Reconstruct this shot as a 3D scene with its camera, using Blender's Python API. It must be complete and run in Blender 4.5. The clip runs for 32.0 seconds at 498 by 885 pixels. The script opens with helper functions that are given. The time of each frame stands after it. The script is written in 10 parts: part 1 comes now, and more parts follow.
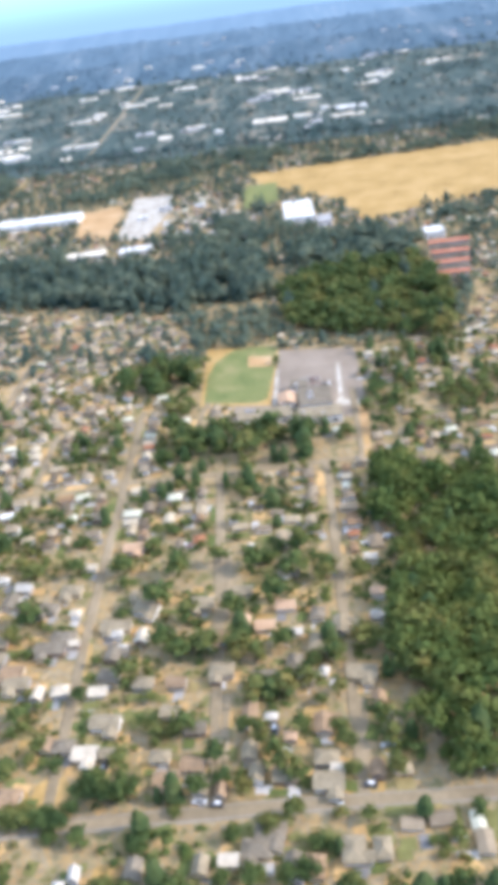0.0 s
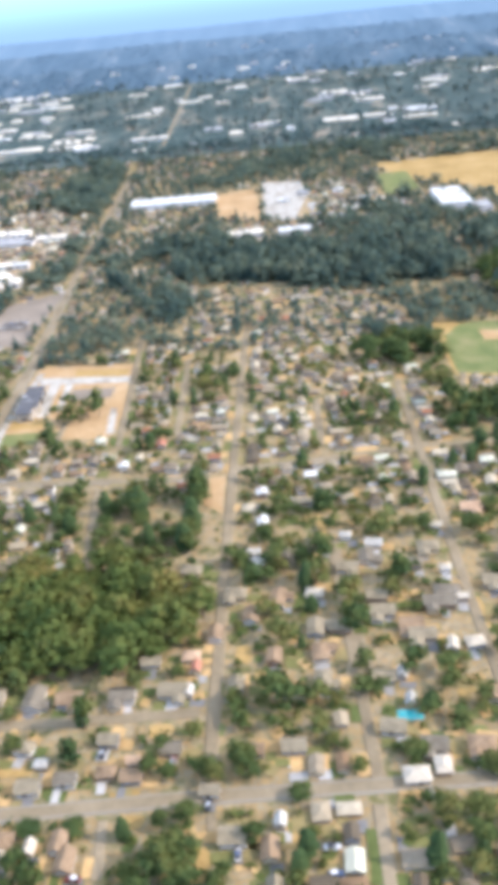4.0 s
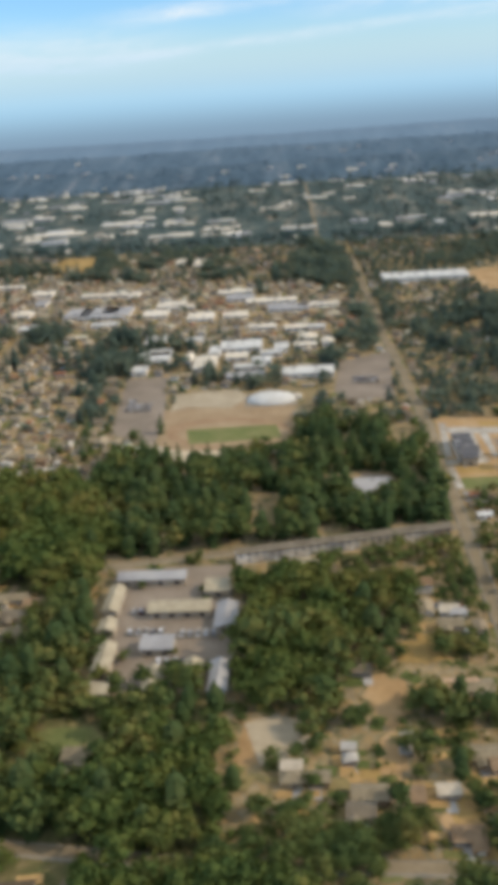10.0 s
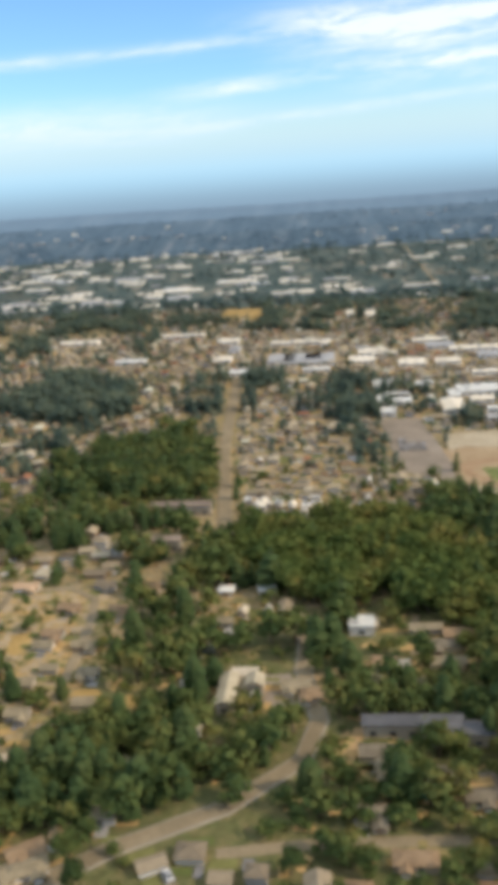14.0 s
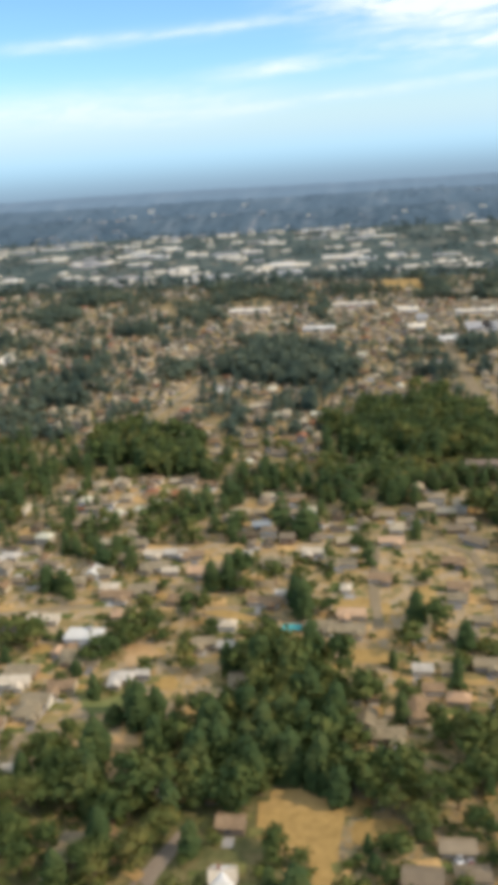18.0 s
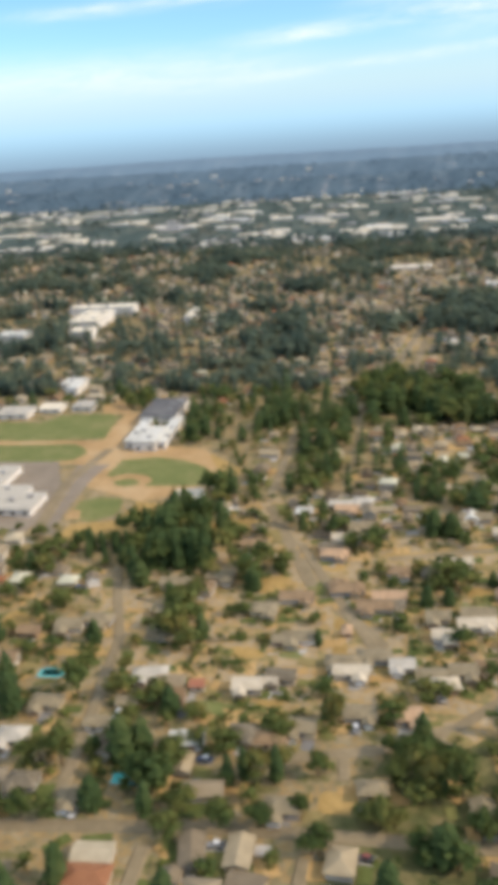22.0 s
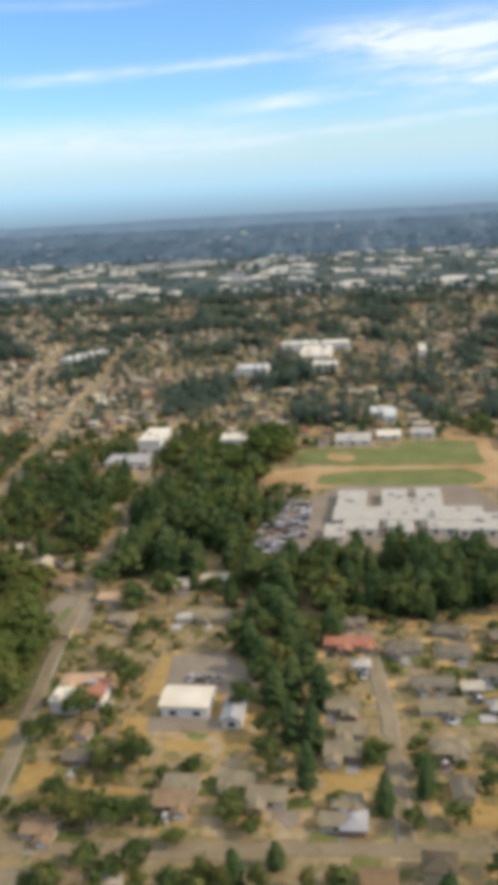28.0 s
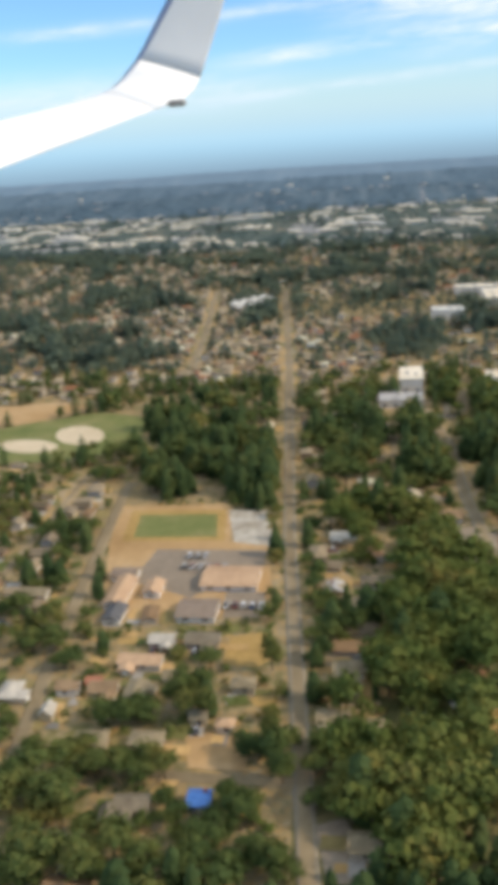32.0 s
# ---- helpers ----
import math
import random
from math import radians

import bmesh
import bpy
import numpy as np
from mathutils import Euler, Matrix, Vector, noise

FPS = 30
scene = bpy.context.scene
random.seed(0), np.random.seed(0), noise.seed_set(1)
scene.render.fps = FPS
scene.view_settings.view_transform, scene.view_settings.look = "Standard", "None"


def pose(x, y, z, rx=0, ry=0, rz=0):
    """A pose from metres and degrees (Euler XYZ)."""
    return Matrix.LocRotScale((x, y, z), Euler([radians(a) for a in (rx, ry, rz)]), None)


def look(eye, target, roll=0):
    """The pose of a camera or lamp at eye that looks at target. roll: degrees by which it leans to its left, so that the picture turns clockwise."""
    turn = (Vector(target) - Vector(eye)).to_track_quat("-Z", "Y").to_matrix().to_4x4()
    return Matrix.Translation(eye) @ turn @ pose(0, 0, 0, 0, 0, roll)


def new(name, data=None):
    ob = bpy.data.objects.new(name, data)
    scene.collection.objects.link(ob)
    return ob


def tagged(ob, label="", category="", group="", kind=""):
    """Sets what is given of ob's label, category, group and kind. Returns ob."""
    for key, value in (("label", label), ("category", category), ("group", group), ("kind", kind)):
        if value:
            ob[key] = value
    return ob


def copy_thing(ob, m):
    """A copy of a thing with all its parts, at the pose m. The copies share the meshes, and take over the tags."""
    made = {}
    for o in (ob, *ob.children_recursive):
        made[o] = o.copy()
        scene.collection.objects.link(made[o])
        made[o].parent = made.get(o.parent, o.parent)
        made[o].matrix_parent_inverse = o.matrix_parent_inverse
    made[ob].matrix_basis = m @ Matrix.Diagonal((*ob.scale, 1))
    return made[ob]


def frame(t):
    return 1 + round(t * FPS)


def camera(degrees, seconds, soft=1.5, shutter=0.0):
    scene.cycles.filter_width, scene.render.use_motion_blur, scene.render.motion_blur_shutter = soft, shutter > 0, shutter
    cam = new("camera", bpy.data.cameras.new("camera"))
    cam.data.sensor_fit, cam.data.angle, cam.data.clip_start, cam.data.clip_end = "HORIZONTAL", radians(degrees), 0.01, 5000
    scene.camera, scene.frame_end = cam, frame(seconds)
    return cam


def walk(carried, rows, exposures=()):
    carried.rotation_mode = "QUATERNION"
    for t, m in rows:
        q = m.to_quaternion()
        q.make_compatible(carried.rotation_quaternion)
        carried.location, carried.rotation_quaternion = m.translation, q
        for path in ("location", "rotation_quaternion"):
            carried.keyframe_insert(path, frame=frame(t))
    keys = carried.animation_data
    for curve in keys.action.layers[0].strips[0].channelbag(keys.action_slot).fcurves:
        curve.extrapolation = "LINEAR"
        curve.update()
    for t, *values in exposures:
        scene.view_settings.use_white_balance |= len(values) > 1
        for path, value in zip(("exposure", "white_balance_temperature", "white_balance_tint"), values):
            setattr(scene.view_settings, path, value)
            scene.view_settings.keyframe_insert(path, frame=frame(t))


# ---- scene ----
cam = camera(31.4, 32.0, soft=10.5)
METRES, EYE, TILT, LEAN, TURN = 1250.0, 220.0, -28.4, 6.9, 0.0
ROWS = [
    (0.0, 0.00000, 0.00000, 0.00000, 0.0, 0.0, -0.0),
    (0.5, -0.01503, 0.00121, -0.00260, -0.72, 0.11, -0.34),
    (1.0, -0.03009, 0.00244, -0.00518, -1.6, 0.08, -0.72),
    (1.5, -0.04517, 0.00366, -0.00777, -0.71, -0.14, -0.53),
    (2.0, -0.06026, 0.00490, -0.01035, -0.49, -0.07, -0.56),
    (2.5, -0.07538, 0.00613, -0.01293, -0.5, 0.18, -0.76),
    (4.5, -0.13603, 0.01101, -0.02327, -1.19, 0.61, -1.97),
    (5.0, -0.15124, 0.01220, -0.02587, -1.54, 0.26, -2.14),
    (5.5, -0.16646, 0.01338, -0.02847, -1.53, 0.09, -2.21),
    (6.0, -0.18169, 0.01454, -0.03108, -1.13, 0.04, -2.35),
    (6.5, -0.19695, 0.01569, -0.03370, -0.98, 0.12, -2.53),
    (7.0, -0.21221, 0.01681, -0.03632, -0.93, 0.23, -2.77),
    (7.5, -0.22749, 0.01790, -0.03896, -0.8, 0.64, -3.06),
    (8.0, -0.24278, 0.01897, -0.04161, -0.68, 1.41, -3.69),
    (8.5, -0.25809, 0.02002, -0.04427, -0.01, 1.5, -3.67),
    (9.0, -0.27340, 0.02103, -0.04694, 0.95, 2.57, -3.83),
    (9.5, -0.28873, 0.02202, -0.04963, 0.44, 4.86, -3.73),
    (10.0, -0.30407, 0.02297, -0.05232, 0.76, 6.77, -4.04),
    (10.5, -0.31942, 0.02390, -0.05504, 1.49, 8.86, -4.27),
    (11.0, -0.33478, 0.02478, -0.05776, 1.89, 9.29, -4.24),
    (11.5, -0.35015, 0.02564, -0.06050, 2.57, 9.99, -4.54),
    (12.0, -0.36552, 0.02646, -0.06326, 2.25, 10.28, -4.87),
    (12.5, -0.38091, 0.02724, -0.06603, 2.44, 10.37, -5.03),
    (13.0, -0.39630, 0.02798, -0.06882, 2.63, 10.31, -5.11),
    (13.5, -0.41170, 0.02869, -0.07162, 3.18, 10.42, -5.23),
    (15.5, -0.47336, 0.03114, -0.08297, 3.97, 10.93, -5.79),
    (16.0, -0.48879, 0.03165, -0.08584, 4.34, 10.73, -5.86),
    (16.5, -0.50422, 0.03213, -0.08873, 5.04, 10.71, -5.98),
    (17.0, -0.51966, 0.03256, -0.09164, 5.51, 10.24, -6.26),
    (17.5, -0.53509, 0.03296, -0.09455, 5.59, 9.69, -6.38),
    (18.0, -0.55054, 0.03333, -0.09748, 5.75, 9.29, -6.64),
    (18.5, -0.56598, 0.03365, -0.10042, 6.16, 8.93, -6.74),
    (19.0, -0.58142, 0.03394, -0.10337, 6.46, 8.9, -6.91),
    (19.5, -0.59687, 0.03419, -0.10633, 6.71, 8.98, -7.19),
    (20.0, -0.61232, 0.03441, -0.10931, 6.99, 8.82, -7.32),
    (20.5, -0.62776, 0.03459, -0.11229, 7.32, 8.65, -7.57),
    (21.0, -0.64321, 0.03475, -0.11528, 7.93, 8.46, -7.49),
    (21.5, -0.65866, 0.03487, -0.11827, 8.1, 8.1, -7.61),
    (22.0, -0.67410, 0.03496, -0.12127, 7.26, 7.25, -7.26),
    (22.5, -0.68955, 0.03502, -0.12428, 8.53, 7.62, -7.09),
    (23.0, -0.70499, 0.03505, -0.12729, 7.9, 8.61, -7.11),
    (23.5, -0.72043, 0.03506, -0.13030, 9.26, 9.47, -6.96),
    (24.0, -0.73586, 0.03505, -0.13331, 9.26, 10.18, -7.14),
    (24.5, -0.75130, 0.03501, -0.13633, 8.63, 9.82, -6.98),
    (25.0, -0.76673, 0.03495, -0.13934, 8.8, 9.81, -7.04),
    (25.5, -0.78215, 0.03488, -0.14234, 8.84, 9.48, -7.01),
    (26.0, -0.79757, 0.03479, -0.14535, 10.46, 10.67, -7.31),
    (26.5, -0.81299, 0.03469, -0.14834, 8.99, 11.54, -7.71),
    (28.5, -0.87460, 0.03420, -0.16022, 5.22, 10.4, -6.48),
    (29.0, -0.88998, 0.03407, -0.16315, 4.99, 9.17, -6.07),
    (29.5, -0.90536, 0.03394, -0.16607, 4.62, 8.82, -6.15),
    (30.0, -0.92073, 0.03382, -0.16896, 5.44, 8.84, -6.43),
    (30.5, -0.93609, 0.03371, -0.17184, 5.28, 8.35, -6.3),
    (31.0, -0.95145, 0.03361, -0.17469, 6.01, 8.16, -6.28),
    (31.5, -0.96679, 0.03353, -0.17751, 6.55, 8.32, -6.72),
    (32.0, -0.98213, 0.03347, -0.18030, 6.27, 8.53, -6.86),
]
walk(cam, [(t, pose(0, 0, EYE, TILT, LEAN, TURN) @ pose(METRES * x, METRES * y, METRES * z, 90 + pitch, roll, yaw)) for t, x, y, z, yaw, pitch, roll in ROWS],
     exposures=[(0.0, 1.21, 5800, 19), (5.0, 1.13, 5950, 19), (7.0, 0.98, 6250, 18), (8.0, 0.88, 6600, 17), (9.0, 0.70, 6800, 16), (10.0, 0.12, 6850, 14), (12.0, 0.27, 7050, 14), (18.0, 0.38, 7050, 15), (22.5, 0.39, 7000, 15), (24.0, 0.29, 6950, 15), (26.0, 0.26, 6950, 15), (32.0, 0.28, 7050, 14)])

# ---- daylight: high thin cirrus, sun ahead and to the right ----
SUN_FROM = Vector((0.85, -0.10, 0.62)).normalized()
world = bpy.data.worlds.new("sky")
scene.world = world
world.use_nodes = True
wn, wl = world.node_tree.nodes, world.node_tree.links
wn.clear()
coord = wn.new("ShaderNodeTexCoord")
split = wn.new("ShaderNodeSeparateXYZ")
lift = wn.new("ShaderNodeMath"); lift.operation = "MAXIMUM"; lift.inputs[1].default_value = 0.012
join = wn.new("ShaderNodeCombineXYZ")
sky = wn.new("ShaderNodeTexSky")
sky.sky_type, sky.sun_disc = "NISHITA", False
sky.sun_elevation = math.asin(SUN_FROM.z)
sky.sun_rotation = math.atan2(SUN_FROM.x, SUN_FROM.y)
sky.altitude, sky.air_density, sky.dust_density, sky.ozone_density = 200, 1.0, 0.4, 3.0
wl.new(coord.outputs["Generated"], split.inputs[0])
wl.new(split.outputs["X"], join.inputs["X"]); wl.new(split.outputs["Y"], join.inputs["Y"])
wl.new(split.outputs["Z"], lift.inputs[0]); wl.new(lift.outputs[0], join.inputs["Z"])
wl.new(join.outputs[0], sky.inputs[0])
# cirrus: thin streaks at their bearings and heights, broken up by noise; haze low down
def calc(op, a, c=0.0, d=None):
    m = wn.new("ShaderNodeMath"); m.operation = op
    for k, v in enumerate((a, c, d)):
        if v is not None:
            if isinstance(v, (int, float)):
                m.inputs[k].default_value = v
            else:
                wl.new(v, m.inputs[k])
    return m.outputs[0]


azimuth = calc("MULTIPLY", calc("ARCTAN2", split.outputs["X"], split.outputs["Y"]), 57.2958)
height = calc("MULTIPLY", calc("ARCSINE", split.outputs["Z"]), 57.2958)
layer = wn.new("ShaderNodeCombineXYZ")
wl.new(calc("MULTIPLY", azimuth, 0.09), layer.inputs["X"]); wl.new(calc("MULTIPLY_ADD", azimuth, -0.03, height), layer.inputs["Y"])
wisp = wn.new("ShaderNodeTexNoise")
wisp.inputs["Scale"].default_value, wisp.inputs["Detail"].default_value, wisp.inputs["Roughness"].default_value, wisp.inputs["Distortion"].default_value = 1.1, 7, 0.62, 0.8
wl.new(layer.outputs[0], wisp.inputs["Vector"])
ragged = calc("MULTIPLY_ADD", wisp.outputs["Fac"], 1.2, -0.6)


feather_at = wn.new("ShaderNodeCombineXYZ")
wl.new(calc("MULTIPLY", azimuth, 0.34), feather_at.inputs["X"]); wl.new(calc("MULTIPLY_ADD", azimuth, -0.12, calc("MULTIPLY", height, 1.5)), feather_at.inputs["Y"])
feather = wn.new("ShaderNodeTexNoise")
feather.inputs["Scale"].default_value, feather.inputs["Detail"].default_value, feather.inputs["Roughness"].default_value, feather.inputs["Distortion"].default_value = 1.0, 6, 0.58, 1.3
wl.new(feather_at.outputs[0], feather.inputs["Vector"])


def ramp_in(value, lo, hi):
    r = wn.new("ShaderNodeMapRange"); r.interpolation_type = "SMOOTHSTEP"
    r.inputs["From Min"].default_value, r.inputs["From Max"].default_value = lo, hi
    wl.new(value, r.inputs["Value"])
    return r.outputs[0]


def streak(el, slope, width, az0, az1, soft, strength):
    """A streak of cirrus at height el + slope * azimuth (degrees), between two azimuths."""
    line = calc("MULTIPLY_ADD", azimuth, slope, el)
    off = calc("DIVIDE", calc("MULTIPLY_ADD", ragged, width * 1.6, calc("SUBTRACT", height, line)), width)
    bell = calc("EXPONENT", calc("MULTIPLY", calc("MULTIPLY", off, off), -1.0))
    span = calc("MULTIPLY", ramp_in(azimuth, az0 - soft, az0 + soft), calc("SUBTRACT", 1.0, ramp_in(azimuth, az1 - soft, az1 + soft)))
    patchy = calc("MULTIPLY", calc("MULTIPLY_ADD", wisp.outputs["Fac"], 2.4, -0.65), calc("MULTIPLY_ADD", feather.outputs["Fac"], 2.6, -0.3))
    return calc("MULTIPLY", calc("MULTIPLY", calc("MULTIPLY", bell, span), patchy), strength)


veil = streak(7.6, 0.045, 0.36, -22, 40, 5, 0.62)
for s in ((8.2, 0.02, 0.9, -4, 60, 5, 1.0), (5.15, 0.045, 0.42, -9, 60, 4, 0.95), (6.6, 0.05, 1.0, 0, 60, 6, 1.05), (4.3, 0.05, 0.5, 3, 60, 6, 0.6), (3.15, 0.06, 0.30, -13, 20, 4, 0.75), (2.8, 0.0, 1.2, -90, -9, 6, 1.15), (10.6, 0.0, 0.25, -40, -14, 4, 0.25),
          (13.5, 0.05, 0.8, -60, 40, 9, 0.5), (18.0, 0.03, 1.5, -40, 80, 9, 0.5)):
    veil = calc("ADD", veil, streak(*s))
# a thin sheet of cirrus added overhead, out of view, to fill the shade
sheet = calc("MULTIPLY", ramp_in(height, 15.0, 38.0), calc("MULTIPLY_ADD", wisp.outputs["Fac"], 0.6, 0.36))
veil = calc("MINIMUM", calc("ADD", veil, sheet), 0.9)
cloud = wn.new("ShaderNodeMix"); cloud.data_type = "RGBA"
cloud.inputs["B"].default_value = (5.4, 6.2, 6.7, 1)
haze = wn.new("ShaderNodeMix"); haze.data_type = "RGBA"
haze.inputs["B"].default_value = (2.55, 4.55, 6.1, 1)
murk = wn.new("ShaderNodeMix"); murk.data_type = "RGBA"
murk.inputs["B"].default_value = (1.42, 2.3, 3.2, 1)
deep = wn.new("ShaderNodeMix"); deep.data_type, deep.blend_type = "RGBA", "MULTIPLY"
deep.inputs["B"].default_value = (0.58, 0.89, 1.16, 1)
wl.new(calc("MULTIPLY", ramp_in(height, 0.0, 5.5), calc("SUBTRACT", 1.0, ramp_in(height, 22.0, 50.0))), deep.inputs["Factor"]); wl.new(sky.outputs[0], deep.inputs["A"])
wl.new(veil, cloud.inputs["Factor"]); wl.new(deep.outputs["Result"], cloud.inputs["A"])
wl.new(calc("SUBTRACT", 1.0, ramp_in(height, -0.5, 5.2)), haze.inputs["Factor"]); wl.new(cloud.outputs["Result"], haze.inputs["A"])
wl.new(calc("SUBTRACT", 1.0, ramp_in(height, -2.2, 0.6)), murk.inputs["Factor"]); wl.new(haze.outputs["Result"], murk.inputs["A"])
back = wn.new("ShaderNodeBackground"); back.inputs["Strength"].default_value = 0.14
wout = wn.new("ShaderNodeOutputWorld")
wl.new(murk.outputs["Result"], back.inputs["Color"]); wl.new(back.outputs[0], wout.inputs[0])

sun = new("sun", bpy.data.lights.new("sun", "SUN"))
sun.data.energy, sun.data.angle, sun.data.color = 2.45, radians(0.53), (1.0, 0.88, 0.70)
sun.matrix_world = look(SUN_FROM * 1000, (0, 0, 0))


# ---- materials ----
def surface(name, stops, scale=1.0, fine=8.0, rough=0.9, bump=0.2, vary="", mix=0.25, metal=0.0, constant=False, squash=1.0):
    """A procedural surface. stops: (place, colour) of a ramp, driven by noise, or by a random number for each object or island (vary)."""
    m = bpy.data.materials.new(name)
    m.use_nodes = True
    n, l = m.node_tree.nodes, m.node_tree.links
    b = n["Principled BSDF"]
    b.inputs["Roughness"].default_value, b.inputs["Metallic"].default_value = rough, metal
    b.inputs["Specular IOR Level"].default_value = 0.06 if rough > 0.55 else 0.4
    geo = n.new("ShaderNodeNewGeometry")
    big = n.new("ShaderNodeTexNoise"); big.inputs["Scale"].default_value = 0.01 * scale; big.inputs["Detail"].default_value = 7; big.inputs["Roughness"].default_value = 0.62
    small = n.new("ShaderNodeTexNoise"); small.inputs["Scale"].default_value = 0.1 * fine; small.inputs["Detail"].default_value = 4
    place = n.new("ShaderNodeVectorMath"); place.operation = "MULTIPLY"; place.inputs[1].default_value = (1, squash, squash)
    l.new(geo.outputs["Position"], place.inputs[0])
    for node in (big, small):
        l.new(place.outputs[0], node.inputs["Vector"])
    ramp = n.new("ShaderNodeValToRGB")
    if constant:
        ramp.color_ramp.interpolation = "CONSTANT"
    e = ramp.color_ramp.elements
    while len(e) < len(stops):
        e.new(0.5)
    for el, (p, c) in zip(e, stops):
        el.position, el.color = p, (*c, 1)
    if vary == "object":
        l.new(n.new("ShaderNodeObjectInfo").outputs["Random"], ramp.inputs[0])
    elif vary == "island":
        l.new(geo.outputs["Random Per Island"], ramp.inputs[0])
    elif vary == "leaf":
        add = n.new("ShaderNodeMath"); add.operation = "MULTIPLY_ADD"; add.inputs[1].default_value = 0.24
        stretch = n.new("ShaderNodeMapRange")
        stretch.inputs["From Min"].default_value, stretch.inputs["From Max"].default_value, stretch.inputs["To Max"].default_value = 0.35, 0.65, 0.78
        l.new(big.outputs["Fac"], stretch.inputs["Value"])
        l.new(geo.outputs["Random Per Island"], add.inputs[0]); l.new(stretch.outputs[0], add.inputs[2])
        l.new(add.outputs[0], ramp.inputs[0])
    else:
        stretch = n.new("ShaderNodeMapRange")
        stretch.inputs["From Min"].default_value, stretch.inputs["From Max"].default_value = 0.3, 0.7
        l.new(big.outputs["Fac"], stretch.inputs["Value"]); l.new(stretch.outputs[0], ramp.inputs[0])
    grain = n.new("ShaderNodeMix"); grain.data_type, grain.blend_type = "RGBA", "OVERLAY"
    grain.inputs["Factor"].default_value = mix
    l.new(ramp.outputs[0], grain.inputs["A"]); l.new(small.outputs["Fac"], grain.inputs["B"])
    l.new(grain.outputs["Result"], b.inputs["Base Color"])
    if bump:
        bp = n.new("ShaderNodeBump"); bp.inputs["Strength"].default_value = bump; bp.inputs["Distance"].default_value = 0.1
        l.new(small.outputs["Fac"], bp.inputs["Height"]); l.new(bp.outputs[0], b.inputs["Normal"])
    if vary == "leaf":
        thin, both = n.new("ShaderNodeBsdfTranslucent"), n.new("ShaderNodeMixShader")
        both.inputs[0].default_value = 0.30
        l.new(grain.outputs["Result"], thin.inputs["Color"])
        l.new(b.outputs[0], both.inputs[1]); l.new(thin.outputs[0], both.inputs[2])
        l.new(both.outputs[0], n["Material Output"].inputs["Surface"])
    return m


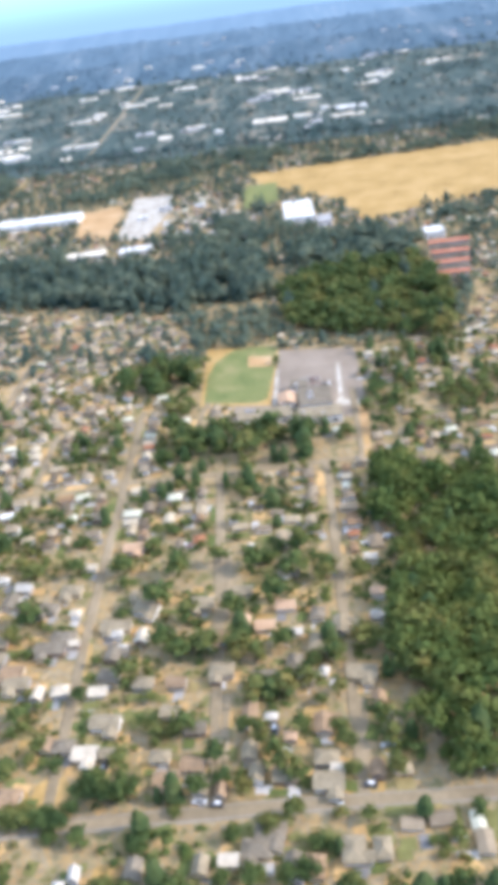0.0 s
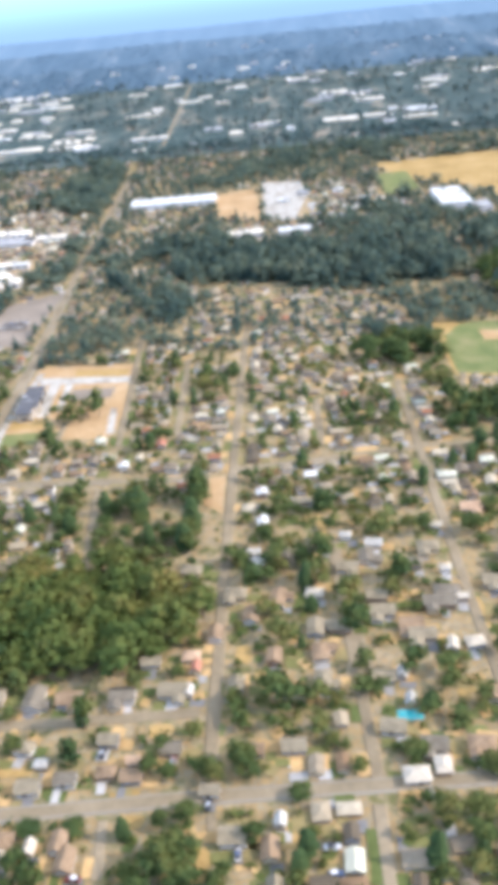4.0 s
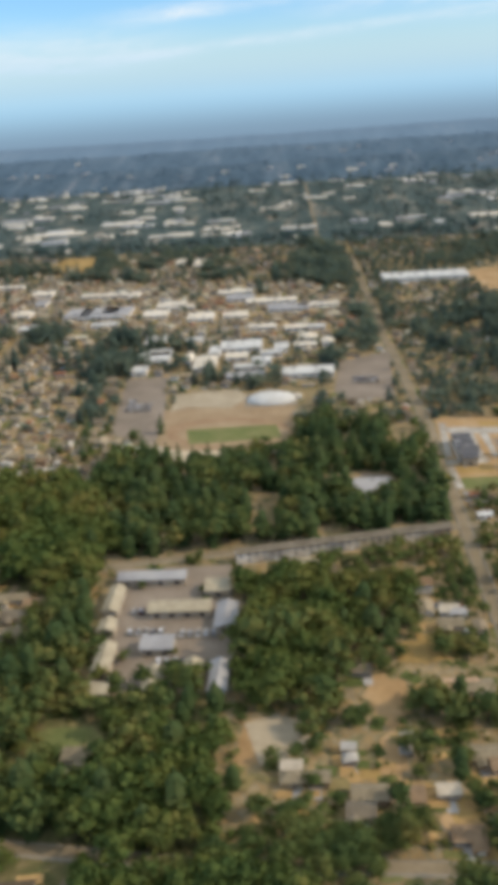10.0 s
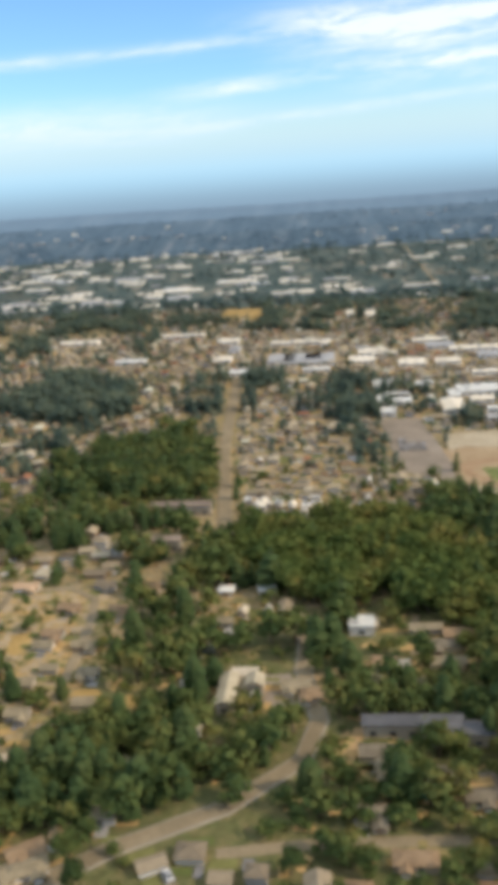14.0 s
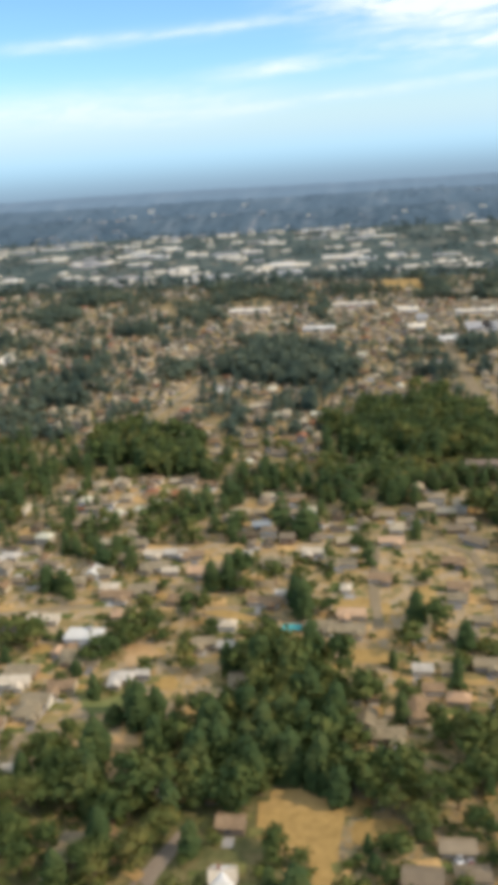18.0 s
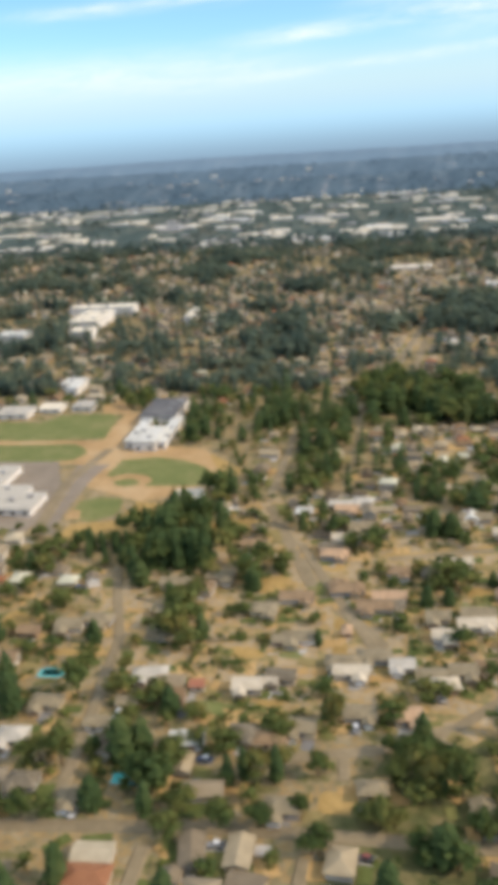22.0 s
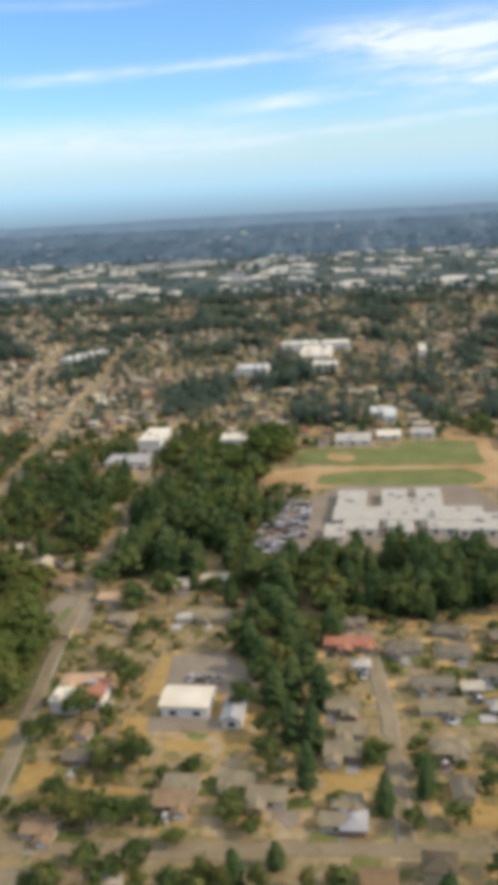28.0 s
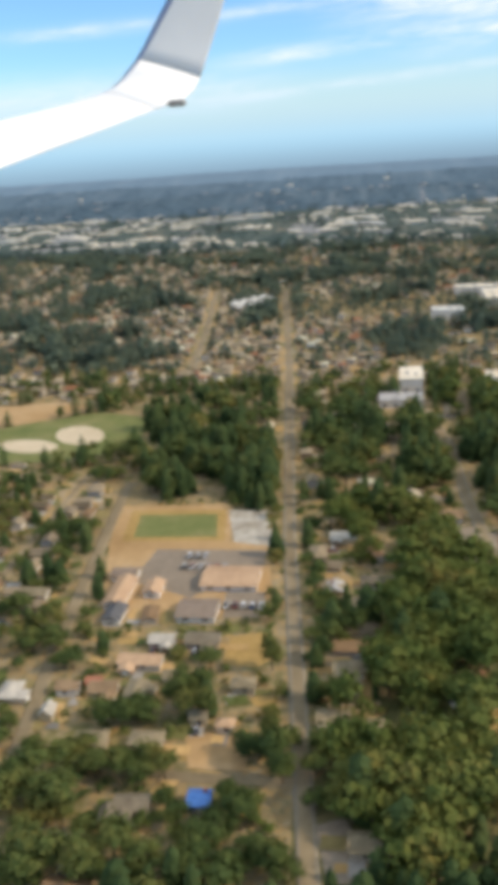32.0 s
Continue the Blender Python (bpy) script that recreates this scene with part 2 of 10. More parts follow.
ROOFS = [(0.0, (0.127, 0.099, 0.065)), (0.12, (0.214, 0.168, 0.113)), (0.34, (0.290, 0.228, 0.150)), (0.54, (0.236, 0.151, 0.084)), (0.68, (0.363, 0.289, 0.186)),
         (0.83, (0.454, 0.378, 0.262)), (0.925, (0.530, 0.502, 0.371)), (0.955, (0.309, 0.138, 0.072))]
WALLS = [(0.0, (0.56, 0.50, 0.41)), (0.25, (0.42, 0.36, 0.28)), (0.5, (0.33, 0.31, 0.28)), (0.65, (0.50, 0.41, 0.27)), (0.78, (0.28, 0.20, 0.14)), (0.9, (0.70, 0.66, 0.59))]
M = {
    "ground": surface("dry_suburban_ground", [(0.0, (0.107, 0.112, 0.043)), (0.25, (0.179, 0.157, 0.066)), (0.42, (0.259, 0.210, 0.123)), (0.55, (0.340, 0.224, 0.096)), (0.68, (0.251, 0.215, 0.139)), (0.82, (0.357, 0.259, 0.145)), (1.0, (0.430, 0.278, 0.123))], scale=14.0, fine=3.0, rough=1.0, mix=0.5),
    "dry": surface("dry_grass", [(0.0, (0.29, 0.19, 0.070)), (0.5, (0.39, 0.255, 0.095)), (1.0, (0.46, 0.31, 0.135))], scale=3.0, fine=4.0, rough=1.0, mix=0.35),
    "sand": surface("bare_sandy_soil", [(0.0, (0.342, 0.211, 0.097)), (0.5, (0.437, 0.282, 0.138)), (1.0, (0.513, 0.367, 0.212))], scale=3.0, fine=3.0, rough=1.0),
    "pale_sand": surface("pale_raked_sand", [(0.0, (0.52, 0.42, 0.28)), (1.0, (0.66, 0.55, 0.39))], scale=3.0, fine=3.0, rough=1.0),
    "green": surface("watered_turf", [(0.0, (0.130, 0.155, 0.055)), (0.5, (0.175, 0.190, 0.070)), (1.0, (0.250, 0.225, 0.100))], scale=6.0, fine=4.0, rough=1.0),
    "pale_soil": surface("pale_dusty_soil", [(0.0, (0.36, 0.29, 0.19)), (1.0, (0.48, 0.40, 0.28))], scale=5.0, fine=3.0, rough=1.0),
    "brown_soil": surface("brown_trodden_soil", [(0.0, (0.29, 0.20, 0.115)), (0.5, (0.36, 0.255, 0.15)), (1.0, (0.44, 0.33, 0.20))], scale=5.0, fine=3.0, rough=1.0),
    "rough_grass": surface("rough_weedy_grass", [(0.0, (0.085, 0.095, 0.038)), (0.4, (0.125, 0.125, 0.052)), (0.7, (0.175, 0.150, 0.068)), (1.0, (0.25, 0.195, 0.10))], scale=16.0, fine=4.0, rough=1.0, mix=0.45),
    "gravel": surface("pale_gravel", [(0.0, (0.25, 0.21, 0.155)), (0.4, (0.38, 0.34, 0.275)), (0.7, (0.50, 0.46, 0.39)), (1.0, (0.34, 0.285, 0.21))], scale=9.0, fine=3.0, rough=1.0, mix=0.5),
    "asphalt": surface("weathered_asphalt", [(0.0, (0.205, 0.166, 0.125)), (0.5, (0.262, 0.212, 0.159)), (1.0, (0.320, 0.261, 0.202))], scale=4.0, fine=6.0, rough=0.9),
    "road": surface("road_asphalt", [(0.0, (0.194, 0.152, 0.095)), (0.5, (0.255, 0.200, 0.124)), (1.0, (0.326, 0.257, 0.166))], scale=4.0, fine=6.0, rough=0.9),
    "concrete": surface("concrete", [(0.0, (0.235, 0.200, 0.148)), (1.0, (0.310, 0.266, 0.198))], scale=6.0, fine=8.0, rough=0.9),
    "yard": surface("yard_grass", [(0.0, (0.11, 0.13, 0.042)), (0.22, (0.17, 0.165, 0.06)), (0.45, (0.26, 0.205, 0.09)), (0.65, (0.42, 0.27, 0.115)), (0.86, (0.52, 0.34, 0.15))], fine=4.0, rough=1.0, vary="island", mix=0.4, constant=True),
    "drive": surface("driveway_slab", [(0.0, (0.20, 0.19, 0.18)), (0.35, (0.33, 0.31, 0.28)), (0.7, (0.45, 0.42, 0.38))], fine=5.0, vary="island", constant=True),
    "roof": surface("roof_shingle", ROOFS, fine=12.0, vary="object", mix=0.35, constant=True, rough=0.75),
    "roof_far": surface("roof_shingle_rows", ROOFS, fine=4.0, vary="island", mix=0.3, constant=True, rough=0.75),
    "wall": surface("house_siding", WALLS, fine=10.0, vary="object", constant=True, rough=0.7),
    "wall_far": surface("house_siding_rows", WALLS, fine=4.0, vary="island", constant=True, rough=0.7),
    "broad": surface("broadleaf_foliage", [(0.0, (0.046, 0.078, 0.030)), (0.38, (0.096, 0.130, 0.041)), (0.72, (0.155, 0.166, 0.051)), (1.0, (0.245, 0.192, 0.060))], scale=5.5, fine=8.0, rough=0.8, vary="leaf", bump=0),
    "meadow_leaf": surface("sunlit_olive_foliage", [(0.0, (0.052, 0.088, 0.028)), (0.34, (0.106, 0.142, 0.038)), (0.72, (0.152, 0.170, 0.047)), (1.0, (0.245, 0.196, 0.058))], scale=5.0, fine=8.0, rough=0.8, vary="leaf", bump=0),
    "conifer": surface("conifer_foliage", [(0.0, (0.045, 0.078, 0.031)), (0.5, (0.074, 0.112, 0.041)), (1.0, (0.121, 0.145, 0.052))], scale=7.0, fine=8.0, rough=0.85, vary="leaf", bump=0),
    # leaf colours of the farther trees, paler and bluer to imitate distance haze
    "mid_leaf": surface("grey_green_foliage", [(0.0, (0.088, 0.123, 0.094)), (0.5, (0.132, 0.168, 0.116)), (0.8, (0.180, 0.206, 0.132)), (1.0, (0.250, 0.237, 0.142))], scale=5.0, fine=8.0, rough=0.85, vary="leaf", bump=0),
    "mid_conifer": surface("haze_blued_conifer_foliage", [(0.0, (0.052, 0.086, 0.070)), (0.5, (0.082, 0.118, 0.089)), (1.0, (0.128, 0.153, 0.103))], scale=5.0, fine=8.0, rough=0.85, vary="leaf", bump=0),
    "bark": surface("bark", [(0.0, (0.09, 0.065, 0.045)), (1.0, (0.16, 0.12, 0.09))], scale=80.0, fine=20.0, rough=1.0),
    "white": surface("white_roof_membrane", [(0.0, (0.538, 0.515, 0.455)), (0.6, (0.635, 0.612, 0.547)), (1.0, (0.683, 0.660, 0.593))], scale=6.0, fine=2.0, rough=0.6, bump=0.05),
    "cream": surface("cream_roof_sheet", [(0.0, (0.64, 0.55, 0.41)), (1.0, (0.82, 0.73, 0.58))], scale=6.0, fine=2.0, rough=0.6, bump=0.05),
    "grey": surface("grey_roof_felt", [(0.0, (0.30, 0.29, 0.28)), (1.0, (0.46, 0.44, 0.41))], scale=6.0, fine=3.0, rough=0.8),
    "dark": surface("dark_roof_felt", [(0.0, (0.09, 0.09, 0.095)), (1.0, (0.17, 0.165, 0.16))], scale=6.0, fine=3.0, rough=0.8),
    "brown": surface("brown_roof_shingle", [(0.0, (0.19, 0.14, 0.105)), (1.0, (0.31, 0.245, 0.19))], scale=8.0, fine=5.0, rough=0.8),
    "tan": surface("tan_roof_shingle", [(0.0, (0.42, 0.27, 0.165)), (1.0, (0.56, 0.38, 0.24))], scale=8.0, fine=5.0, rough=0.8),
    "shingle_grey": surface("grey_shingle", [(0.0, (0.200, 0.163, 0.105)), (1.0, (0.335, 0.272, 0.175))], scale=25.0, fine=9.0, rough=0.9),
    "shingle_dark": surface("slate_grey_shingle", [(0.0, (0.140, 0.116, 0.082)), (1.0, (0.250, 0.209, 0.150))], scale=25.0, fine=9.0, rough=0.9),
    "shingle_brown": surface("grey_brown_shingle", [(0.0, (0.210, 0.141, 0.084)), (1.0, (0.340, 0.233, 0.139))], scale=25.0, fine=9.0, rough=0.9),
    "pale_roof": surface("pale_grey_roof_sheet", [(0.0, (0.38, 0.345, 0.285)), (1.0, (0.56, 0.51, 0.43))], scale=25.0, fine=6.0, rough=0.8),
    "cream_roof": surface("cream_shingle", [(0.0, (0.44, 0.37, 0.27)), (1.0, (0.62, 0.53, 0.40))], scale=25.0, fine=6.0, rough=0.8),
    "beige": surface("beige_roof_shingle", [(0.0, (0.340, 0.286, 0.193)), (1.0, (0.500, 0.427, 0.294))], scale=25.0, fine=6.0, rough=0.85),
    "pavers": surface("red_cinder", [(0.0, (0.29, 0.185, 0.105)), (1.0, (0.40, 0.27, 0.16))], scale=8.0, fine=5.0, rough=1.0),
    "red": surface("red_roof_tile", [(0.0, (0.36, 0.14, 0.085)), (1.0, (0.48, 0.22, 0.14))], scale=8.0, fine=5.0, rough=0.75),
    "plaster": surface("pale_plaster_wall", [(0.0, (0.62, 0.57, 0.49)), (1.0, (0.78, 0.73, 0.65))], scale=10.0, fine=5.0, rough=0.85),
    "siding": surface("beige_board_siding", [(0.0, (0.36, 0.30, 0.22)), (1.0, (0.48, 0.41, 0.31))], scale=10.0, fine=5.0, rough=0.85),
    "trim": surface("white_window_trim", [(0.0, (0.66, 0.65, 0.62)), (1.0, (0.76, 0.75, 0.72))], scale=30.0, fine=9.0, rough=0.5, bump=0),
    "glass": surface("window_glass", [(0.0, (0.03, 0.035, 0.04)), (1.0, (0.06, 0.065, 0.07))], scale=20.0, rough=0.12, bump=0, mix=0.1),
    "door": surface("painted_door", [(0.0, (0.75, 0.74, 0.70)), (0.4, (0.62, 0.58, 0.50)), (0.7, (0.30, 0.22, 0.16))], vary="object", constant=True, rough=0.55, bump=0.05),
    "brick": surface("chimney_brick", [(0.0, (0.28, 0.13, 0.09)), (1.0, (0.38, 0.20, 0.15))], scale=60.0, fine=30.0),
    "car": surface("car_paint", [(0.0, (0.66, 0.65, 0.63)), (0.34, (0.06, 0.06, 0.065)), (0.55, (0.32, 0.32, 0.32)), (0.80, (0.22, 0.06, 0.05)), (0.86, (0.07, 0.10, 0.18)), (0.92, (0.48, 0.45, 0.40))], vary="object", constant=True, rough=0.3, bump=0, mix=0.05),
    "rubber": surface("rubber", [(0.0, (0.03, 0.03, 0.03)), (1.0, (0.05, 0.05, 0.05))], scale=50, rough=0.9),
    "tarp": surface("blue_tarpaulin", [(0.0, (0.03, 0.13, 0.42)), (1.0, (0.07, 0.20, 0.52))], scale=60.0, fine=6.0, rough=0.5),
    "pool": surface("pool_water", [(0.0, (0.05, 0.42, 0.42)), (1.0, (0.10, 0.52, 0.50))], scale=60.0, fine=6.0, rough=0.08, bump=0.05),
    # valley trees, blued in their leaf colour to paint the haze over them
    "far_wood": surface("haze_tinted_far_woods", [(0.0, (0.056, 0.092, 0.090)), (0.5, (0.086, 0.129, 0.117)), (1.0, (0.147, 0.175, 0.140))], scale=4.0, fine=2.0, rough=0.9, vary="leaf", bump=0),
    "paint": surface("white_aircraft_paint", [(0.0, (0.90, 0.89, 0.86)), (1.0, (0.94, 0.93, 0.90))], scale=60.0, fine=20.0, rough=0.35, bump=0, mix=0.03),
    # greyer than the wing: shade on the winglet's face put into its colour
    "wing_grey": surface("light_grey_aircraft_paint", [(0.0, (0.58, 0.605, 0.61)), (1.0, (0.63, 0.655, 0.66))], scale=60.0, fine=20.0, rough=0.4, bump=0, mix=0.03),
    # blue-grey that paints the shading along the winglet's leading edge
    "edge_shade": surface("blue_grey_metal_edge", [(0.0, (0.10, 0.15, 0.27)), (1.0, (0.14, 0.20, 0.34))], scale=60.0, fine=20.0, rough=0.45, bump=0, mix=0.03),
    "ridge": surface("hazed_wooded_ridge", [(0.0, (0.020, 0.036, 0.044)), (0.45, (0.036, 0.056, 0.066)), (0.7, (0.060, 0.080, 0.088)), (0.9, (0.10, 0.11, 0.115)), (1.0, (0.22, 0.20, 0.18))], scale=1.5, fine=0.35, rough=1.0, mix=0.5, bump=0, squash=0.16),
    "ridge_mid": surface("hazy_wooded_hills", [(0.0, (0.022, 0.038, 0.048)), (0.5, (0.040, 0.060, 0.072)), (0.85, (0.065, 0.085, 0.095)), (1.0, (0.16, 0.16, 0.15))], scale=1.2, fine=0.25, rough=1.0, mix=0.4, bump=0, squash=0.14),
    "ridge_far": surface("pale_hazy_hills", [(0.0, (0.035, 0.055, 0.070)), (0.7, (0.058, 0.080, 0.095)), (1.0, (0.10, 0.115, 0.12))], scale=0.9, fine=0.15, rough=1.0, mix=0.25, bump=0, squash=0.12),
    "lots": surface("sun_baked_lots", [(0.0, (0.155, 0.148, 0.060)), (0.28, (0.249, 0.203, 0.095)), (0.45, (0.415, 0.269, 0.119)), (0.6, (0.311, 0.264, 0.184)), (0.75, (0.456, 0.315, 0.164)), (0.88, (0.311, 0.274, 0.210)), (1.0, (0.508, 0.336, 0.160))], scale=16.0, fine=3.0, rough=1.0, mix=0.4),
    # valley ground with a blue-green haze tint mixed into its colour
    "far": surface("hazed_valley_floor", [(0.0, (0.05, 0.075, 0.068)), (0.5, (0.075, 0.10, 0.088)), (0.72, (0.13, 0.14, 0.115)), (1.0, (0.30, 0.24, 0.17))], scale=2.5, fine=0.3, rough=1.0, mix=0.4, bump=0, squash=0.3),
}


# air haze painted on the far ridges: bluish colours and a little blue emission
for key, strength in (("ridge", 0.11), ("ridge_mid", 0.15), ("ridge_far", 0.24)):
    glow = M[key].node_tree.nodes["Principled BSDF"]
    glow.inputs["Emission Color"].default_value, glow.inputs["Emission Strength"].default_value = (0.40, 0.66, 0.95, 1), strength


# ---- helpers of the plan ----
def land(y):
    """Height of the land: a plateau, a wooded slope, and a valley floor below it."""
    s = np.clip((np.asarray(y, float) - 1230) / 470, 0, 1)
    return -70 * s * s * (3 - 2 * s)


CELL, X0, Y0 = 2.5, -2300.0, 20.0
NX, NY = 1200, 500
GX, GY = np.meshgrid(X0 + CELL * (np.arange(NX) + 0.5), Y0 + CELL * (np.arange(NY) + 0.5), indexing="ij")
USE = np.zeros((NX, NY), np.int8)   # 0 free, 1 wood, 2 open ground, 3 road, 4 building


def inside(poly, x, y):
    r = np.zeros(np.shape(x), bool)
    for (ax, ay), (bx, by) in zip(poly, poly[1:] + poly[:1]):
        if ay != by:
            r ^= ((ay > y) != (by > y)) & (x < (bx - ax) * (y - ay) / (by - ay) + ax)
    return r


def use_at(x, y):
    i, j = np.int32((np.asarray(x) - X0) / CELL), np.int32((np.asarray(y) - Y0) / CELL)
    ok = (i >= 0) & (i < NX) & (j >= 0) & (j < NY)
    return np.where(ok, USE[np.clip(i, 0, NX - 1), np.clip(j, 0, NY - 1)], 9)


def claim(x0, y0, x1, y1, value):
    i0, i1 = max(0, int((x0 - X0) / CELL)), int((x1 - X0) / CELL) + 1
    j0, j1 = max(0, int((y0 - Y0) / CELL)), int((y1 - Y0) / CELL) + 1
    USE[i0:i1, j0:j1] = value


def part(name, bm, material, parent, label=""):
    me = bpy.data.meshes.new(name)
    bm.to_mesh(me)
    bm.free()
    me.materials.append(M[material] if isinstance(material, str) else material)
    ob = new(name, me)
    ob.parent = parent
    return tagged(ob, label)


def thing(name, x, y, z=0.0, turn=0.0, **tags):
    ob = new(name)
    ob.matrix_basis = pose(x, y, z, 0, 0, turn)
    return tagged(ob, **tags)


def box(x0, y0, z0, x1, y1, z1, bm=None):
    bm = bm or bmesh.new()
    v = [bm.verts.new(p) for p in ((x0, y0, z0), (x1, y0, z0), (x1, y1, z0), (x0, y1, z0), (x0, y0, z1), (x1, y0, z1), (x1, y1, z1), (x0, y1, z1))]
    for f in ((0, 3, 2, 1), (4, 5, 6, 7), (0, 1, 5, 4), (1, 2, 6, 5), (2, 3, 7, 6), (3, 0, 4, 7)):
        bm.faces.new([v[i] for i in f])
    return bm


def mesh_of(name, verts, tris, mats, index=None):
    """A mesh from arrays of corners and triangles, with a material for each triangle."""
    me = bpy.data.meshes.new(name)
    verts, tris = np.asarray(verts, np.float32), np.asarray(tris, np.int32)
    me.vertices.add(len(verts)); me.vertices.foreach_set("co", verts.ravel())
    me.loops.add(tris.size); me.loops.foreach_set("vertex_index", tris.ravel())
    me.polygons.add(len(tris)); me.polygons.foreach_set("loop_start", np.arange(0, tris.size, 3, dtype=np.int32))
    if index is not None:
        me.polygons.foreach_set("material_index", np.asarray(index, np.int32))
    for m in mats:
        me.materials.append(M[m])
    me.polygons.foreach_set("use_smooth", np.zeros(len(tris), bool))
    me.update(calc_edges=True)
    return me


def scatter(template, places):
    """Corners, triangles and materials of many copies of a template (corners, triangles, materials) at rows x, y, z, turn, width, height."""
    v, f, k = template
    p = np.asarray(places, float)
    c, s = np.cos(p[:, 3])[:, None], np.sin(p[:, 3])[:, None]
    x = (v[:, 0] * c - v[:, 1] * s) * p[:, 4:5] + p[:, 0:1]
    y = (v[:, 0] * s + v[:, 1] * c) * p[:, 4:5] + p[:, 1:2]
    z = v[:, 2] * p[:, 5:6] + p[:, 2:3]
    out = np.stack([x, y, z], -1).reshape(-1, 3)
    tri = (f[None] + (np.arange(len(p)) * len(v))[:, None, None]).reshape(-1, 3)
    return out, tri, np.tile(k, len(p))


def stuff(name, batches, mats, label, category):
    vs, fs, ks, n = [], [], [], 0
    for v, f, k in batches:
        vs.append(v); fs.append(f + n); ks.append(k); n += len(v)
    if vs:
        tagged(new(name, mesh_of(name, np.concatenate(vs), np.concatenate(fs), mats, np.concatenate(ks))), label, category, kind="stuff")


# ---- the land ----
def build_land():
    xs = np.concatenate([[-9000, -6500, -4800], np.arange(-4000, 1601, 200), [2400, 4200, 6500]])
    ys = np.concatenate([[-6000, -2500, -800], np.arange(0, 1200, 200), np.arange(1200, 1720, 40), [2000, 2600, 3400, 4000, 4600, 5400, 7000]])
    gx, gy = np.meshgrid(xs, ys, indexing="ij")
    v = np.stack([gx, gy, land(gy)], -1).reshape(-1, 3)
    i, j = np.meshgrid(np.arange(len(xs) - 1), np.arange(len(ys) - 1), indexing="ij")
    a = (i * len(ys) + j).ravel()
    t = np.concatenate([np.stack([a, a + len(ys), a + len(ys) + 1], 1), np.stack([a, a + len(ys) + 1, a + 1], 1)])
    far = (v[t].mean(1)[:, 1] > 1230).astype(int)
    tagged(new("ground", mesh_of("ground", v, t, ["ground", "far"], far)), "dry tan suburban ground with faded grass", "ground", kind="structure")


def ridge_z(x, y, layer):
    """Height of one of three wooded ridges, one behind the other."""
    y0, y1, top = ((2850, 3350, -30), (3350, 3950, -8), (3950, 4650, 15))[layer]
    u = min(1.0, max(0.0, (y - y0) / (y1 - y0)))
    crest = top + 9 * noise.noise(Vector((x * 0.0008, 3.1 + layer, 0))) + 3 * noise.noise(Vector((x * 0.006, 7.7, layer))) + 2 * noise.noise(Vector((x * 0.03, 1.7, layer)))
    return -74 + (crest + 74) * u * u * (3 - 2 * u)


def build_ridge():
    """The wooded hills that close the view beyond the valley."""
    xs = np.arange(-6500, 4001, 40)
    for layer, (y0, y1) in enumerate(((2850, 3350), (3350, 3950), (3950, 4650))):
        v = [(x, y, ridge_z(x, y, layer)) for x in xs for y in np.linspace(y0, y1, 10)]
        a = (np.arange(len(xs) - 1)[:, None] * 10 + np.arange(9)[None]).ravel()
        t = np.concatenate([np.stack([a, a + 10, a + 11], 1), np.stack([a, a + 11, a + 1], 1)])
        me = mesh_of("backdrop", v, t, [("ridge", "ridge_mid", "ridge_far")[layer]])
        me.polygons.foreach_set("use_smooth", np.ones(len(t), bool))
        tagged(new("backdrop", me), ("wooded ridge beyond the valley, tinted dark blue for haze", "hazy blue wooded hills behind the ridge", "pale blue hazy hills on the skyline")[layer], "hills", kind="structure")


build_land()
build_ridge()

LEVEL = [0.04]


def flat(name, poly, material, label, category, kind="structure"):
    """A level sheet of ground cover, laid a little above the one before it."""
    LEVEL[0] += 0.0007
    z = LEVEL[0]
    bm = bmesh.new()
    f = bm.faces.new([bm.verts.new((x, y, z)) for x, y in poly])
    if f.normal.z < 0:
        f.normal_flip()
    bmesh.ops.triangulate(bm, faces=[f])
    me = bpy.data.meshes.new(name)
    bm.to_mesh(me); bm.free()
    me.materials.append(M[material])
    return tagged(new(name, me), label, category, kind=kind)


COVER = {"brown_soil": "brown trodden soil", "pale_soil": "pale dusty soil", "rough_grass": "rough weedy grass", "pale_sand": "pale raked sand", "pavers": "reddish cinder", "green": "watered green turf", "dry": "sun-bleached dry grass", "sand": "bare sandy soil", "asphalt": "weathered grey asphalt", "gravel": "pale crushed gravel"}
WOODS, BLOCKS, TRACTS = [], [], []
OPEN = np.zeros((NX, NY))   # housing tracts: how few trees stand there


def wood(kind, poly):
    m = inside(poly, GX, GY)
    USE[m & (USE == 0)] = 1
    WOODS.append((kind, poly))


def patch(name, material, poly):
    USE[inside(poly, GX, GY)] = 7 if name == "building_site" else 2
    flat(name, poly, material, f"{name.replace('_', ' ')} of {COVER[material]}", name.replace("_", " ").split()[-1])


def tract(poly, bare=0.28, cleared=False):
    """A sunlit tract of closely set houses with few trees."""
    m = inside(poly, GX, GY)
    OPEN[m] = bare
    if cleared:
        USE[m & (USE == 1)] = 0
    TRACTS.append(poly)
    flat("tract", poly, "lots", "sun-baked tan ground between closely set houses", "ground")


def open_at(x, y):
    i, j = np.clip(np.int32((np.asarray(x) - X0) / CELL), 0, NX - 1), np.clip(np.int32((np.asarray(y) - Y0) / CELL), 0, NY - 1)
    return OPEN[i, j]


def block(kind, colour, x0, y0, x1, y1, h):
    BLOCKS.append((kind, colour, x0, y0, x1, y1, h))
    claim(x0 - 2, y0 - 3, x1 + 2, y1 + 3, 4)


STREETS, COLOURED = [], []
SURVEYED = np.zeros((NX, NY), bool)   # where homes and trees stand at their known places
SITES, GARDENS = [], []


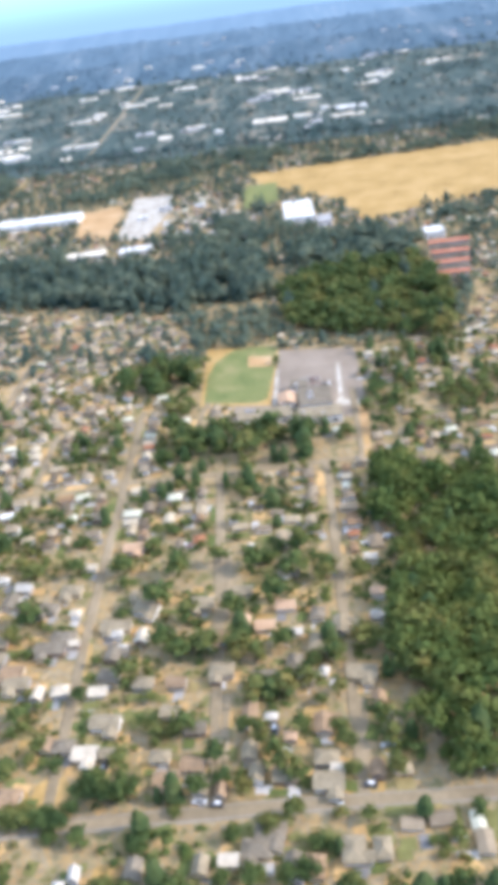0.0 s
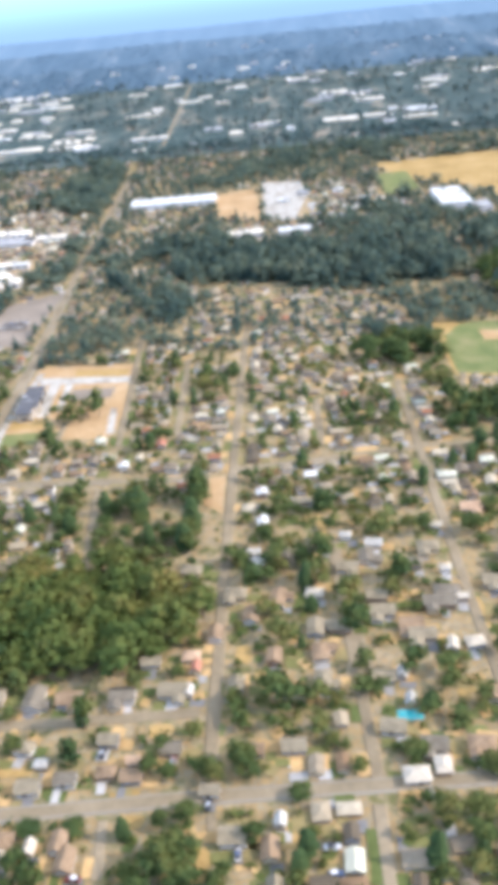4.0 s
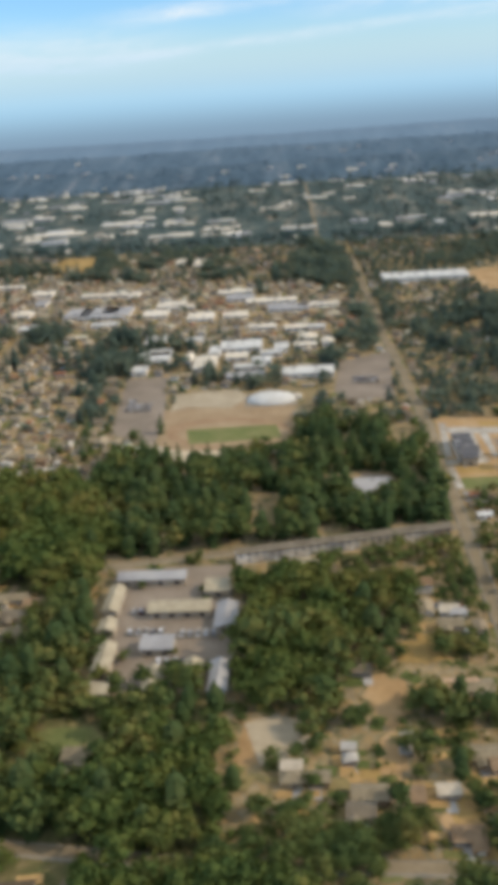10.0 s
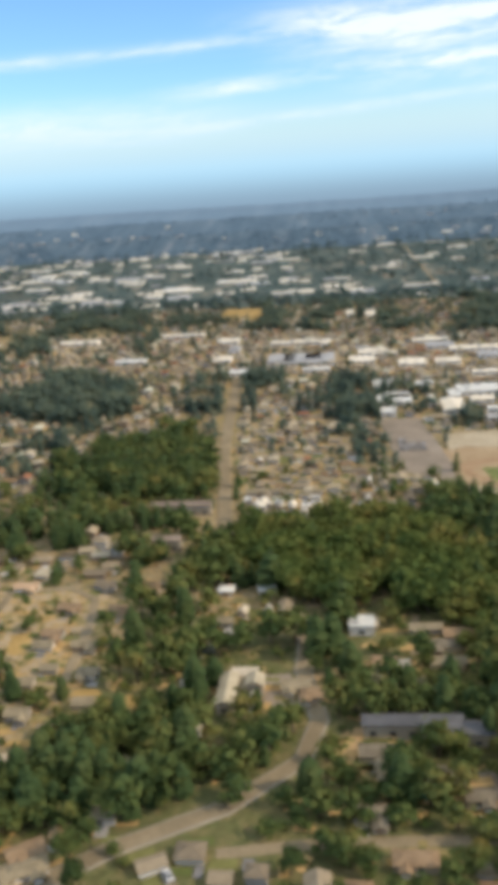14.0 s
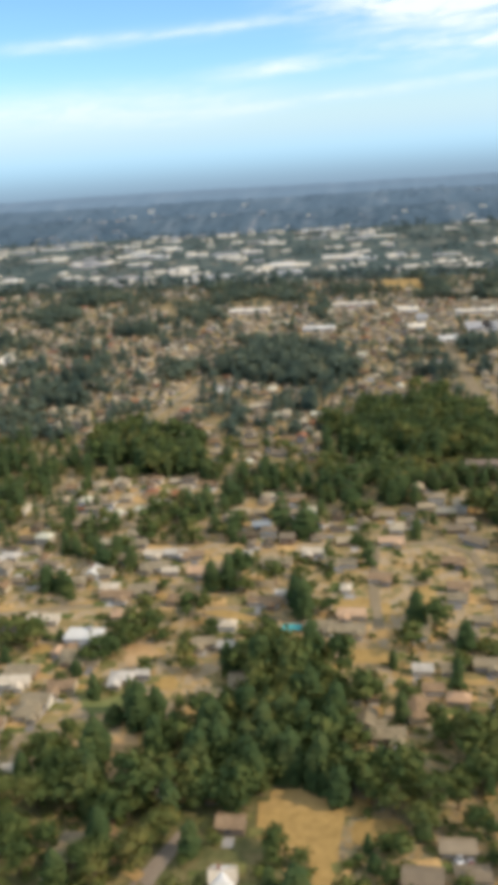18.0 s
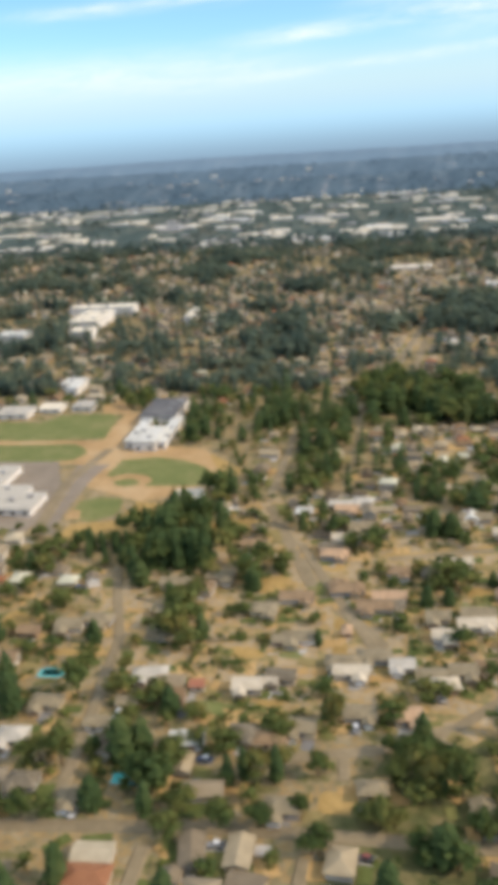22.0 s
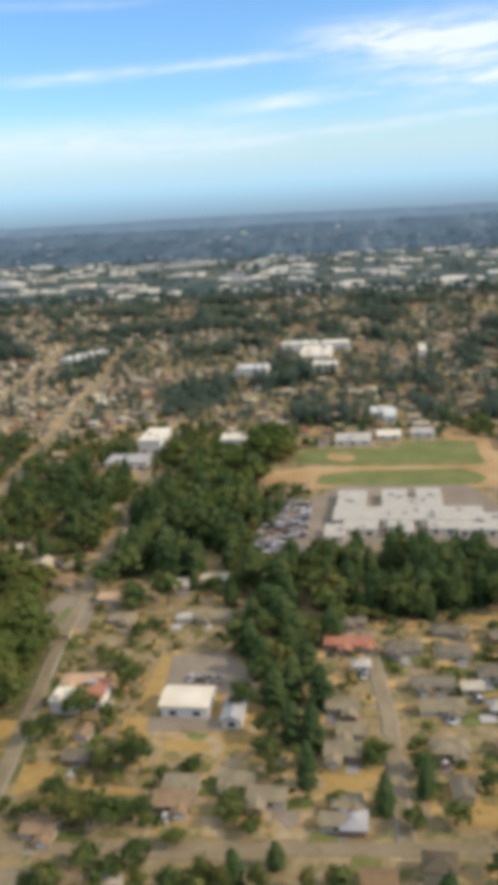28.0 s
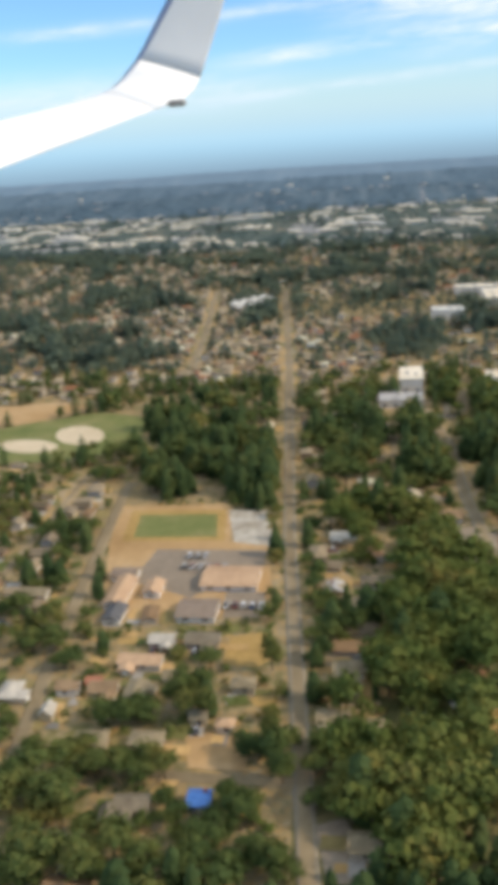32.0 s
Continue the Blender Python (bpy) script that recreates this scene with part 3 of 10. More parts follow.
def survey(poly):
    """Land whose homes, trees and lawns are laid out one by one below."""
    SURVEYED[inside(poly, GX, GY)] = True


def surveyed(x, y):
    i, j = np.clip(np.int32((np.asarray(x) - X0) / CELL), 0, NX - 1), np.clip(np.int32((np.asarray(y) - Y0) / CELL), 0, NY - 1)
    return SURVEYED[i, j]


def homes(colour, rows):
    """Homes at x, y, turn of the ridge in degrees and length."""
    for x, y, turn, length in rows:
        SITES.append((colour, x, y, turn, length))
        claim(x - length * 0.42, y - 3.4, x + length * 0.42, y + 3.4, 4)


def garden(kind, rows):
    """Single trees at x, y, with the width of the crown and the height."""
    for x, y, w, h in rows:
        if use_at(x, y) != 2:
            GARDENS.append((kind, x, y, w, h))


def lawns(cover, rows):
    """Small yards at x, y, width and depth, with worn, uneven corners."""
    rnd = random.Random(len(rows) * 7 + int(rows[0][0]))
    for x, y, w, d in rows:
        ring = []
        for k in range(10):
            a = k * math.pi / 5
            c, s = math.cos(a), math.sin(a)
            e = rnd.uniform(0.42, 0.56)
            ring.append((x + w * e * math.copysign(abs(c) ** 0.6, c), y + d * e * math.copysign(abs(s) ** 0.6, s)))
        flat("lawn", ring, cover, {"dry": "small yard of sun-bleached dry grass", "green": "small yard of watered grass", "sand": "strip of bare sandy soil"}[cover], "lawn")
        if cover == "dry":
            m = inside(ring, GX, GY)
            USE[m & (USE == 0)] = 6


def coloured_houses(colour, places):
    """Houses whose roofs stand out."""
    for x, y in places:
        COLOURED.append((colour, x, y))
        claim(x - 4.8, y - 4.2, x + 4.8, y + 4.2, 4)



def road(points, width=8.0, name="road", walks=False):
    """A street: carriageway, and raised pavements along both sides."""
    LEVEL[0] += 0.0007
    pts = [Vector((x, y)) for x, y in points]
    STREETS.append((points, width))
    for a, b in zip(pts, pts[1:]):
        n = max(1, int((b - a).length / 3))
        for i in range(n + 1):
            p = a.lerp(b, i / n)
            w = width / 2 + (0.8 if p.y < 290 or p.x > -1000 else 2.4)
            claim(p.x - w, p.y - w, p.x + w, p.y + w, 3)
    def strip(off0, off1, z0, z1):
        bm, rows = bmesh.new(), []
        for i, p in enumerate(pts):
            d = (pts[min(i + 1, len(pts) - 1)] - pts[max(i - 1, 0)]).normalized()
            s = Vector((d.y, -d.x))
            g = float(land(p.y))
            q0, q1 = p + s * off0, p + s * off1
            rows.append([bm.verts.new((q.x, q.y, g + z)) for q, z in ((q0 - s * 0.9, z0), (q0, z1), (q1, z1), (q1 + s * 0.9, z0))])
        for r, t in zip(rows, rows[1:]):
            for k in range(3):
                bm.faces.new((r[k], t[k], t[k + 1], r[k + 1]))
        bmesh.ops.recalc_face_normals(bm, faces=bm.faces)
        return bm
    z = LEVEL[0] + 0.05
    width *= 0.72
    root = thing(name, 0, 0, 0, label="weathered grey asphalt street with gravelly edges", category="road", kind="structure")
    part("carriageway", strip(-width / 2, width / 2, -0.2, z), "road", root)
    if walks:
        part("pavement", strip(-width / 2 - 0.5, -width / 2, -0.2, z + 0.04), "concrete", root, "pale concrete pavement")
        part("pavement", strip(width / 2, width / 2 + 0.5, -0.2, z + 0.04), "concrete", root, "pale concrete pavement")


# ---- woods, open ground and large buildings of the plan: x, y in metres ----
wood("mixed", [(-1226, 103), (-1215, 106), (-1210, 98), (-1199, 98), (-1199, 89), (-1234, 86)])
wood("mixed", [(-356, 233), (-319, 233), (-320, 223), (-342, 222), (-360, 226)])
wood("mixed", [(-391, 227), (-381, 227), (-378, 217), (-389, 214)])
wood("mixed", [(-337, 190), (-318, 199), (-319, 178), (-329, 173), (-338, 175)])
wood("mixed", [(-366, 186), (-354, 186), (-355, 180), (-364, 180)])
wood("broad", [(-401, 182), (-359, 178), (-360, 177), (-391, 179)])
wood("mixed", [(-316, 239), (-281, 274), (-288, 235), (-309, 225)])
wood("mixed", [(-353, 166), (-343, 166), (-344, 162), (-356, 162)])
wood("mixed", [(-180, 195), (-172, 195), (-172, 184), (-182, 183)])
wood("mixed", [(-169, 216), (-153, 216), (-153, 209), (-168, 210)])
wood("mixed", [(-208, 161), (-188, 165), (-183, 154), (-187, 144), (-203, 145)])
wood("mixed", [(-162, 315), (-146, 316), (-148, 299), (-162, 302)])
wood("mixed", [(-205, 334), (-192, 357), (-185, 296), (-199, 295)])
wood("dark", [(-992, 337), (-971, 342), (-931, 304), (-925, 278), (-953, 273), (-975, 299)])
wood("dark", [(-1031, 230), (-1005, 225), (-1001, 206), (-979, 205), (-976, 183), (-989, 182), (-996, 199), (-1019, 188)])
wood("mixed", [(-941, 230), (-927, 231), (-927, 213), (-938, 214)])
wood("mixed", [(-939, 180), (-920, 178), (-926, 165), (-939, 173)])
wood("mixed", [(-1046, 191), (-1035, 193), (-1029, 179), (-1039, 175)])
wood("mixed", [(-1015, 135), (-983, 139), (-982, 137), (-1012, 133)])
wood("mixed", [(-967, 167), (-954, 168), (-954, 158), (-964, 157)])
wood("broad", [(32, 362), (90, 357), (47, 181), (28, 183), (27, 225), (35, 322)])
wood("broad", [(-5, 627), (27, 674), (103, 682), (115, 606), (98, 519), (46, 535), (4, 556)])
wood("dark", [(2, 727), (35, 782), (112, 739), (102, 664), (26, 671)])
wood("dark", [(-258, 803), (-123, 735), (-26, 736), (-6, 634), (-87, 632), (-230, 684)])
wood("mixed", [(-69, 436), (-26, 416), (30, 406), (27, 385), (-15, 386), (-68, 391)])
wood("mixed", [(-120, 518), (-65, 515), (-64, 476), (-113, 486)])
wood("broad", [(-297, 265), (-280, 278), (-253, 291), (-199, 283), (-187, 262), (-192, 244), (-214, 229), (-268, 229)])
wood("mixed", [(-238, 342), (-195, 341), (-196, 328), (-239, 332)])
wood("dark", [(-203, 768), (0, 715), (-21, 630), (-112, 632), (-204, 676)])
wood("mixed", [(-95, 502), (-55, 499), (-60, 477), (-95, 482)])
wood("dark", [(-501, 478), (-474, 455), (-432, 453), (-394, 465), (-376, 524), (-352, 516), (-308, 505), (-320, 373), (-418, 358), (-465, 354), (-501, 402)])
wood("broad", [(-547, 408), (-504, 415), (-463, 347), (-475, 342), (-496, 319), (-527, 341)])
wood("broad", [(-418, 326), (-365, 329), (-339, 309), (-373, 283), (-378, 256), (-402, 241), (-416, 249)])
wood("broad", [(-484, 205), (-478, 224), (-475, 211), (-461, 206), (-450, 212), (-460, 234), (-416, 225), (-413, 199), (-416, 181), (-474, 171)])
wood("broad", [(-714, 558), (-637, 554), (-619, 482), (-689, 484)])
wood("broad", [(-604, 429), (-519, 437), (-474, 351), (-484, 329), (-494, 295), (-526, 335), (-558, 336), (-589, 362)])
wood("mixed", [(-669, 432), (-601, 415), (-588, 353), (-640, 346)])
wood("broad", [(-601, 309), (-563, 310), (-558, 294), (-595, 293)])
wood("broad", [(-601, 242), (-561, 242), (-558, 227), (-574, 214), (-591, 210)])
wood("dark", [(-493, 313), (-480, 308), (-478, 244), (-483, 210), (-470, 204), (-439, 214), (-444, 186), (-499, 185), (-500, 239), (-493, 259)])
wood("mixed", [(-554, 274), (-510, 279), (-493, 246), (-496, 209), (-516, 203), (-539, 220), (-519, 239)])
wood("mixed", [(-754, 252), (-717, 254), (-706, 223), (-715, 209), (-687, 185), (-702, 181), (-729, 187)])
wood("dark", [(-659, 230), (-639, 238), (-609, 259), (-581, 232), (-584, 214), (-615, 200), (-638, 202), (-663, 189), (-681, 196), (-683, 206)])
wood("dark", [(-891, 517), (-818, 516), (-807, 463), (-871, 466)])
wood("dark", [(-730, 518), (-695, 570), (-635, 564), (-631, 472), (-693, 468)])
wood("dark", [(-834, 748), (-748, 749), (-715, 676), (-827, 678)])
wood("mixed", [(-753, 243), (-720, 247), (-715, 216), (-722, 188), (-738, 185), (-751, 207)])
wood("mixed", [(-798, 197), (-783, 199), (-768, 184), (-755, 205), (-737, 182), (-749, 176), (-780, 175), (-792, 179)])
wood("dark", [(-746, 251), (-726, 259), (-736, 153), (-741, 163), (-764, 184), (-771, 201)])
wood("mixed", [(-811, 195), (-791, 194), (-783, 179), (-792, 151), (-813, 145), (-819, 163)])
wood("mixed", [(-859, 156), (-835, 159), (-819, 154), (-827, 144), (-854, 149)])
wood("dark", [(-1107, 287), (-1075, 293), (-1034, 263), (-1047, 251), (-1090, 249)])
wood("dark", [(-974, 291), (-957, 309), (-935, 292), (-945, 277), (-973, 279)])
wood("dark", [(-1029, 212), (-1022, 229), (-1003, 214), (-999, 188), (-1017, 191)])
wood("dark", [(-995, 197), (-977, 199), (-975, 186), (-990, 183)])
wood("mixed", [(-939, 173), (-926, 177), (-926, 164), (-938, 160)])
wood("mixed", [(-1015, 135), (-988, 139), (-986, 137), (-1012, 134)])
wood("dark", [(-1106, 288), (-1081, 301), (-1044, 289), (-1036, 270), (-1049, 251), (-1130, 246), (-1149, 279)])
wood("dark", [(-1022, 224), (-1003, 225), (-1000, 189), (-1009, 174), (-1021, 190)])
wood("dark", [(-990, 195), (-974, 196), (-976, 179), (-988, 182)])
wood("mixed", [(-1018, 136), (-990, 139), (-984, 136), (-1016, 132)])
wood("broad", [(-1223, 425), (-1203, 454), (-1154, 497), (-1145, 432), (-1157, 398), (-1161, 323), (-1183, 340)])
wood("dark", [(-1287, 407), (-1222, 415), (-1183, 333), (-1159, 310), (-1172, 285), (-1216, 288), (-1249, 332)])
wood("dark", [(-1155, 222), (-1126, 241), (-1116, 210), (-1128, 186), (-1149, 205)])
wood("broad", [(-1262, 251), (-1233, 265), (-1207, 190), (-1211, 161), (-1225, 160)])
wood("dark", [(-1207, 317), (-1199, 432), (-1166, 439), (-1147, 289), (-1179, 275), (-1199, 290)])
wood("mixed", [(-1181, 134), (-1164, 139), (-1150, 122), (-1167, 122)])
wood("dark", [(-1144, 230), (-1117, 214), (-1109, 186), (-1115, 165), (-1132, 198)])
wood("broad", [(-1279, 272), (-1234, 276), (-1210, 216), (-1206, 173), (-1213, 168), (-1234, 167), (-1253, 208)])
wood("broad", [(-1263, 105), (-1252, 118), (-1238, 138), (-1223, 129), (-1217, 113), (-1227, 107), (-1221, 96), (-1239, 86), (-1254, 85)])
wood("dark", [(-1383, 394), (-1329, 382), (-1297, 358), (-1295, 308), (-1338, 283)])
wood("dark", [(-1303, 432), (-1231, 418), (-1226, 370), (-1263, 360)])
wood("dark", [(-1205, 426), (-1160, 443), (-1151, 303), (-1181, 259), (-1201, 278)])
wood("dark", [(-1179, 136), (-1157, 144), (-1152, 126), (-1166, 123)])
wood("dark", [(-1392, 422), (-1363, 430), (-1302, 349), (-1296, 294), (-1361, 289), (-1375, 325)])
wood("broad", [(-1268, 114), (-1253, 181), (-1240, 218), (-1228, 210), (-1206, 200), (-1212, 156), (-1225, 138), (-1228, 117), (-1223, 95), (-1228, 81), (-1247, 79)])
wood("broad", [(-1318, 83), (-1295, 83), (-1275, 91), (-1268, 86), (-1267, 77), (-1314, 73)])
wood("mixed", [(-1297, 402), (-1258, 374), (-1229, 343), (-1233, 282), (-1274, 303)])
wood("dark", [(-1284, 112), (-1271, 112), (-1271, 108), (-1283, 110)])
wood("dark", [(-1561, 629), (-1500, 674), (-1446, 552), (-1478, 518)])
wood("broad", [(-441, 184), (-408, 175), (-395, 165), (-371, 158), (-383, 147), (-429, 138), (-452, 144), (-457, 183)])
wood("mixed", [(-383, 193), (-369, 190), (-357, 182), (-382, 186)])

# weedy, shaded ground of the wooded blocks, with ragged edges
for ring in ([(-640, 335), (-486, 345), (-485, 255), (-425, 250), (-400, 130), (-600, 120), (-650, 170)],
             [(-872, 165), (-840, 190), (-800, 222), (-742, 255), (-722, 200), (-720, 110), (-880, 110)],
             [(-1240, 260), (-1205, 262), (-1195, 150), (-1190, 60), (-1270, 60), (-1262, 150)]):
    rnd = random.Random(len(ring))
    worn = [(a[0] + (b[0] - a[0]) * k / 8 + rnd.uniform(-5, 5), a[1] + (b[1] - a[1]) * k / 8 + rnd.uniform(-5, 5)) for a, b in zip(ring, ring[1:] + ring[:1]) for k in range(8)]
    flat("rough_ground", worn, "rough_grass", "rough weedy grass under scattered trees", "grass")
patch("field_margin", "dry", [(-54, 546), (-7, 537), (-14, 451), (-55, 460)])
patch("sports_field", "green", [(-52, 501), (-48, 522), (-38, 537), (-27, 542), (-8, 538), (-11, 500), (-16, 460), (-22, 456), (-53, 463)])
patch("ball_infield", "sand", [(-27, 526), (-12, 522), (-12, 506), (-27, 509)])
patch("parking_lot", "asphalt", [(-7, 530), (40, 522), (40, 448), (34, 426), (-36, 437), (-35, 454), (-14, 451)])
patch("gravel_path", "gravel", [(-10, 500), (-8, 499), (-11, 452), (-13, 452)])
patch("gravel_path", "gravel", [(27, 501), (29, 501), (27, 445), (24, 446)])
patch("gravel_path", "gravel", [(23, 450), (36, 447), (36, 440), (22, 443)])
patch("dirt_road", "sand", [(34, 440), (39, 439), (35, 383), (30, 378), (32, 401)])
patch("stubble_field", "dry", [(-34, 1079), (81, 1091), (356, 1115), (281, 874), (152, 853), (82, 808), (65, 912), (10, 967)])
patch("pasture", "green", [(-32, 1017), (5, 1025), (5, 935), (-32, 913)])
patch("gravel_yard", "gravel", [(-158, 1028), (-115, 1022), (-104, 846), (-157, 849)])
patch("bare_field", "sand", [(-215, 978), (-165, 1004), (-160, 850), (-203, 875)])
patch("building_site", "sand", [(-306, 524), (-243, 515), (-242, 482), (-244, 424), (-249, 414), (-288, 419), (-307, 412), (-308, 418), (-308, 464)])
patch("dirt_heap", "dry", [(-281, 512), (-247, 508), (-247, 497), (-281, 500)])
patch("site_road", "gravel", [(-305, 512), (-301, 511), (-305, 457), (-309, 457)])
patch("site_road", "gravel", [(-302, 504), (-243, 496), (-244, 487), (-301, 493)])
patch("site_road", "gravel", [(-294, 493), (-287, 492), (-288, 446), (-293, 447)])
patch("site_road", "gravel", [(-284, 492), (-279, 491), (-280, 453), (-283, 453)])
patch("site_road", "gravel", [(-310, 453), (-286, 454), (-286, 448), (-309, 446)])
patch("site_road", "gravel", [(-251, 452), (-247, 451), (-245, 421), (-249, 419)])
patch("site_road", "gravel", [(-311, 441), (-307, 445), (-306, 413), (-310, 415)])
patch("site_lawn", "dry", [(-305, 444), (-286, 446), (-286, 433), (-306, 433)])
patch("site_lawn", "green", [(-306, 428), (-286, 428), (-286, 414), (-306, 413)])
patch("site_plot", "asphalt", [(-278, 482), (-252, 481), (-253, 467), (-278, 467)])
wood("mixed", [(-283, 464), (-258, 472), (-250, 463), (-253, 436), (-278, 438)])
wood("mixed", [(-276, 415), (-265, 418), (-265, 392), (-274, 394)])
block("town_house", "dark", -302, 471, -293, 479, 6)
block("town_house", "dark", -302, 461, -293, 469, 6)
block("town_house", "dark", -301, 451, -292, 459, 6)
block("town_house", "dark", -302, 442, -294, 450, 6)
patch("sandy_verge", "sand", [(-195, 364), (-183, 365), (-184, 332), (-196, 343)])
patch("bare_field", "sand", [(-363, 239), (-355, 238), (-355, 256), (-365, 256)])
patch("bare_field", "sand", [(-364, 212), (-359, 211), (-360, 229), (-365, 228)])
patch("stubble_field", "dry", [(-382, 133), (-330, 132), (-334, 154), (-343, 165), (-374, 166), (-391, 161)])
patch("gravel_yard", "asphalt", [(-352, 179), (-337, 178), (-339, 189), (-353, 192)])
patch("bare_field", "sand", [(-414, 214), (-411, 236), (-398, 240), (-393, 232), (-398, 218)])
patch("meadow", "green", [(-478, 219), (-479, 235), (-462, 235), (-458, 229), (-468, 215)])
patch("parking_lot", "asphalt", [(-511, 517), (-521, 636), (-490, 637), (-478, 528), (-480, 494)])
patch("running_track", "brown_soil", [(-482, 556), (-442, 586), (-394, 561), (-391, 507), (-397, 489), (-434, 478), (-467, 476), (-478, 489), (-478, 528)])
patch("track_oval", "pavers", [(-391, 504), (-394, 494), (-403, 486), (-416, 482), (-431, 482), (-447, 486), (-460, 493), (-471, 503), (-475, 514), (-474, 526), (-465, 534), (-451, 539), (-435, 539), (-418, 535), (-404, 526), (-394, 515)])
patch("gravel_path", "gravel", [(-482, 489), (-478, 494), (-457, 475), (-434, 483), (-434, 476), (-456, 466), (-472, 473)])
patch("track_infield", "brown_soil", [(-397, 504), (-399, 496), (-407, 490), (-418, 487), (-431, 487), (-444, 490), (-456, 496), (-464, 504), (-468, 513), (-466, 521), (-459, 527), (-447, 531), (-433, 531), (-419, 527), (-407, 521), (-399, 512)])
patch("sports_field", "green", [(-458, 493), (-462, 519), (-405, 522), (-401, 499)])
patch("parking_lot", "asphalt", [(-359, 656), (-318, 678), (-326, 559), (-367, 565)])
patch("forest_clearing", "asphalt", [(-364, 415), (-357, 440), (-342, 435), (-342, 415)])
patch("parking_lot", "asphalt", [(-474, 342), (-422, 343), (-416, 252), (-469, 252)])
patch("bare_field", "dry", [(-724, 1128), (-706, 1223), (-656, 1217), (-647, 1107)])
patch("bare_field", "dry", [(-715, 252), (-719, 274), (-704, 266), (-702, 248)])
patch("dry_field", "dry", [(-782, 192), (-787, 214), (-778, 211), (-773, 194)])
patch("dry_field", "dry", [(-734, 183), (-727, 191), (-715, 187), (-714, 160), (-719, 160)])
patch("dry_field", "dry", [(-720, 256), (-711, 275), (-706, 260), (-713, 249)])
patch("dry_field", "dry", [(-788, 205), (-778, 211), (-776, 193), (-781, 191)])
patch("dry_field", "dry", [(-777, 241), (-772, 254), (-771, 247), (-776, 239)])
patch("sports_ground", "sand", [(-1159, 420), (-1134, 431), (-1037, 431), (-1035, 479), (-1024, 485), (-1014, 425), (-968, 416), (-951, 380), (-954, 359), (-987, 344), (-1020, 362), (-1035, 393), (-1127, 394), (-1152, 374)])
patch("sports_field", "green", [(-1142, 437), (-1144, 455), (-1137, 466), (-1086, 465), (-1078, 479), (-1046, 481), (-1038, 475), (-1034, 434), (-1086, 430)])
patch("ball_infield", "sand", [(-1108, 448), (-1108, 445), (-1109, 443), (-1111, 441), (-1114, 441), (-1118, 442), (-1121, 444), (-1124, 446), (-1125, 449), (-1125, 452), (-1124, 455), (-1122, 456), (-1118, 456), (-1115, 456), (-1112, 454), (-1109, 451)])
patch("sports_field", "green", [(-1129, 400), (-1126, 415), (-1108, 423), (-1049, 425), (-1040, 418), (-1036, 409), (-1041, 399), (-1075, 393)])
patch("sports_field", "green", [(-1014, 377), (-1012, 399), (-994, 404), (-977, 399), (-963, 389), (-955, 375), (-958, 364), (-987, 363)])
patch("ball_infield", "sand", [(-987, 370), (-988, 367), (-990, 364), (-994, 363), (-998, 362), (-1003, 363), (-1007, 365), (-1010, 367), (-1011, 371), (-1010, 374), (-1008, 377), (-1004, 379), (-999, 379), (-994, 378), (-991, 376), (-988, 373)])
patch("infield_grass", "green", [(-993, 367), (-993, 365), (-994, 364), (-997, 363), (-999, 362), (-1002, 363), (-1005, 364), (-1006, 366), (-1007, 368), (-1007, 370), (-1005, 371), (-1003, 372), (-1000, 373), (-997, 372), (-995, 371), (-993, 369)])
patch("sports_field", "green", [(-1016, 330), (-1016, 344), (-1008, 349), (-995, 347), (-993, 337), (-994, 327), (-1004, 320), (-1011, 323)])
patch("ball_infield", "sand", [(-1017, 323), (-1017, 333), (-1012, 333), (-1009, 323)])
patch("paved_court", "gravel", [(-969, 361), (-958, 359), (-955, 342), (-963, 342)])
patch("paved_court", "pavers", [(-1150, 376), (-1152, 400), (-1131, 405), (-1131, 391)])
patch("service_road", "asphalt", [(-1025, 306), (-1025, 337), (-1033, 362), (-1035, 392), (-1017, 393), (-1020, 373), (-1019, 330), (-1015, 306)])
patch("parking_lot", "asphalt", [(-1154, 298), (-1139, 363), (-1123, 384), (-1121, 363), (-1125, 330), (-1119, 304)])
patch("forecourt", "asphalt", [(-1125, 323), (-1123, 375), (-1117, 396), (-1048, 397), (-1033, 362), (-1027, 324), (-1030, 309), (-1110, 314)])
patch("dry_lot", "dry", [(-1014, 300), (-1011, 318), (-991, 321), (-987, 344), (-969, 340), (-970, 307)])
patch("dry_lot", "sand", [(-1056, 499), (-1042, 511), (-1032, 482), (-1051, 481)])
patch("green_bank", "dry", [(-965, 409), (-943, 387), (-945, 361), (-951, 372)])
patch("dry_lot", "dry", [(-1080, 139), (-1078, 150), (-1069, 154), (-1059, 144), (-1040, 152), (-1037, 136), (-1058, 133)])
patch("church_yard", "asphalt", [(-1165, 196), (-1169, 214), (-1151, 215), (-1137, 198), (-1131, 173), (-1158, 174)])
patch("dry_lot", "dry", [(-1171, 176), (-1132, 173), (-1129, 157), (-1158, 152)])
patch("dry_lot", "dry", [(-1169, 183), (-1169, 215), (-1137, 212), (-1124, 173), (-1130, 164), (-1166, 163)])
patch("dry_lot", "dry", [(-1112, 145), (-1108, 155), (-1089, 158), (-1090, 146)])
patch("dry_lot", "dry", [(-1221, 124), (-1224, 142), (-1205, 143), (-1204, 125), (-1212, 119)])
patch("dry_lot", "dry", [(-1191, 134), (-1188, 152), (-1178, 158), (-1182, 135)])
patch("dry_lot", "dry", [(-1211, 156), (-1212, 174), (-1205, 174), (-1203, 151)])
patch("bare_field", "sand", [(-1497, 396), (-1513, 446), (-1459, 456), (-1423, 437), (-1461, 412)])
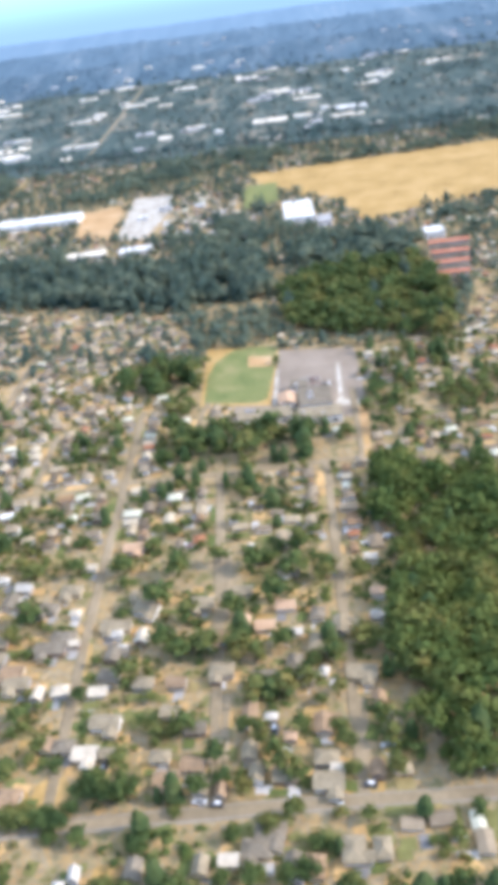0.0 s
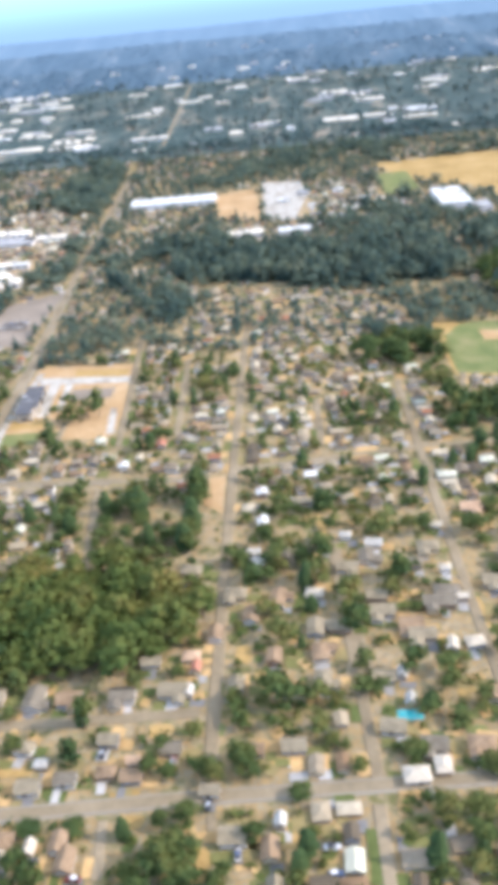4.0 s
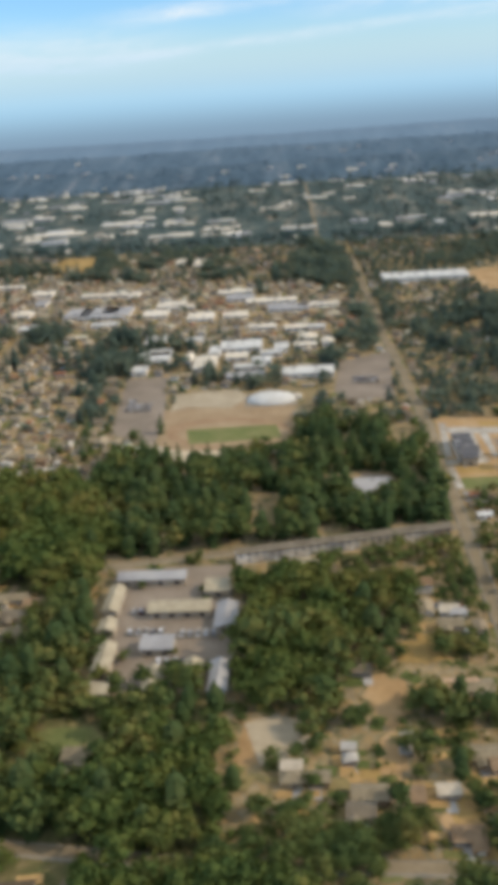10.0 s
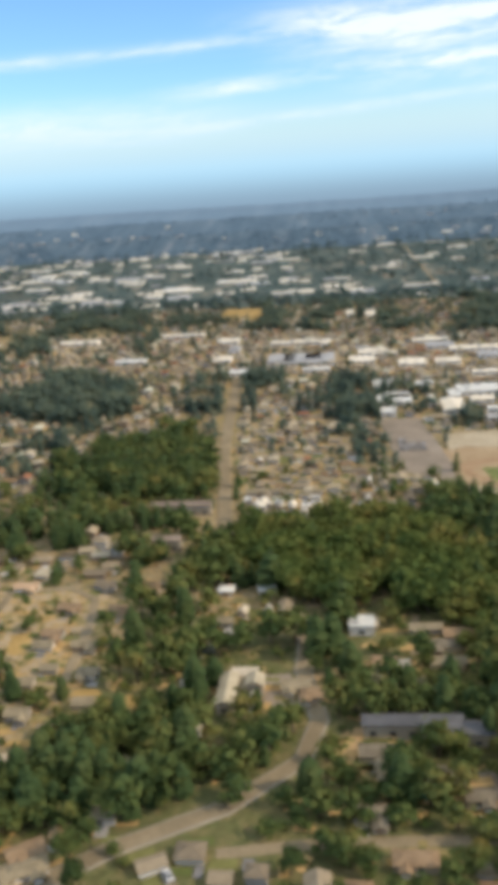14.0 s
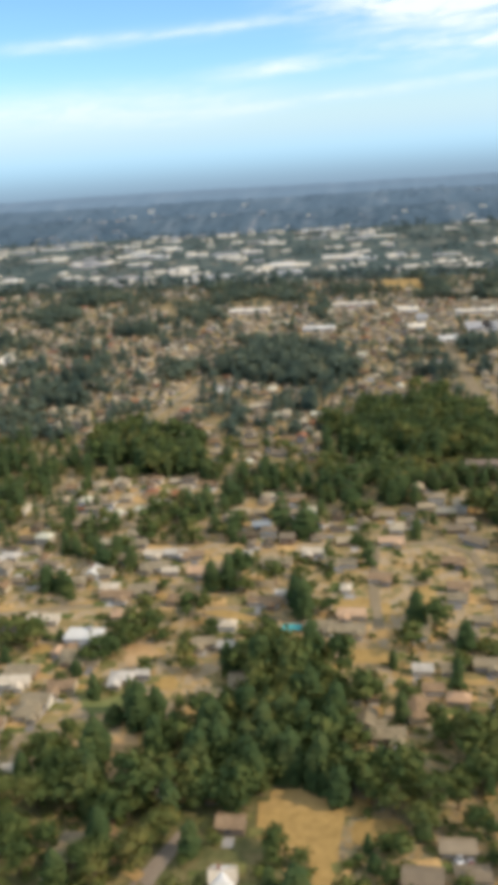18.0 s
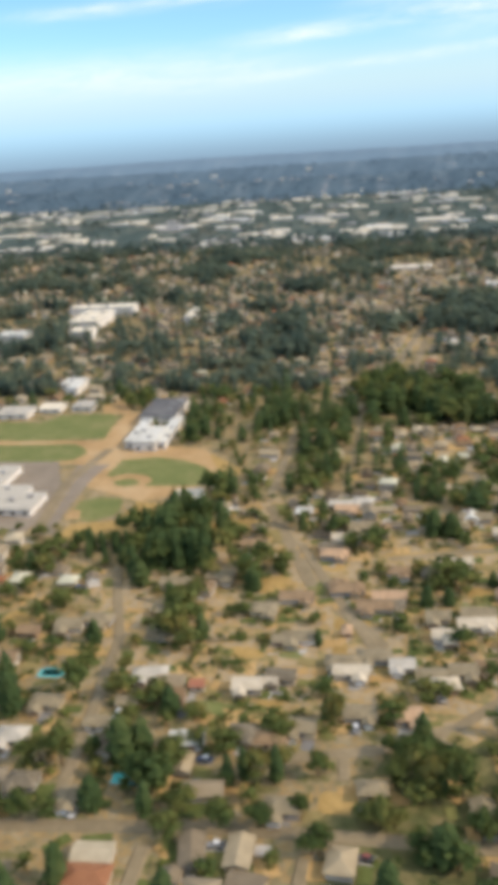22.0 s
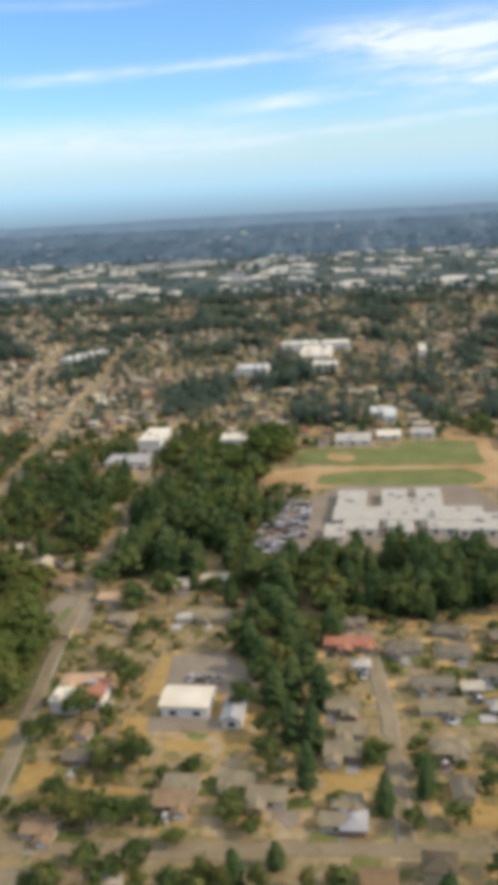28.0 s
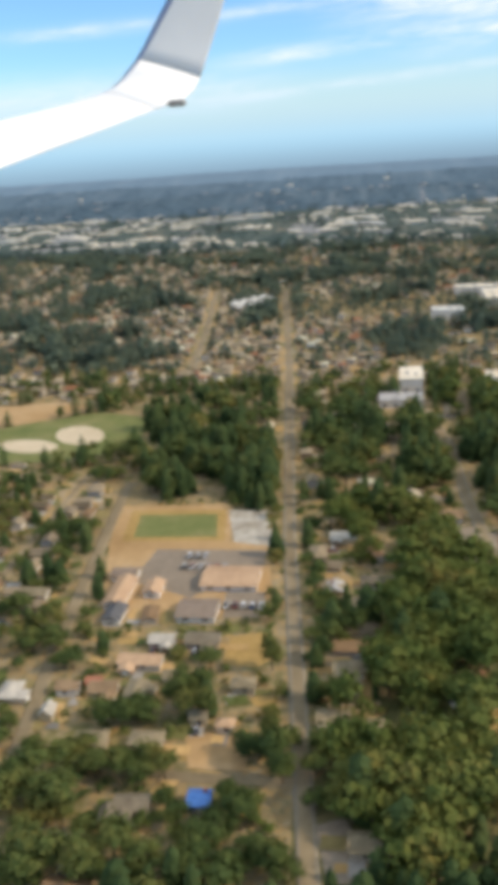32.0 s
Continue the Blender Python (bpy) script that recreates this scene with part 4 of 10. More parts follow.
patch("sports_field", "green", [(-1480, 360), (-1482, 395), (-1461, 412), (-1424, 431), (-1396, 420), (-1387, 404), (-1384, 366), (-1399, 352), (-1424, 343), (-1457, 340)])
patch("ball_infield", "pale_sand", [(-1408, 385), (-1407, 379), (-1408, 374), (-1412, 370), (-1417, 369), (-1423, 371), (-1429, 374), (-1434, 380), (-1438, 387), (-1439, 394), (-1438, 399), (-1434, 403), (-1429, 404), (-1422, 402), (-1416, 398), (-1411, 392)])
patch("ball_infield", "pale_sand", [(-1429, 368), (-1429, 364), (-1431, 360), (-1436, 358), (-1442, 357), (-1449, 358), (-1456, 361), (-1461, 365), (-1464, 369), (-1465, 374), (-1463, 377), (-1458, 380), (-1452, 380), (-1444, 379), (-1438, 376), (-1432, 372)])
patch("school_yard", "sand", [(-1347, 189), (-1362, 247), (-1296, 248), (-1287, 191)])
patch("field_margin", "sand", [(-1361, 242), (-1368, 284), (-1317, 286), (-1311, 243)])
patch("sports_field", "dry", [(-1357, 247), (-1361, 279), (-1319, 280), (-1314, 248)])
patch("sports_field", "green", [(-1353, 251), (-1356, 274), (-1322, 275), (-1318, 252)])
patch("gravel_yard", "gravel", [(-1310, 247), (-1318, 279), (-1301, 279), (-1293, 243)])
patch("parking_lot", "asphalt", [(-1343, 213), (-1340, 240), (-1296, 240), (-1295, 228), (-1318, 201)])
patch("parking_lot", "asphalt", [(-1304, 188), (-1306, 206), (-1292, 206), (-1289, 189)])
patch("dry_lot", "dry", [(-1299, 160), (-1299, 176), (-1287, 180), (-1281, 167), (-1288, 159)])
patch("dry_lot", "dry", [(-1302, 115), (-1299, 124), (-1290, 125), (-1287, 114)])
patch("dry_lot", "dry", [(-1224, 122), (-1221, 141), (-1204, 145), (-1206, 126), (-1214, 121)])
patch("lawn", "green", [(-1272, 207), (-1265, 220), (-1240, 212), (-1248, 202)])
patch("driveway", "asphalt", [(-1226, 234), (-1224, 262), (-1206, 262), (-1202, 230), (-1212, 227)])
patch("parking_lot", "asphalt", [(-1261, 78), (-1265, 95), (-1258, 98), (-1250, 79)])
patch("commercial_lot", "asphalt", [(-1250, 461), (-1224, 485), (-1230, 552), (-1238, 553), (-1240, 500), (-1262, 469)])

block("warehouse", "white", -298, 936, -208, 967, 6)
block("shed", "cream", -195, 791, -159, 805, 5)
block("shed", "white", -145, 788, -116, 804, 5)
block("shed", "white", 8, 826, 36, 892, 8)
block("shed", "grey", 37, 812, 51, 834, 6)
block("shed", "white", 123, 734, 139, 753, 6)
block("apartment_house", "red", 119, 698, 151, 704, 8)
block("apartment_house", "red", 117, 671, 145, 677, 8)
block("apartment_house", "red", 115, 646, 140, 652, 8)
block("apartment_house", "red", 113, 622, 135, 628, 8)
block("school_wing", "shingle_dark", 2, 438, 20, 460, 5)
block("school_wing", "shingle_dark", -2, 462, 8, 472, 5)
block("school_wing", "shingle_grey", -32, 427, -3, 439, 5)
block("school_wing", "shingle_grey", 1, 422, 24, 434, 5)
block("school_wing", "tan", -9, 445, 0, 458, 4)
block("school_wing", "white", -519, 669, -493, 694, 4.5)
block("school_wing", "white", -521, 724, -504, 746, 4.5)
block("school_wing", "cream", -471, 642, -454, 674, 4.5)
block("school_wing", "white", -454, 695, -420, 719, 4.5)
block("school_wing", "grey", -443, 617, -415, 628, 4.5)
block("school_wing", "white", -426, 653, -411, 666, 4.5)
block("school_wing", "white", -409, 687, -398, 706, 4.5)
block("school_wing", "white", -402, 616, -364, 634, 4.5)
block("school_wing", "cream", -389, 713, -374, 729, 4.5)
block("school_wing", "cream", -370, 699, -361, 713, 4.5)
block("school_wing", "white", -485, 726, -471, 737, 4.5)
block("school_wing", "white", -512, 684, -494, 701, 4.5)
block("school_wing", "white", -518, 641, -507, 655, 4.5)
block("school_wing", "cream", -447, 669, -430, 682, 4.5)
block("school_wing", "white", -462, 683, -453, 704, 4.5)
block("school_wing", "white", -439, 640, -415, 648, 4.5)
block("school_wing", "cream", -401, 754, -381, 766, 4.5)
block("school_wing", "white", -384, 754, -366, 763, 4.5)
block("school_wing", "cream", -393, 696, -375, 703, 4.5)
block("school_wing", "white", -420, 676, -403, 684, 4.5)
block("school_wing", "cream", -480, 662, -474, 684, 4.5)
block("shop_building", "grey", -621, 843, -595, 879, 4)
block("shop_building", "grey", -418, 830, -379, 852, 4)
block("shop_building", "cream", -542, 1110, -532, 1147, 4)
block("shop_building", "cream", -518, 1094, -505, 1139, 4)
block("shop_building", "white", -584, 801, -559, 811, 4)
block("shop_building", "cream", -571, 927, -560, 953, 4)
block("shop_building", "cream", -494, 808, -469, 832, 4)
block("shop_building", "grey", -462, 886, -434, 906, 4)
block("shop_building", "grey", -668, 910, -656, 934, 4)
block("shop_building", "cream", -678, 861, -660, 882, 4)
block("shop_building", "grey", -584, 851, -569, 878, 4)
block("shop_building", "cream", -540, 830, -516, 853, 4)
block("shop_building", "cream", -517, 860, -493, 872, 4)
block("shop_building", "white", -654, 799, -631, 816, 4)
block("shop_building", "cream", -460, 811, -437, 829, 4)
block("shop_building", "cream", -433, 763, -409, 774, 4)
block("building_shell", "dark", -303, 449, -293, 476, 6)
block("hall", "grey", -363, 404, -344, 422, 5)
block("apartment_house", "beige", -453, 300, -428, 308, 4.5)
block("apartment_house", "beige", -431, 315, -421, 325, 4.5)
block("apartment_house", "beige", -471, 287, -465, 295, 4.5)
block("apartment_house", "beige", -472, 301, -466, 320, 4.5)
block("apartment_house", "beige", -468, 261, -462, 278, 4.5)
block("apartment_house", "beige", -467, 248, -460, 254, 4.5)
block("apartment_house", "grey", -452, 274, -440, 283, 4.5)
block("apartment_house", "beige", -448, 247, -442, 262, 4.5)
block("apartment_house", "beige", -434, 254, -428, 266, 4.5)
block("apartment_house", "grey", -425, 287, -417, 305, 4.5)
block("apartment_house", "grey", -424, 248, -418, 265, 4.5)
block("apartment_house", "grey", -470, 326, -441, 333, 4.5)
block("villa", "white", -545, 314, -535, 323, 5)
block("apartment_house", "beige", -583, 270, -577, 277, 6)
block("apartment_house", "brown", -656, 451, -622, 457, 7)
block("apartment_house", "brown", -658, 402, -631, 408, 7)
block("shed", "cream", -597, 454, -591, 462, 4)
block("apartment_house", "beige", -593, 259, -587, 279, 5)
block("apartment_house", "dark", -541, 246, -508, 252, 6)
block("apartment_house", "dark", -521, 241, -493, 248, 6)
block("town_house", "white", -604, 464, -600, 469, 4)
block("town_house", "cream", -595, 461, -591, 466, 4)
block("town_house", "white", -586, 458, -582, 463, 4)
block("town_house", "cream", -578, 455, -574, 460, 4)
block("town_house", "white", -570, 452, -566, 457, 4)
block("town_house", "cream", -562, 450, -558, 455, 4)
block("town_house", "white", -554, 447, -550, 452, 4)
block("town_house", "cream", -546, 444, -542, 449, 4)
block("town_house", "white", -538, 442, -534, 447, 4)
block("town_house", "cream", -530, 439, -526, 444, 4)
block("shed", "white", -823, 264, -809, 272, 5)
block("school_wing", "pale_roof", -1115, 337, -1045, 354, 4.2)
block("school_wing", "pale_roof", -1114, 355, -1100, 379, 4.0)
block("school_wing", "pale_roof", -1092, 355, -1080, 380, 4.0)
block("school_wing", "pale_roof", -1075, 355, -1063, 382, 4.0)
block("school_wing", "pale_roof", -1083, 356, -1075, 368, 3.6)
block("school_wing", "pale_roof", -1110, 325, -1094, 337, 4.0)
block("school_wing", "pale_roof", -1089, 323, -1078, 337, 3.8)
block("school_wing", "pale_roof", -1071, 327, -1058, 337, 3.8)
block("school_wing", "pale_roof", -1058, 325, -1034, 346, 4.0)
block("school_wing", "pale_roof", -1118, 317, -1109, 332, 3.8)
block("gymnasium", "white", -1016, 417, -1010, 460, 5)
block("gymnasium", "white", -998, 416, -992, 460, 5)
block("gymnasium", "white", -1010, 413, -997, 439, 6)
block("gymnasium", "dark", -1019, 457, -997, 495, 6)
block("pavilion", "cream", -968, 337, -955, 351, 4)
block("school_wing", "pale_roof", -1121, 472, -1099, 490, 3.5)
block("school_wing", "cream", -1095, 484, -1081, 497, 3.5)
block("school_wing", "pale_roof", -1074, 487, -1060, 500, 3.5)
block("school_wing", "white", -1091, 522, -1083, 546, 6)
block("shop_building", "cream", -1166, 727, -1139, 779, 9)
block("shop_building", "cream", -1189, 791, -1124, 808, 9)
block("shop_building", "cream", -1151, 686, -1130, 703, 9)
block("shop_building", "white", -1215, 678, -1189, 696, 9)
block("shop_building", "cream", -1059, 737, -1053, 773, 9)
block("shop_building", "cream", -1243, 460, -1229, 490, 9)
block("shop_building", "cream", -1191, 460, -1175, 476, 9)
block("church_hall", "cream", -1160, 178, -1145, 189, 5)
block("church_hall", "grey", -1140, 173, -1134, 185, 4)
block("shed", "white", -1100, 536, -1087, 551, 5)
block("shop_building", "cream", -1196, 178, -1187, 186, 5)
block("shop_building", "red", -1186, 180, -1180, 192, 5)
block("shop_building", "grey", -1255, 428, -1230, 445, 5)
block("apartment_house", "white", -1400, 753, -1394, 776, 7)
block("apartment_house", "white", -1392, 740, -1386, 762, 7)
block("apartment_house", "white", -1393, 763, -1387, 786, 7)
block("apartment_house", "white", -1384, 749, -1378, 772, 7)
block("apartment_house", "white", -1385, 773, -1379, 797, 7)
block("apartment_house", "white", -1377, 759, -1371, 782, 7)
block("apartment_house", "white", -1377, 783, -1371, 807, 7)
block("apartment_house", "white", -1369, 769, -1363, 793, 7)
block("school_wing", "tan", -1347, 192, -1340, 211, 3)
block("school_wing", "dark", -1344, 181, -1338, 191, 3)
block("school_wing", "tan", -1315, 206, -1295, 221, 3)
block("school_wing", "brown", -1319, 184, -1306, 196, 3)
block("school_wing", "tan", -1335, 200, -1329, 209, 3)
block("school_wing", "brown", -1350, 212, -1341, 219, 3)
block("shop_building", "cream", -881, 995, -834, 1012, 4)
block("shop_building", "white", -783, 872, -751, 887, 4)
block("shop_building", "cream", -763, 1015, -710, 1027, 4)
block("shop_building", "cream", -625, 939, -570, 951, 4)
block("shop_building", "grey", -605, 836, -555, 878, 4)
block("shop_building", "cream", -531, 867, -503, 889, 4)
block("shop_building", "cream", -473, 918, -437, 934, 4)
block("shop_building", "cream", -441, 867, -390, 883, 4)
block("shop_building", "cream", -390, 842, -350, 854, 4)
block("shop_building", "cream", -686, 962, -663, 983, 4)
patch("bare_field", "sand", [(-368, 256), (-358, 256), (-359, 227), (-368, 236)])
tract([(-606, 462), (-628, 623), (-631, 724), (-554, 677), (-528, 474), (-535, 453)], 0.6)
tract([(-835, 828), (-659, 803), (-540, 792), (-447, 797), (-353, 802), (-329, 934), (-547, 972), (-913, 1044)], 0.6)
tract([(-886, 448), (-782, 444), (-728, 387), (-713, 327), (-721, 272), (-753, 267), (-802, 250)])
tract([(-717, 361), (-656, 360), (-656, 273), (-678, 254), (-684, 220), (-703, 203), (-720, 264)], 0.6)
tract([(-1066, 873), (-871, 838), (-816, 658), (-935, 563)])
tract([(-944, 328), (-941, 348), (-866, 356), (-785, 312), (-791, 237), (-824, 200), (-847, 196), (-884, 192), (-918, 201), (-939, 275)])
tract([(-988, 272), (-928, 275), (-914, 201), (-955, 204)])
tract([(-1037, 734), (-978, 727), (-951, 594), (-1000, 597)])
tract([(-1481, 737), (-1246, 692), (-1212, 479), (-1333, 492), (-1402, 543)])
tract([(-1165, 182), (-1118, 177), (-1107, 150), (-1112, 128), (-1152, 126)])
tract([(-710, 1058), (-369, 958), (-337, 760), (-376, 713), (-640, 828)], 0.6)
tract([(-222, 651), (-73, 615), (-61, 547), (-114, 445), (-173, 459)])
tract([(-241, 861), (-134, 816), (-98, 1016), (-40, 985), (-38, 813), (-96, 748)])
tract([(-906, 292), (-771, 297), (-759, 248), (-776, 212), (-808, 204), (-807, 181), (-835, 181), (-850, 168)], 0.26, True)
tract([(-1333, 673), (-1235, 656), (-1209, 483), (-1204, 403), (-1250, 416), (-1290, 465)], 0.24, True)
tract([(-1307, 389), (-1283, 429), (-1227, 385), (-1216, 287), (-1235, 281), (-1266, 307)], 0.2, True)
tract([(-1598, 899), (-1369, 845), (-1333, 673), (-1308, 493), (-1384, 486), (-1438, 520)], 0.26, True)
wood("dark", [(-740, 557), (-669, 594), (-680, 484), (-733, 476)])
wood("dark", [(-734, 320), (-723, 323), (-722, 281), (-733, 276)])
wood("dark", [(-735, 438), (-684, 446), (-689, 405), (-731, 398)])
patch("dry_lawn", "dry", [(-788, 212), (-779, 214), (-776, 194), (-784, 195)])
patch("dry_lawn", "dry", [(-734, 190), (-723, 192), (-724, 176), (-734, 174)])
patch("dry_lawn", "dry", [(-720, 168), (-713, 171), (-714, 155), (-720, 155)])
patch("driveway", "asphalt", [(-758, 172), (-754, 171), (-761, 151), (-767, 151)])
patch("dry_lawn", "dry", [(-1195, 153), (-1183, 155), (-1184, 142), (-1193, 139)])
tract([(-1278, 263), (-1260, 281), (-1248, 207), (-1251, 132), (-1264, 131)], 0.2, True)
tract([(-1230, 328), (-1206, 313), (-1206, 264), (-1224, 264)], 0.22, True)
wood("mixed", [(-933, 216), (-920, 214), (-922, 177), (-932, 179)])
wood("dark", [(-989, 219), (-979, 220), (-973, 186), (-983, 185)])
wood("mixed", [(-1017, 143), (-978, 148), (-978, 137), (-1012, 132)])
wood("mixed", [(-966, 173), (-955, 177), (-953, 158), (-963, 157)])
wood("dark", [(-942, 244), (-926, 249), (-924, 220), (-938, 216)])
wood("mixed", [(-956, 147), (-924, 153), (-924, 145), (-954, 140)])
wood("mixed", [(-591, 268), (-560, 258), (-554, 230), (-576, 225)])
wood("mixed", [(-537, 302), (-504, 297), (-502, 274), (-529, 271)])
wood("mixed", [(-536, 251), (-504, 247), (-501, 225), (-529, 225)])
wood("mixed", [(-558, 294), (-538, 298), (-528, 264), (-547, 264)])
wood("mixed", [(-554, 217), (-519, 219), (-517, 207), (-549, 205)])
wood("broad", [(-566, 198), (-499, 199), (-497, 186), (-562, 185)])
wood("dark", [(-568, 336), (-553, 335), (-546, 302), (-557, 299)])
tract([(-1441, 317), (-1396, 316), (-1375, 294), (-1369, 246), (-1409, 245)], 0.26, True)
tract([(-1780, 1086), (-1511, 1057), (-1440, 741), (-1458, 565), (-1548, 761), (-1644, 779)], 0.2, True)
block("shed", "white", -142, 917, -131, 924, 4)
block("shed", "grey", -122, 945, -109, 952, 4)
block("shed", "white", -84, 943, -73, 950, 4)
block("shed", "white", -61, 902, -49, 908, 4)
block("shed", "cream", -80, 859, -66, 865, 4)
block("shed", "grey", -97, 836, -84, 842, 4)

coloured_houses("white", [(22, 297), (21, 261), (-11, 255), (-77, 241), (-28, 310), (-21, 212), (-122, 286), (-143, 357), (-55, 257), (-66, 261), (-49, 233), (-78, 162), (-166, 344), (-166, 320), (-168, 290), (-146, 265), (-122, 224), (-120, 211), (-174, 190), (-135, 195)])
coloured_houses("white", [(-114, 181), (-124, 297), (-234, 164), (-236, 193), (-234, 379), (-303, 380), (-289, 157), (-302, 180), (-348, 202), (-397, 210), (-378, 219), (-592, 268), (-582, 354), (-601, 354), (-717, 310), (-744, 305), (-689, 610), (-765, 348), (-761, 379), (-681, 250)])
coloured_houses("white", [(-617, 229), (-672, 293), (-824, 640), (-803, 344), (-769, 268), (-793, 244), (-668, 228), (-845, 230), (-845, 206), (-875, 206), (-832, 237), (-904, 330), (-742, 154), (-798, 327), (-831, 326), (-819, 310), (-908, 197), (-920, 171), (-886, 288), (-945, 148)])
coloured_houses("white", [(-1027, 148), (-1062, 231), (-1166, 237), (-1152, 243), (-1146, 140), (-1208, 100), (-1322, 169), (-1272, 246)])
coloured_houses("cream", [(0, 231), (-3, 197), (-82, 205), (-165, 165), (-231, 184), (-335, 216), (-461, 213), (-494, 207), (-826, 638), (-860, 215), (-973, 168), (-997, 147), (-1191, 185), (-1176, 106)])
coloured_houses("tan", [(-111, 250), (-207, 191), (-664, 254), (-1287, 126)])
coloured_houses("red", [(-192, 235), (-217, 399), (-1104, 225), (-1214, 148), (-1225, 154)])
coloured_houses("grey", [(-206, 235), (-307, 195), (-330, 296), (-334, 248), (-299, 216), (-365, 198), (-338, 214), (-889, 180), (-947, 148), (-941, 198), (-1105, 161), (-1107, 175), (-1073, 184), (-1077, 199), (-1072, 165), (-1136, 144), (-1099, 133), (-1056, 150), (-1045, 152), (-1030, 149)])
coloured_houses("grey", [(-1138, 133), (-1106, 186), (-1153, 238), (-1124, 137), (-1217, 101), (-1267, 206), (-1250, 206), (-1261, 156), (-1262, 145), (-1154, 249), (-1188, 224), (-1165, 105), (-1306, 168), (-1320, 140), (-1311, 119), (-1310, 93), (-1262, 130)])
coloured_houses("tarp", [(-261, 182), (-1293, 99)])
coloured_houses("dark", [(-1068, 219), (-1056, 203), (-1041, 237)])
coloured_houses("brown", [(-1180, 123)])
POOLS = [(-121, 205), (-444, 282), (-737, 283), (-864, 216), (-975, 202), (-862, 216), (-974, 203), (-522, 217), (-934, 155)]

# the campus between its playing fields is kept clear
USE[inside([(-1150, 405), (-1140, 470), (-1040, 488), (-1018, 488), (-1010, 425), (-965, 414), (-948, 380), (-955, 345), (-988, 324), (-1000, 316), (-1018, 318), (-1040, 332), (-1052, 386), (-1125, 400)], GX, GY) & (USE < 2)] = 2
for k in range(24):
    claim(-420 + 4 * k, 338 + 0.75 * k, -414 + 4 * k, 352 + 0.75 * k, 4)   # along the row of town houses
claim(-436, 546, -380, 592, 4)   # around the dome

# ---- homes, gardens and lawns beside the flight path ----
survey([(-1126, 251), (-931, 263), (-940, 130), (-1060, 118)])
homes("dark", [(-1102, 240, 2, 8.1), (-1085, 221, 2, 13.2), (-1068, 220, 2, 12.6), (-1068, 234, 2, 13.2), (-1048, 231, 2, 14.0), (-1056, 206, 3, 11.1), (-1076, 199, 3, 14.0), (-1046, 149, 5, 13.7), (-1055, 147, 95, 6.4), (-1071, 147, 95, 8.0), (-1026, 205, 2, 9.5), (-972, 151, 4, 9.1), (-962, 150, 4, 9.0), (-941, 169, 4, 9.0)])
homes("red", [(-1107, 224, 2, 9.9)])
homes("cream", [(-1037, 240, 1, 8.4), (-1064, 197, 3, 6.7)])
homes("grey", [(-1029, 232, 2, 7.4), (-1023, 234, 2, 6.3), (-1074, 186, 3, 14.0), (-1050, 187, 3, 10.9), (-1073, 165, 4, 10.8), (-1026, 165, 5, 8.0), (-1029, 150, 95, 8.8), (-1017, 150, 5, 10.5), (-1001, 169, 5, 8.0), (-969, 234, 2, 11.4), (-978, 230, 2, 10.0), (-969, 185, 4, 10.2), (-945, 146, 5, 9.1), (-944, 242, 2, 13.3), (-943, 227, 3, 9.5), (-943, 187, 4, 6.4), (-949, 176, 4, 7.5)])
homes("brown", [(-1054, 167, 4, 11.9), (-995, 207, 3, 13.3), (-996, 195, 3, 9.0), (-997, 172, 94, 6.0), (-992, 225, 2, 7.6)])
homes("white", [(-973, 168, 4, 9.6), (-998, 150, 4, 9.8), (-940, 202, 4, 11.9), (-1058, 187, 93, 4.8)])
garden("broad", [(-1036, 184, 13.5, 15.1), (-1067, 141, 7.3, 7.6), (-1048, 131, 7.5, 7.9), (-1043, 131, 8.3, 8.7), (-1038, 132, 7.5, 7.1), (-1005, 162, 9.6, 13.5), (-1000, 155, 8.0, 10.1), (-1012, 176, 10.2, 14.3), (-1006, 138, 10.6, 12.7), (-998, 136, 8.5, 10.4), (-1012, 136, 9.1, 9.5), (-992, 136, 9.9, 8.9), (-986, 136, 7.0, 7.4), (-976, 136, 5.3, 4.8), (-965, 137, 7.1, 7.4), (-957, 137, 7.7, 11.1), (-954, 159, 9.9, 14.8), (-961, 160, 9.1, 11.1), (-961, 191, 10.2, 15.2), (-971, 137, 5.6, 4.4), (-951, 139, 7.0, 7.4), (-987, 163, 9.1, 9.5), (-993, 160, 9.6, 8.4), (-949, 203, 6.8, 8.9)])
garden("broad", [(-936, 224, 9.0, 11.4), (-936, 251, 10.0, 10.5), (-986, 244, 8.0, 8.4), (-992, 235, 7.0, 9.5), (-1016, 194, 12.6, 18.9), (-1003, 148, 10.5, 12.6), (-987, 145, 8.4, 7.4), (-1016, 136, 5.7, 5.9), (-1113, 248, 13.8, 12.1), (-1100, 243, 9.2, 7.3), (-1058, 132, 6.1, 4.8), (-947, 164, 6.0, 5.5), (-950, 219, 5.7, 6.0), (-978, 215, 7.2, 5.7)])
garden("conifer", [(-1007, 212, 9.5, 22.0), (-1014, 218, 7.6, 17.0), (-1002, 220, 6.7, 14.0), (-986, 187, 9.4, 18.8), (-979, 181, 8.5, 17.9), (-983, 189, 6.8, 19.7), (-1040, 223, 6.0, 12.6), (-1016, 203, 9.5, 22.0), (-1030, 122, 9.8, 11.1), (-968, 275, 6.6, 13.9), (-1013, 231, 8.4, 17.7), (-1010, 164, 9.7, 15.2), (-940, 144, 7.1, 11.9)])
